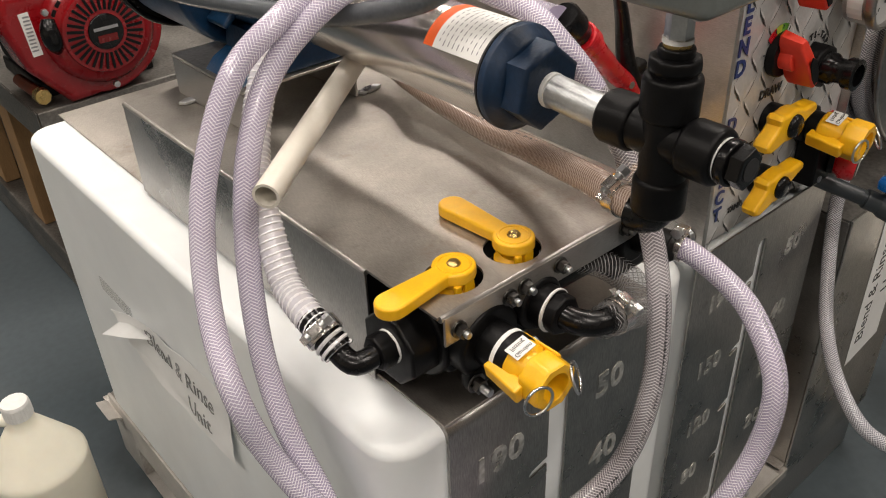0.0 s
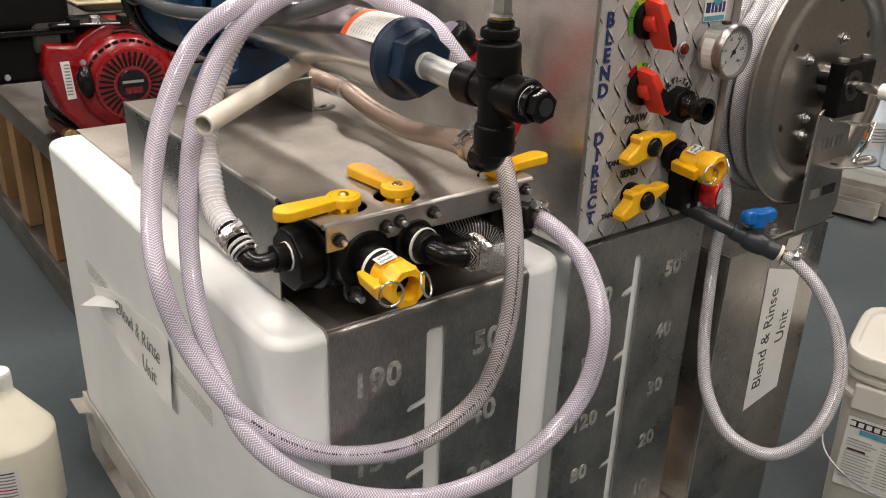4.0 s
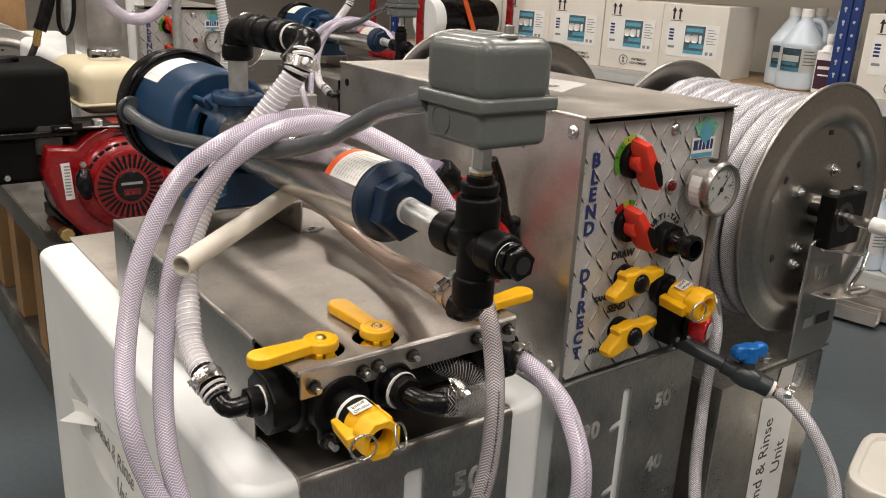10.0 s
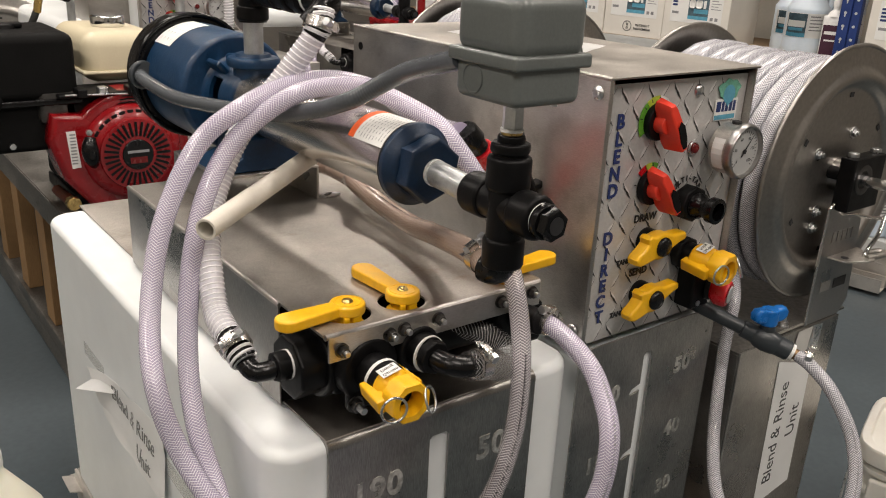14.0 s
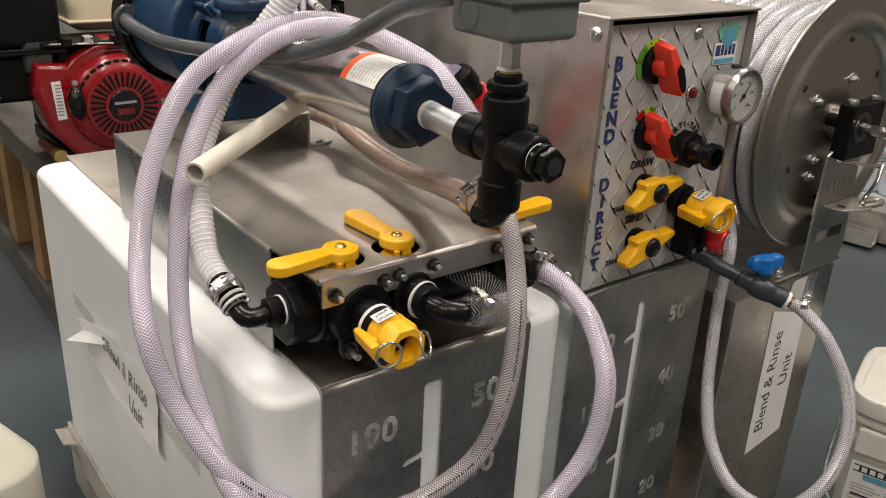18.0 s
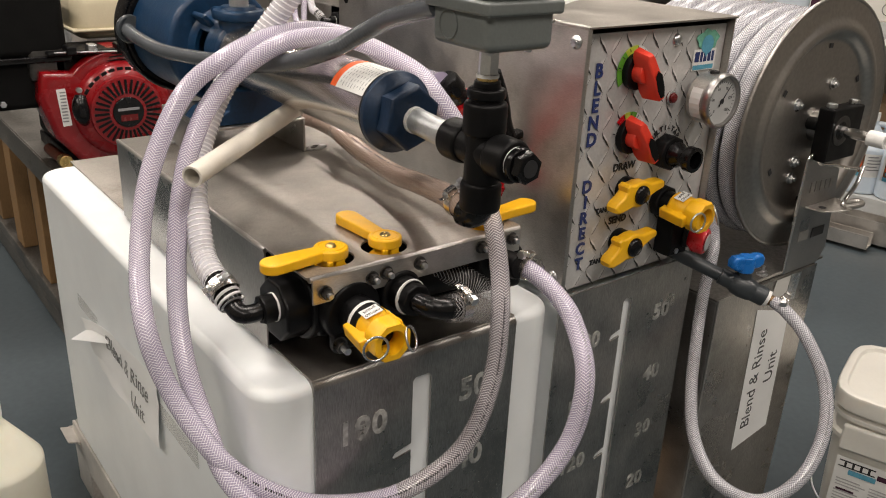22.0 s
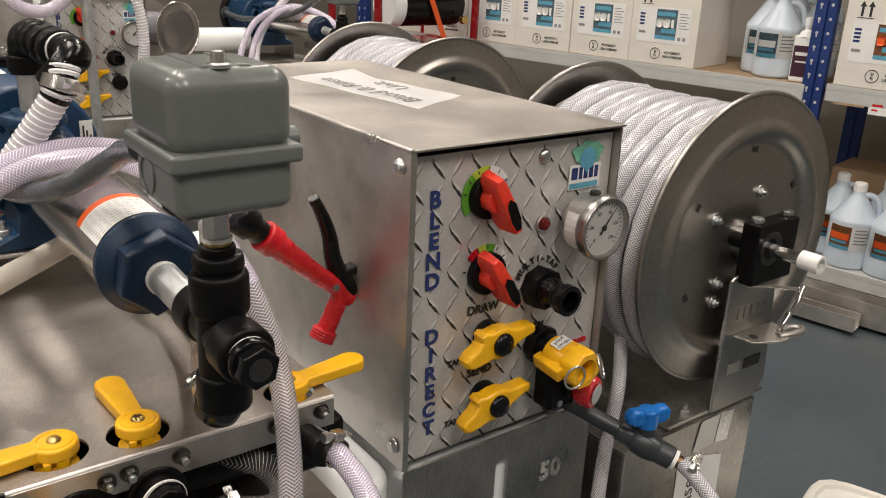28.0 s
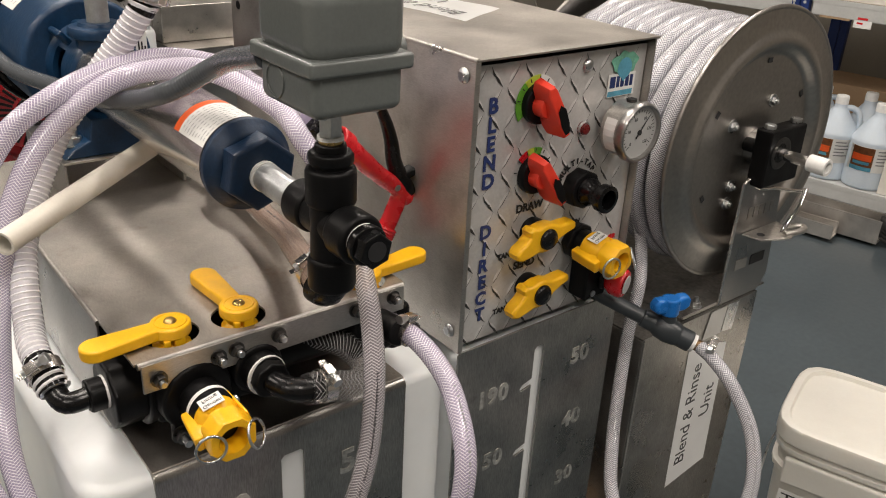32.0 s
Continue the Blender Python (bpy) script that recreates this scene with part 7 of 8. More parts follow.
def carton(label, panel, band, size=(0.293, 0.30, 0.30)):
    """A white case standing at the origin, its printed face towards -y."""
    w, d, h = size
    t = thing("carton", (0, 0, 0), label, "carton", "cartons on the shelves")
    part("case", box((-w / 2, 0, 0), (w / 2, d, h), 0.003, 2), CARTON, t)
    part("seam_tape", box((-0.025, 0.002, h + 0.0002), (0.025, d - 0.002, h + 0.0008)), SHELF_BOARD, t)
    F = pose(0, -0.0006, 0) @ FRONT
    lab = part("label", box((-0.115, 0.085, 0), (0.115, 0.222, 0.0005), 0, 1, None, F), PAPER, t, "printed case label")
    F2 = pose(0, -0.0012, 0) @ FRONT
    part("label_panel", box((-0.035, 0.10, 0), (0.055, 0.215, 0.0003), 0, 1, None, F2), panel, lab)
    part("label_band", box((-0.03, 0.19, 0), (0.045, 0.205, 0.0003), 0, 1, None, pose(0, -0.0016, 0) @ FRONT), CYAN_INK, lab)
    F3 = pose(0, -0.0016, 0) @ FRONT
    for a, w in ((-0.03, 0.026), (-0.001, 0.028), (0.031, 0.012)):
        part("label_shape", box((a, 0.146, 0), (a + w, 0.178, 0.0003), 0.006 if w > 0.02 else 0, 1, None, F3), band, lab)
    part("label_shape", box((-0.01, 0.125, 0), (0.052, 0.142, 0.0003), 0, 1, None, F3), CYAN_INK, lab)
    part("label_band", box((-0.035, 0.10, 0), (0.055, 0.114, 0.0003), 0, 1, None, F3), CYAN_INK, lab)
    bars(lab, "", [(-0.108, 0.15 + 0.013 * k, 0.022, 0.008) for k in range(4)], F2, BLUE_INK)
    bars(lab, "", [(-0.108, 0.118, 0.03, 0.01)], F2, GREY_INK)
    bars(lab, "", [(0.065, 0.20 - 0.011 * k, 0.03 + 0.012 * (k % 2), 0.003) for k in range(6)], F2, GREY_INK)
    bars(lab, "", [(0.065, 0.10, 0.013, 0.013), (0.086, 0.10, 0.013, 0.013)], F2, GREY_INK)
    mk = part("packing_mark", torus((-0.025, -0.0008, 0.043), (0, 1, 0), 0.021, 0.0013, 28, 6), INK, t)
    part("letter", words("u", 0.021, front_at(-0.025, -0.0012, 0.052), 0.0002, 0.0005), INK, mk)
    part("letter", words("n", 0.021, front_at(-0.025, -0.0012, 0.037), 0.0002, 0.0005), INK, mk)
    part("lettering", words("4G/Y20/S/17", 0.0135, front_at(0.05, -0.0012, 0.05), 0.0002, 0.0003), INK, t)
    part("lettering", words("USA/+CM0248", 0.0135, front_at(0.05, -0.0012, 0.034), 0.0002, 0.0003), INK, t)
    for x in (-0.095, -0.068):
        part("arrow", prism([(-0.004, 0), (0.004, 0), (0.004, 0.032), (0.011, 0.032), (0, 0.05), (-0.011, 0.032), (-0.004, 0.032)], 0.0004, front_at(x, -0.0008, 0.236)), INK, t)
    part("arrow_line", box((-0.108, 0.230, 0), (-0.055, 0.2325, 0.0004), 0, 1, None, F), INK, t)
    side = Matrix(((0, 0, 1, w / 2 + 0.0006), (1, 0, 0, 0), (0, 1, 0, 0), (0, 0, 0, 1)))
    part("lettering", words("CONTENTS 4-1 GAL. PLASTIC", 0.014, side @ pose(0.13, 0.02, 0), 0.0002, 0.0003), INK, t)
    return t


RACK = Matrix(((0.19333, 0.98113, 0, 3.122), (-0.98113, 0.19333, 0, 1.483), (0, 0, 1, 0.016), (0, 0, 0, 1)))  # along the row, into the rack, up


def racking():
    t = thing("storage_rack", (0, 0, 0), "blue-post storage rack with pale steel shelf beams", "rack")
    depth = 0.60
    for x in (0.036, -2.35, 2.45):
        for d in (0.02, depth - 0.02):
            p = part("post", box((x - 0.036, d - 0.02, 0), (x + 0.004, d + 0.02, 2.6), 0.003), BLUE_POST, t, "blue slotted post")
            q = part("post_flange", box((x + 0.005, d - 0.014, 0), (x + 0.036, d + 0.02, 2.6), 0.002), BLUE_POST, p)
            if d < 0.1:
                for k in range(34):
                    z = 0.06 + 0.048 * k
                    b = lathe([(0.0055, 0), (0.0055, 0.0006)], (x - 0.016, d - 0.0202, z), (x - 0.016, -1, z), 10)
                    box((x - 0.0185, d - 0.0208, z - 0.014), (x - 0.0135, d - 0.0203, z - 0.002), 0, 1, b)
                    part("key_slot", b, SHELF_PAINT, p)
                    b = lathe([(0.0055, 0), (0.0055, 0.0006)], (x + 0.020, d - 0.0142, z), (x + 0.020, -1, z), 10)
                    part("key_slot", b, SHELF_PAINT, q)
    for x0, x1, levels in ((-2.33, 0.012, (0.742, 1.35, 0.10)), (0.088, 2.41, (0.755, 1.35, 0.10))):
        for z in levels:
            b = box((x0, -0.003, z - 0.060), (x1, 0.035, z - 0.0135), 0.004)
            box((x0, -0.003, z - 0.020), (x1, 0.0012, z + 0.0004), 0.0008, 1, b)
            part("beam", b, SHELF_PAINT, t, "pale grey-green shelf beam")
            part("beam", box((x0, depth - 0.035, z - 0.058), (x1, depth, z - 0.013), 0.004), SHELF_PAINT, t)
            part("shelf_board", box((x0, 0.002, z - 0.0125), (x1, depth, z), 0.001), SHELF_BOARD if z > 0.2 else SHELF_PAINT, t, "chipboard shelf")
    tag = part("shelf_tag", box((0.24, -0.0025, 0.672), (0.30, -0.0005, 0.722), 0), PAPER, t, "white shelf ticket")
    bars(tag, "", [(0.25, 0.700, 0.035, 0.008), (0.25, 0.685, 0.02, 0.006)], pose(0, -0.0028, 0) @ FRONT, RED)
    part("shelf_tag", box((0.12, -0.0025, 0.690), (0.225, -0.0005, 0.714), 0), SHELF_BOARD, t)
    tag = part("shelf_tag", box((0.17, -0.0025, 0.042), (0.215, -0.0005, 0.086), 0), PAPER, t)
    return place(t, RACK)


racking()
OXI = carton("white shipping carton printed with blue labels", SLATE_INK, PAPER)
for k in range(6):
    c = OXI if k == 0 else copy_thing(OXI, Matrix())
    place(c, RACK @ pose(-0.575 - 0.2955 * k, 0.004 + 0.004 * (k % 2), 0.7423, 0, 0, (0.8, -0.6, 0.4, -0.3, 0.5, 0)[k]))
WOODC = carton("white shipping carton printed with brown labels", BROWN_INK, ORANGE_INK)
place(WOODC, RACK @ pose(0.252, 0.004, 0.7553, 0, 0, 0.6))
for x, d, z in ((0.55, 0.014, 0.7553), (0.85, 0.01, 0.7553), (0.605, 0.016, 0.1003), (0.91, 0.012, 0.1003), (1.21, 0.012, 0.1003)):
    place(copy_thing(WOODC, Matrix()), RACK @ pose(x, d, z, 0, 0, 0.4 - x))
JOXI = jug(PALE_JUG, TEFLON, "pale blue gallon jug with a blue label", "jugs on the shelves", 0.312, SLATE_INK, PAPER)
place(JOXI, RACK @ pose(-0.155, 0.115, 0.7423, 0, 0, 18))
for x, d, r in ((-0.235, 0.20, 24), (-0.07, 0.27, 30), (-0.20, 0.40, 10)):
    place(copy_thing(JOXI, Matrix()), RACK @ pose(x, d, 0.7423, 0, 0, r))
JWOOD = jug(PALE_JUG, TEFLON, "pale blue gallon jug with a brown label", "jugs on the shelves", 0.312, BROWN_INK, ORANGE_INK)
place(JWOOD, RACK @ pose(0.245, 0.09, 0.1003, 0, 0, 14))
for x, d, r in ((0.39, 0.085, 20), (0.31, 0.23, 40), (0.15, 0.20, 25), (0.02, 0.12, 10), (-0.16, 0.13, 24)):
    place(copy_thing(JWOOD, Matrix()), RACK @ pose(x, d, 0.1003, 0, 0, r))
t = thing("plastic_bottle", (0, 0, 0), "small white bottle with a dark purple label", "bottle")
part("body", prism([(x, y) for x, y in ((-0.036, -0.02), (-0.03, -0.026), (0.03, -0.026), (0.036, -0.02), (0.036, 0.02), (0.03, 0.026), (-0.03, 0.026), (-0.036, 0.02))], 0.165, None, 0.008, 3), TEFLON, t)
part("neck", lathe([(0.03, 0.16), (0.022, 0.178), (0.012, 0.185), (0.012, 0.2)], seg=20), TEFLON, t)
part("cap", lathe([(0.0145, 0.198), (0.0145, 0.225), (0.012, 0.228)], seg=20), TEFLON, t)
part("label", box((-0.031, -0.0268, 0.02), (0.031, -0.0262, 0.13)), PURPLE, t, "dark purple label")
bars(t, "", [(-0.024, 0.095, 0.048, 0.012), (-0.02, 0.07, 0.04, 0.006)], pose(0, -0.0272, 0) @ FRONT, PAPER)
place(t, RACK @ pose(-0.03, 0.055, 0.7423, 0, 0, 5))
solid("kraft_carton", box((0.06, 0.33, 0.1003), (0.55, 0.58, 0.40), 0.003, 2, None, RACK), CARDBOARD, "brown open carton behind the lower jugs", "carton")
t = thing("steel_channel", (0, 0, 0), "loose stainless channels lying below the rack", "channel")
for x0, x1, d, w, h in ((-0.10, 0.42, -0.30, 0.06, 0.05), (0.02, 0.55, -0.22, 0.09, 0.085), (-0.6, 0.0, -0.20, 0.05, 0.045)):
    out = [(0, 0), (w, 0), (w, h), (w - 0.004, h), (w - 0.004, 0.004), (0.004, 0.004), (0.004, h), (0, h)]
    part("channel", prism(out, x1 - x0, pose(x0, d, 0) @ Matrix(((0, 0, 1, 0), (1, 0, 0, 0), (0, 1, 0, 0), (0, 0, 0, 1))), 0.0006, 1), STEEL, t)
place(t, RACK)
coilp = []
for k in range(120):
    a = 2 * math.pi * k / 20
    coilp.append((0.22 * math.cos(a), 0.13 * math.sin(a), 0.012 + 0.012 * (k // 20) + 0.003 * math.sin(k)))
solid("black_cable_coil", tube(coilp, 0.008, 8, smooth=False), RUBBER, "black cable coil on the floor under the rack", "cable")
place(bpy.data.objects["black_cable_coil"], RACK @ pose(0.75, -0.12, 0.0))


# ---- engine on its skid ----
def engine_skid():
    t = thing("engine_skid", (0.6, 2.3, 0), "steel tray on softwood posts and a low steel base", "stand")
    part("tray", box((0.392, 1.70, 0.492), (0.93, 2.9, 0.506), 0.002), DIRTY_SHADED_STEEL, t)
    part("tray_edge", box((0.388, 1.70, 0.44), (0.3915, 2.9, 0.5055), 0.001), DIRTY_SHADED_STEEL, t)
    part("tray_edge", box((0.392, 1.696, 0.44), (0.93, 1.6995, 0.5055), 0.001), DIRTY_SHADED_STEEL, t)
    for y in (1.78, 2.02, 2.32, 2.6):
        part("post", box((0.405, y, 0.10), (0.445, y + 0.085, 0.4915), 0.002), TIMBER, t, "pale softwood post")
        part("post", box((0.86, y, 0.10), (0.90, y + 0.085, 0.4915), 0.002), TIMBER, t)
    part("base_beam", box((0.395, 1.77, 0.0), (0.46, 2.85, 0.0595), 0.004), DIRTY_SHADED_STEEL, t)
    part("base_beam", box((0.393, 1.765, 0.060), (0.462, 2.85, 0.0995), 0.004), DIRTY_SHADED_STEEL, t)
    part("base_beam", box((0.85, 1.75, 0.0), (0.915, 2.85, 0.0995), 0.004), DARK_IRON, t)
    for y in (1.80, 2.4):
        part("cross_board", box((0.465, y, 0.03), (0.845, y + 0.09, 0.06), 0.002), TIMBER, t)
    # Added dark box: blocks light, so the space below the tray stays dark.
    part("shade_filler", box((0.468, 1.76, 0.10), (0.838, 2.80, 0.470), 0.004), RUBBER, t, "dark box added to fill the shade under the tray")
    part("drain_pipe", rod((0.412, 1.845, 0.530), (0.416, 1.725, 0.530), 0.0125, 16), COPPER, t, "copper drain stub")
    part("drain_cap", nut((0.4157, 1.735, 0.530), (0.4165, 1.712, 0.530), 0.0165, 8, 0.002), BRASS, t)


engine_skid()


def engine():
    t = thing("petrol_engine", (0.567, 1.74, 0.506), "red and black small petrol engine with a cream tank", "engine")
    EX, EY, EZ = 0.552, 1.70, 0.622
    out = [(0.115 * math.cos(a), 0.115 * math.sin(a)) for a in [radians(-100 + 7 * i) for i in range(40)]]
    out = [(x, y) for x, y in out if x > -0.09] + [(-0.138, 0.080), (-0.147, 0.03), (-0.125, -0.045), (-0.07, -0.115)]
    part("fan_housing", prism(out, 0.085, pose(EX, EY + 0.085, EZ) @ FRONT, 0.014, 4), RED_PAINT, t, "glossy red fan housing")
    part("recoil_cover", lathe([(0.092, 0), (0.090, 0.014), (0.080, 0.022), (0.069, 0.026), (0.067, 0.031), (0.027, 0.034), (0.025, 0.030)], (EX, EY + 0.002, EZ), (EX, -1, EZ), 44), RED_PAINT, t)
    for k in range(32):
        a = 2 * math.pi * k / 32
        m = pose(EX, EY - 0.0315, EZ) @ FRONT @ pose(0, 0, 0, 0, 0, math.degrees(a))
        part("vent_slot", box((0.035, -0.0023, 0), (0.062, 0.0023, 0.0016), 0.0004, 1, None, m), BLACK_PP, t)
    for k in range(9):
        m = pose(EX, EY - 0.0175, EZ) @ FRONT @ pose(0, 0, 0, 0, 0, 60 + 11 * k)
        part("vent_slot", box((0.077, -0.0055, 0), (0.083, 0.0055, 0.0035), 0.0006, 1, None, m), BLACK_PP, t)
    part("hub_disc", lathe([(0.029, 0), (0.029, 0.003), (0.027, 0.005)], (EX, EY - 0.031, EZ), (EX, -1, EZ), 32), BLACK_GLOSS, t, "black round badge")
    part("shroud_lip", torus((EX, EY + 0.006, EZ), (0, 1, 0), 0.106, 0.006, 44, 8), RED_PAINT, t)
    part("badge_bar", box((EX - 0.020, EY - 0.0368, EZ + 0.004), (EX + 0.020, EY - 0.0362, EZ + 0.009)), GREY_INK, t)
    part("badge_bar", box((EX - 0.016, EY - 0.0368, EZ - 0.016), (EX + 0.016, EY - 0.0362, EZ - 0.004)), DARK_RED, t)
    for a in (50, 150, 270):
        c = (EX + 0.094 * math.cos(radians(a)), EY - 0.016, EZ + 0.094 * math.sin(radians(a)))
        part("cover_bolt", nut(c, (c[0], c[1] - 0.008, c[2]), 0.006, 6, 0.001), ZINC, t)
    part("pull_grip", tube([(EX - 0.080, EY - 0.03, EZ - 0.012), (EX - 0.086, EY - 0.04, EZ + 0.006), (EX - 0.088, EY - 0.042, EZ + 0.024), (EX - 0.084, EY - 0.036, EZ + 0.040)], 0.012, 14, 0.003, radius=lambda s: 0.008 + 0.007 * math.sin(min(1.0, s / 0.056) * math.pi * 0.9)), BLACK_GLOSS, t, "black pull-start grip")
    lab = part("side_label", box((-0.008, -0.034, 0), (0.008, 0.036, 0.0006), 0, 1, None, pose(EX - 0.106, EY - 0.0008, EZ + 0.012) @ FRONT @ pose(0, 0, 0, 0, 0, 4)), PAPER, t, "white printed label")
    bars(lab, "", [(-0.005, 0.028 - 0.006 * k, 0.010, 0.0025) for k in range(10)], pose(EX - 0.106, EY - 0.0016, EZ + 0.012) @ FRONT, GREY_INK)
    part("crankcase", box((EX - 0.10, EY + 0.09, 0.53), (EX + 0.14, EY + 0.26, EZ + 0.06), 0.015, 3), MATTE_BLACK, t)
    sb = part("switch_box", box((EX + 0.082, EY - 0.01, EZ + 0.036), (EX + 0.128, EY + 0.05, EZ + 0.078), 0.007, 3), RED_PAINT, t, "red ignition switch box")
    part("switch_plate", box((EX + 0.104, EY - 0.0118, EZ + 0.042), (EX + 0.124, EY - 0.0095, EZ + 0.072), 0.002), BLACK_PP, sb)
    part("governor_arm", tube([(EX + 0.118, EY + 0.01, EZ + 0.022), (EX + 0.145, EY + 0.0, EZ + 0.026), (EX + 0.165, EY + 0.0, EZ + 0.020)], 0.005, 8, 0.01), BLACK_PP, t)
    part("engine_foot", box((EX - 0.10, EY + 0.06, 0.5065), (EX + 0.10, EY + 0.26, 0.532), 0.003), BLACK_PP, t)
    part("air_box", box((0.286, EY + 0.02, 0.722), (0.472, EY + 0.22, 0.842), 0.018, 4), MATTE_BLACK, t, "black air cleaner box")
    part("air_box_base", box((0.290, EY + 0.03, 0.630), (0.455, EY + 0.21, 0.720), 0.012, 3), MATTE_BLACK, t)
    for x, z in ((0.31, 0.66), (0.44, 0.66), (0.35, 0.645)):
        part("case_bolt", nut((x, EY + 0.03, z), (x, EY + 0.022, z), 0.006, 6, 0.001), ZINC, t)
    part("muffler", box((0.262, EY + 0.05, 0.575), (0.30, EY + 0.2, 0.66), 0.01, 3), STEEL, t, "dull steel exhaust guard")
    for k in range(5):
        part("shroud_vent", tube([(EX + (0.082 + 0.006 * k) * math.cos(radians(a)), EY - 0.001, EZ + (0.082 + 0.006 * k) * math.sin(radians(a))) for a in (62 + 3 * k, 85, 108 - 3 * k)], 0.0013, 6, 0.01), BLACK_PP, t)
    part("air_box_band", box((0.282, EY + 0.016, 0.715), (0.476, EY + 0.224, 0.727), 0.003), BLACK_GLOSS, t)
    b = lathe([(0.02, 0), (0.018, 0.008), (0.006, 0.012)], (0.375, EY + 0.11, 0.841), (0.375, EY + 0.11, 2), 12)
    box((0.345, EY + 0.10, 0.843), (0.405, EY + 0.12, 0.853), 0.003, 2, b)
    part("wing_nut", b, BLACK_PP, t)
    part("carburettor", box((0.40, EY + 0.02, 0.68), (0.47, EY + 0.12, 0.745), 0.01, 2), DARK_IRON, t)
    part("control_plate", box((0.43, EY + 0.00, 0.728), (0.66, EY + 0.10, 0.736), 0.003), BLACK_PP, t)
    part("control_box", box((0.44, EY + 0.02, 0.690), (0.64, EY + 0.10, 0.727), 0.008), MATTE_BLACK, t)
    for i, x in enumerate((0.46, 0.50, 0.55, 0.575, 0.63)):
        part("linkage", box((x, EY - 0.012 + 0.01 * (i % 2), 0.730), (x + 0.018, EY + 0.02, 0.746), 0.003), ZINC if i % 3 == 1 else BLACK_PP, t)
    part("linkage_rod", rod((0.44, EY - 0.005, 0.736), (0.66, EY - 0.005, 0.728), 0.0018, 8), ZINC, t)
    part("muffler_pipe", tube([(0.33, EY + 0.03, 0.73), (0.30, EY, 0.70), (0.285, EY - 0.005, 0.66), (0.30, EY + 0.02, 0.63)], 0.018, 12, 0.01), MATTE_BLACK, t)
    part("fuel_tank", box((0.506, EY + 0.10, 0.735), (0.660, EY + 0.34, 0.832), 0.03, 5), CREAM, t, "cream plastic fuel tank")
    part("tank_seam", box((0.501, EY + 0.095, 0.752), (0.665, EY + 0.345, 0.759), 0.003), CREAM, t)
    part("fuel_cap", lathe([(0.03, 0), (0.033, 0.004), (0.033, 0.02), (0.029, 0.024)], (0.583, EY + 0.20, 0.831), (0.583, EY + 0.20, 2), 28), CHROME, t, "chrome fuel cap")


engine()
bpy.data.objects["petrol_engine"].scale = (1.2, 1.2, 1.2)

# ---- the units behind ----
OFF = Vector((0.112, 1.915, 0.0))
copy_thing(CAB, Matrix.Translation(Vector(CAB.location) + OFF))
copy_thing(REEL, Matrix.Translation(Vector(REEL.location) + Vector((-0.012, 0.62, 0.0))))
BACK_REEL = copy_thing(REEL, Matrix.Translation(Vector(REEL.location) + Vector((-0.665, 2.56, -0.135))))
tagged(BACK_REEL, "large stainless hose reel behind the engine", "hose reel", "hose reels")
copy_thing(CROSS, Matrix.Translation(Vector(CROSS.location) + Vector((1.185, 1.90, -0.025))))
for ob in (SPIRAL_HOSE, COVER, MANIFOLD, SWITCH, COIL):
    copy_thing(ob, Matrix.Translation(Vector(ob.location) + Vector((1.185, 1.90, -0.025))))
copy_thing(CONDUIT_RUN, Matrix.Translation(Vector(CONDUIT_RUN.location) + Vector((1.185, 1.90, -0.025))))
copy_thing(PUMP, Matrix.Translation(Vector(PUMP.location) + Vector((1.185, 1.90, -0.025))))


def far_tank(x0, x1, y0, y1, z1, label):
    t = thing("white_tank", ((x0 + x1) / 2, (y0 + y1) / 2, 0), label, "tank", "tanks of the units behind")
    part("body", box((x0, y0, 0.15), (x1, y1, z1), 0.03, 4), POLY, t)
    part("base", box((x0, y0, 0.0), (x1, y1, 0.149), 0.004), STEEL_DARK_SHADED, t)
    part("front_plate", box((x0 + 0.05, y0 - 0.004, 0.16), (x1 - 0.05, y0 - 0.001, z1 - 0.01), 0.0008), STEEL, t)
    return t


far_tank(0.475 + OFF.x, 0.672 + OFF.x, 2.42, 3.2, 0.86, "white poly tank of the unit behind")
far_tank(0.69 + OFF.x, 0.962 + OFF.x, 2.31, 3.1, 0.669, "white poly tank under the rear cabinet")
far_tank(1.45, 1.87, 2.29, 3.2, 0.639, "white poly tank under the rear pump")
t = thing("reel_stand", (1.31, 2.5, 0), "stainless stand below the rear reel", "stand")
part("body", box((1.12, 2.30, 0.0), (1.43, 2.78, 0.591), 0.002), STEEL_DARK_SHADED, t)
part("top_sheet", box((1.115, 2.295, 0.5895), (1.435, 2.785, 0.592), 0.0006), STEEL_TOP, t)
t = thing("reel_stand", (0.53, 3.1, 0), "stainless stand below the reel behind the engine", "stand")
part("body", box((0.39, 2.92, 0.0), (0.66, 3.34, 0.4565), 0.002), STEEL_DARK_SHADED, t)
t = thing("reel_stand", (1.1, 1.1, 0), "stainless stand below the second reel", "stand")
part("body", box((1.01, 0.955, 0.0), (1.31, 1.36, 0.591), 0.002), STEEL_DARK_SHADED, t)
part("top_sheet", box((1.005, 0.95, 0.5895), (1.315, 1.365, 0.592), 0.0006), STEEL_TOP, t)
solid("steel_hopper", box((0.66, 2.36, 0.80), (0.785, 2.56, 1.06), 0.004, 2), STEEL, "dull stainless box beside the rear cabinet", "box")
t = thing("rear_tank_support", (0.72, 2.46, 0), "steel legs below the rear box", "stand")
part("leg", box((0.68, 2.38, 0.0), (0.77, 2.41, 0.7995), 0.002), STEEL_DARK_SHADED, t)
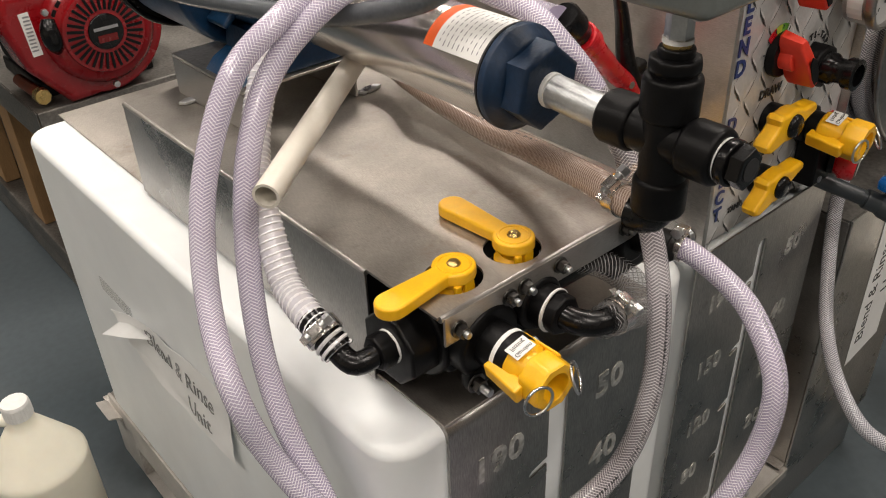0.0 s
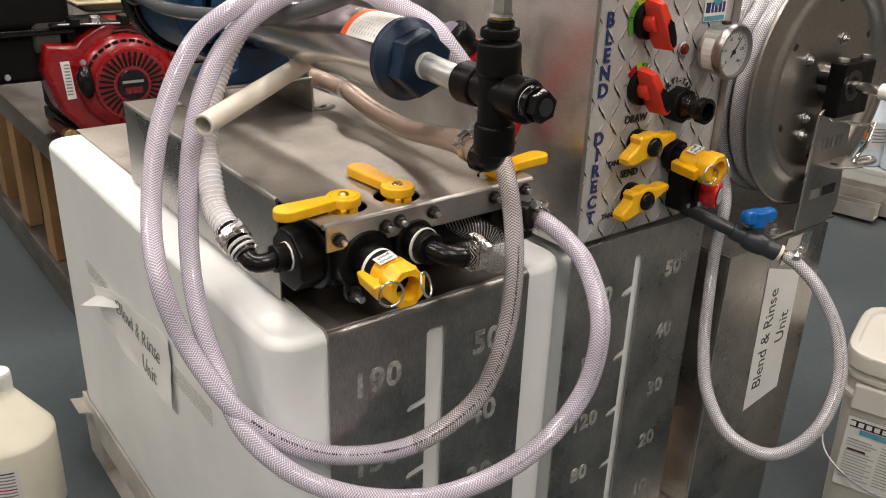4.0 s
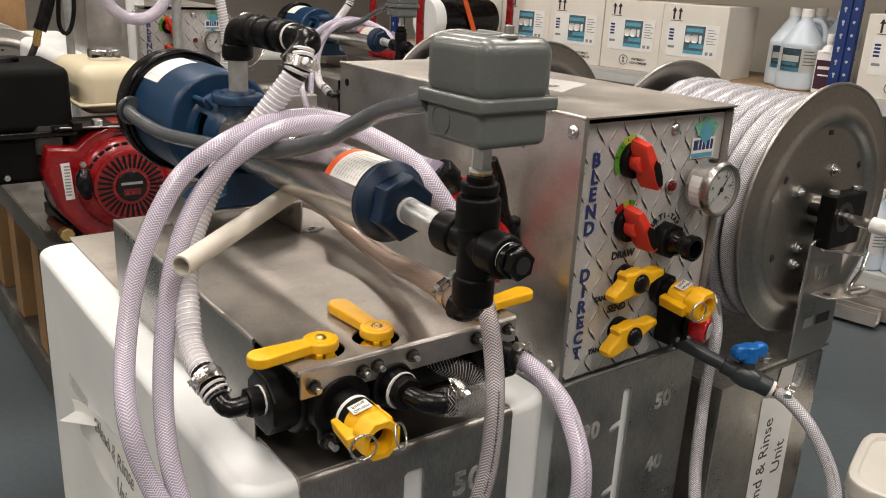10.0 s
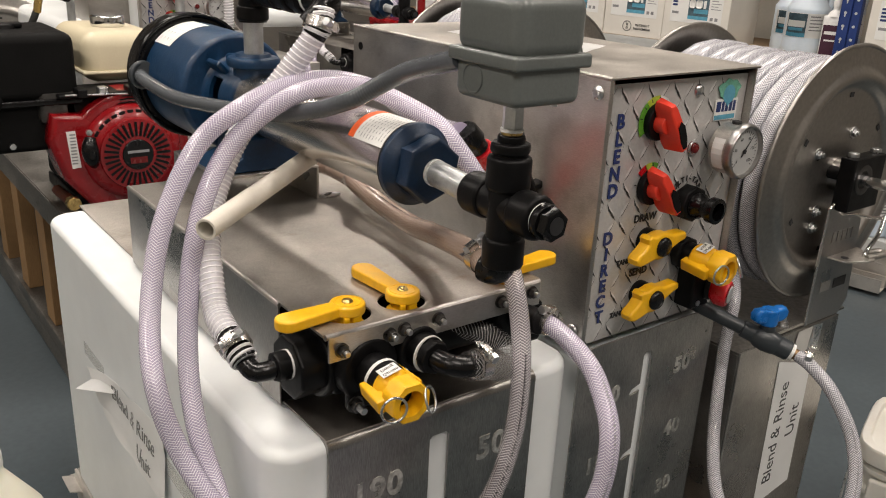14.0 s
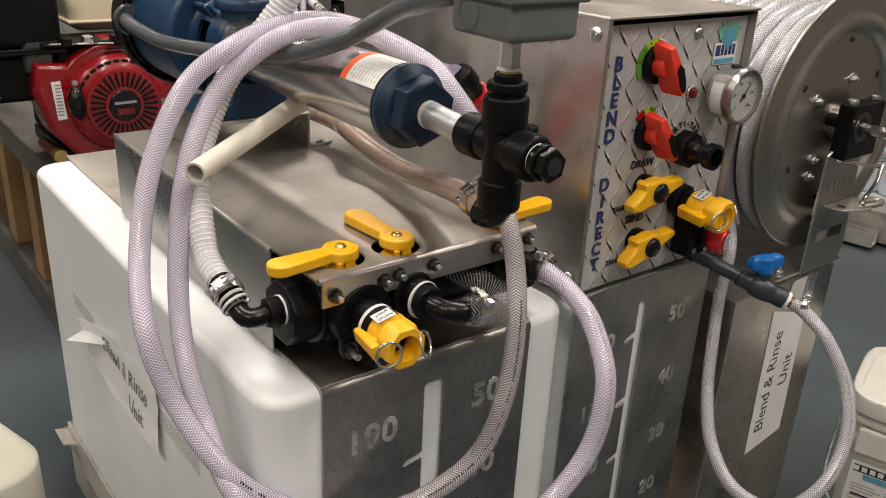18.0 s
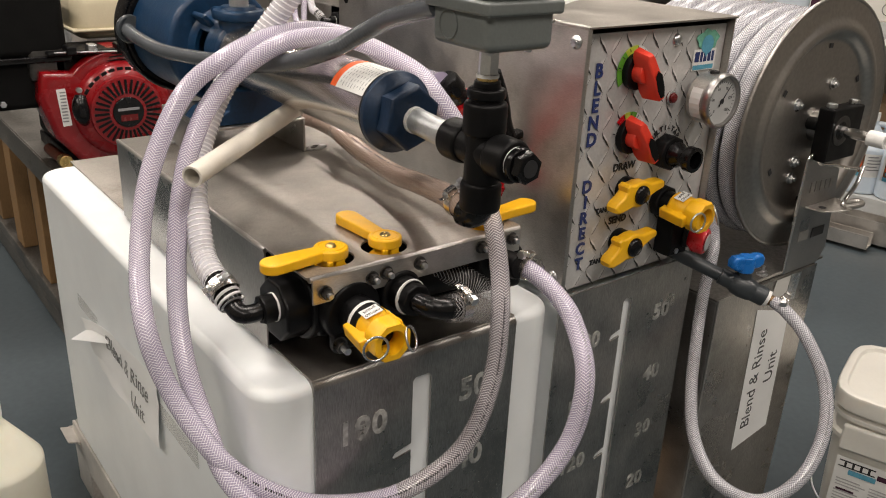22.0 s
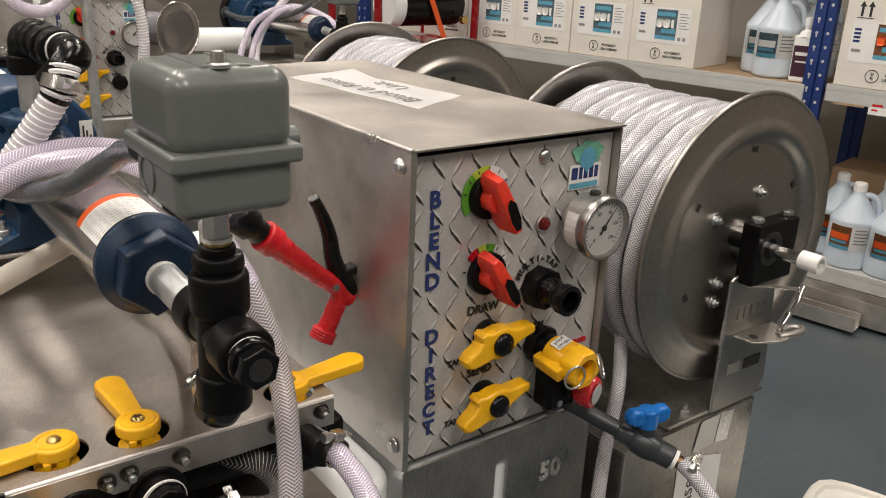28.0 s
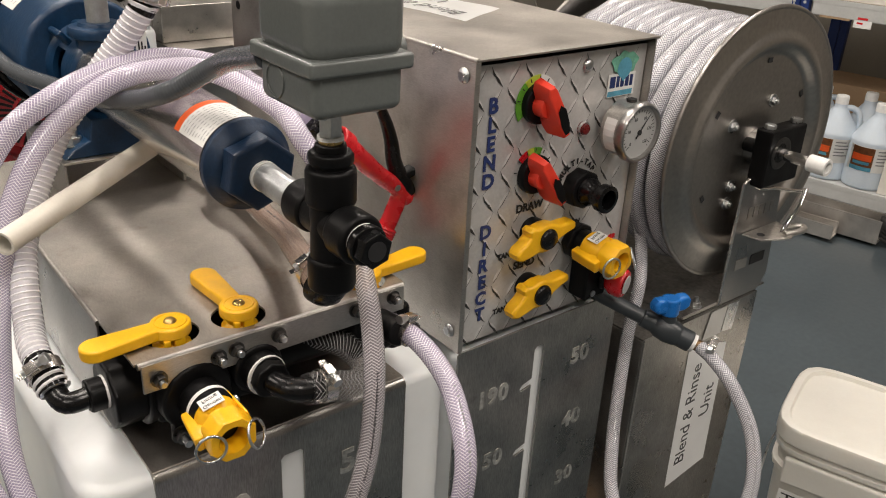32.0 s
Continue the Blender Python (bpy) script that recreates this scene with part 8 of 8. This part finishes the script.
for nm, x, y, z0, z1, r in (("standpipe", 0.605, 2.33, 0.0, 1.45, 0.011), ("standpipe", 0.875, 2.22, 0.0, 1.45, 0.0135), ("standpipe", 0.795, 2.34, 0.0, 1.45, 0.026)):
    solid(nm, rod((x, y, z0), (x, y, z1), r, 16), GALV if r < 0.02 else POLY, "upright pipe between the units", "pipe")
solid("hanging_hose", tube([(0.64, 2.20, 1.25), (0.645, 2.18, 1.12), (0.665, 2.17, 1.03), (0.71, 2.17, 0.985), (0.77, 2.17, 0.98), (0.82, 2.17, 1.02), (0.845, 2.18, 1.10), (0.85, 2.2, 1.25)], 0.0165, 14), HOSE, "clear hose hanging in a loop", "hose")
pts = [(0.985, 2.21, 1.25), (0.99, 2.2, 1.1), (1.0, 2.19, 1.0), (1.01, 2.19, 0.93), (1.01, 2.2, 0.85), (1.0, 2.25, 0.70)]
t = thing("spiral_hose", (1.0, 2.2, 0.7), "ribbed clear hose hanging before the rear cabinet", "hose")
part("wall", tube(pts, 0.0135, 14), SPIRAL_WALL, t)
part("spiral_rib", coil_on(pts, 0.0137, 0.0018, 0.008), SPIRAL_RIB, t)
solid("white_drum", lathe([(0.035, 0), (0.04, 0.008), (0.04, 0.36), (0.035, 0.37)], (1.19, 2.75, 0.832), (1.60, 2.75, 0.825), 32), POLY, "long white plastic cylinder behind the units", "drum")
t = thing("trigger_gun", (0.5, 2.3, 0.95), "black spray gun hanging with a brass fitting", "spray gun")
part("grip", tube([(0.54, 2.2, 1.08), (0.53, 2.2, 1.03), (0.515, 2.2, 0.98), (0.50, 2.2, 0.945)], 0.017, 12, 0.008), BLACK_GLOSS, t)
part("guard", tube([(0.53, 2.2, 1.06), (0.58, 2.2, 1.05), (0.592, 2.2, 1.02), (0.582, 2.2, 0.96), (0.565, 2.2, 0.935), (0.55, 2.2, 0.96), (0.555, 2.2, 1.04)], 0.006, 8, 0.008), BLACK_GLOSS, t)
part("barrel", rod((0.50, 2.2, 1.09), (0.64, 2.2, 1.10), 0.016, 14, 0.003), BLACK_GLOSS, t)
part("fitting", rod((0.497, 2.2, 0.945), (0.488, 2.2, 0.905), 0.010, 10), BRASS, t)
solid("spray_hose", tube([(0.489, 2.2, 0.912), (0.47, 2.21, 0.87), (0.44, 2.3, 0.80), (0.40, 2.5, 0.72), (0.46, 2.7, 0.6), (0.5, 2.75, 0.508)], 0.009, 10), RUBBER, "black hose from the spray gun", "hose")
solid("timber_post", box((0.52, 3.36, 0.0), (0.70, 3.42, 1.5), 0.003), TIMBER, "bare softwood post between the units", "post")


def red_frame_engine():
    t = thing("framed_engine", (2.5, 3.1, 0.70), "black engine inside a red tubular frame with orange straps", "engine")
    for y in (2.95, 3.35):
        part("frame_tube", tube([(2.25, y, 0.72), (2.25, y, 1.05), (2.30, y, 1.1), (2.72, y, 1.1), (2.77, y, 1.05), (2.77, y, 0.72)], 0.018, 12), RED_PAINT, t, "red tubular frame")
    for x in (2.25, 2.77):
        part("frame_bar", rod((x, 2.95, 0.74), (x, 3.35, 0.74), 0.018, 12), RED_PAINT, t)
    part("base_plate", box((2.23, 2.94, 0.735), (2.79, 3.36, 0.75), 0.002), RED_PAINT, t)
    part("barrel", rod((2.36, 3.05, 0.92), (2.72, 3.05, 0.92), 0.095, 28, 0.01), BLACK_GLOSS, t, "black motor barrel")
    part("barrel_band", rod((2.34, 3.05, 0.92), (2.40, 3.05, 0.92), 0.098, 28, 0.004), POLY, t)
    part("strap", box((2.52, 2.94, 0.76), (2.545, 2.945, 1.08), 0.001, 1, None, pose(2.53, 0, 0.92) @ pose(0, 0, 0, 0, -24) @ pose(-2.53, 0, -0.92)), ORANGE_INK, t, "bright orange strap")
    part("brass_cap", rod((2.68, 2.93, 0.86), (2.68, 2.90, 0.86), 0.018, 14, 0.003), BRASS, t)
    s = thing("engine_table", (2.5, 3.15, 0), "plain steel table under the framed engine", "table")
    part("top", box((2.15, 2.85, 0.695), (2.88, 3.45, 0.7215), 0.002), STEEL_DARK_SHADED, s)
    for x in (2.17, 2.82):
        for y in (2.87, 3.39):
            part("leg", box((x, y, 0.0), (x + 0.04, y + 0.04, 0.6945), 0.002), STEEL_DARK_SHADED, s)


red_frame_engine()

# ---- small reel of the rear unit ----
def small_reel(x, y, z, r):
    t = thing("small_hose_reel", (x, y + 0.06, z - r - 0.02), "small dark steel hose reel on the rear unit", "hose reel")
    for yy, s in ((y, -1), (y + 0.13, 1)):
        prof = [(0.0005, 0), (r * 0.62, 0), (r * 0.7, 0.006), (r * 0.78, 0.006), (r * 0.86, 0.0), (r, 0.0), (r, -0.003), (0.0005, -0.003)]
        f = part("flange", lathe(prof, (x, yy, z), (x, yy + s, z), 40, caps=False), REEL_STEEL, t)
        part("rim_bead", torus((x, yy, z), (0, 1, 0), r, 0.003, 40, 6), POLISHED, f)
    part("drum", rod((x, y + 0.004, z), (x, y + 0.126, z), r * 0.6, 24), HOSE_REEL, t)
    part("foot", box((x - 0.05, y + 0.02, z - r - 0.02), (x + 0.05, y + 0.11, z - r - 0.002), 0.002), STEEL_DARK_SHADED, t)
    part("upright", box((x - 0.012, y + 0.135, z - r - 0.015), (x + 0.012, y + 0.14, z), 0.001), STEEL_DARK_SHADED, t)
    t.rotation_euler.z = radians(24)
    return z - r - 0.02


foot_z = small_reel(1.195, 2.5, 0.886, 0.088)
t = thing("reel_pedestal", (1.25, 2.56, 0.593), "low steel box with a post below the small reel", "stand")
part("body", box((1.12, 2.40, 0.593), (1.43, 2.76, 0.706), 0.003), STEEL, t)
part("post", box((1.165, 2.53, 0.7065), (1.205, 2.59, foot_z - 0.0005), 0.002), STEEL_DARK_SHADED, t)
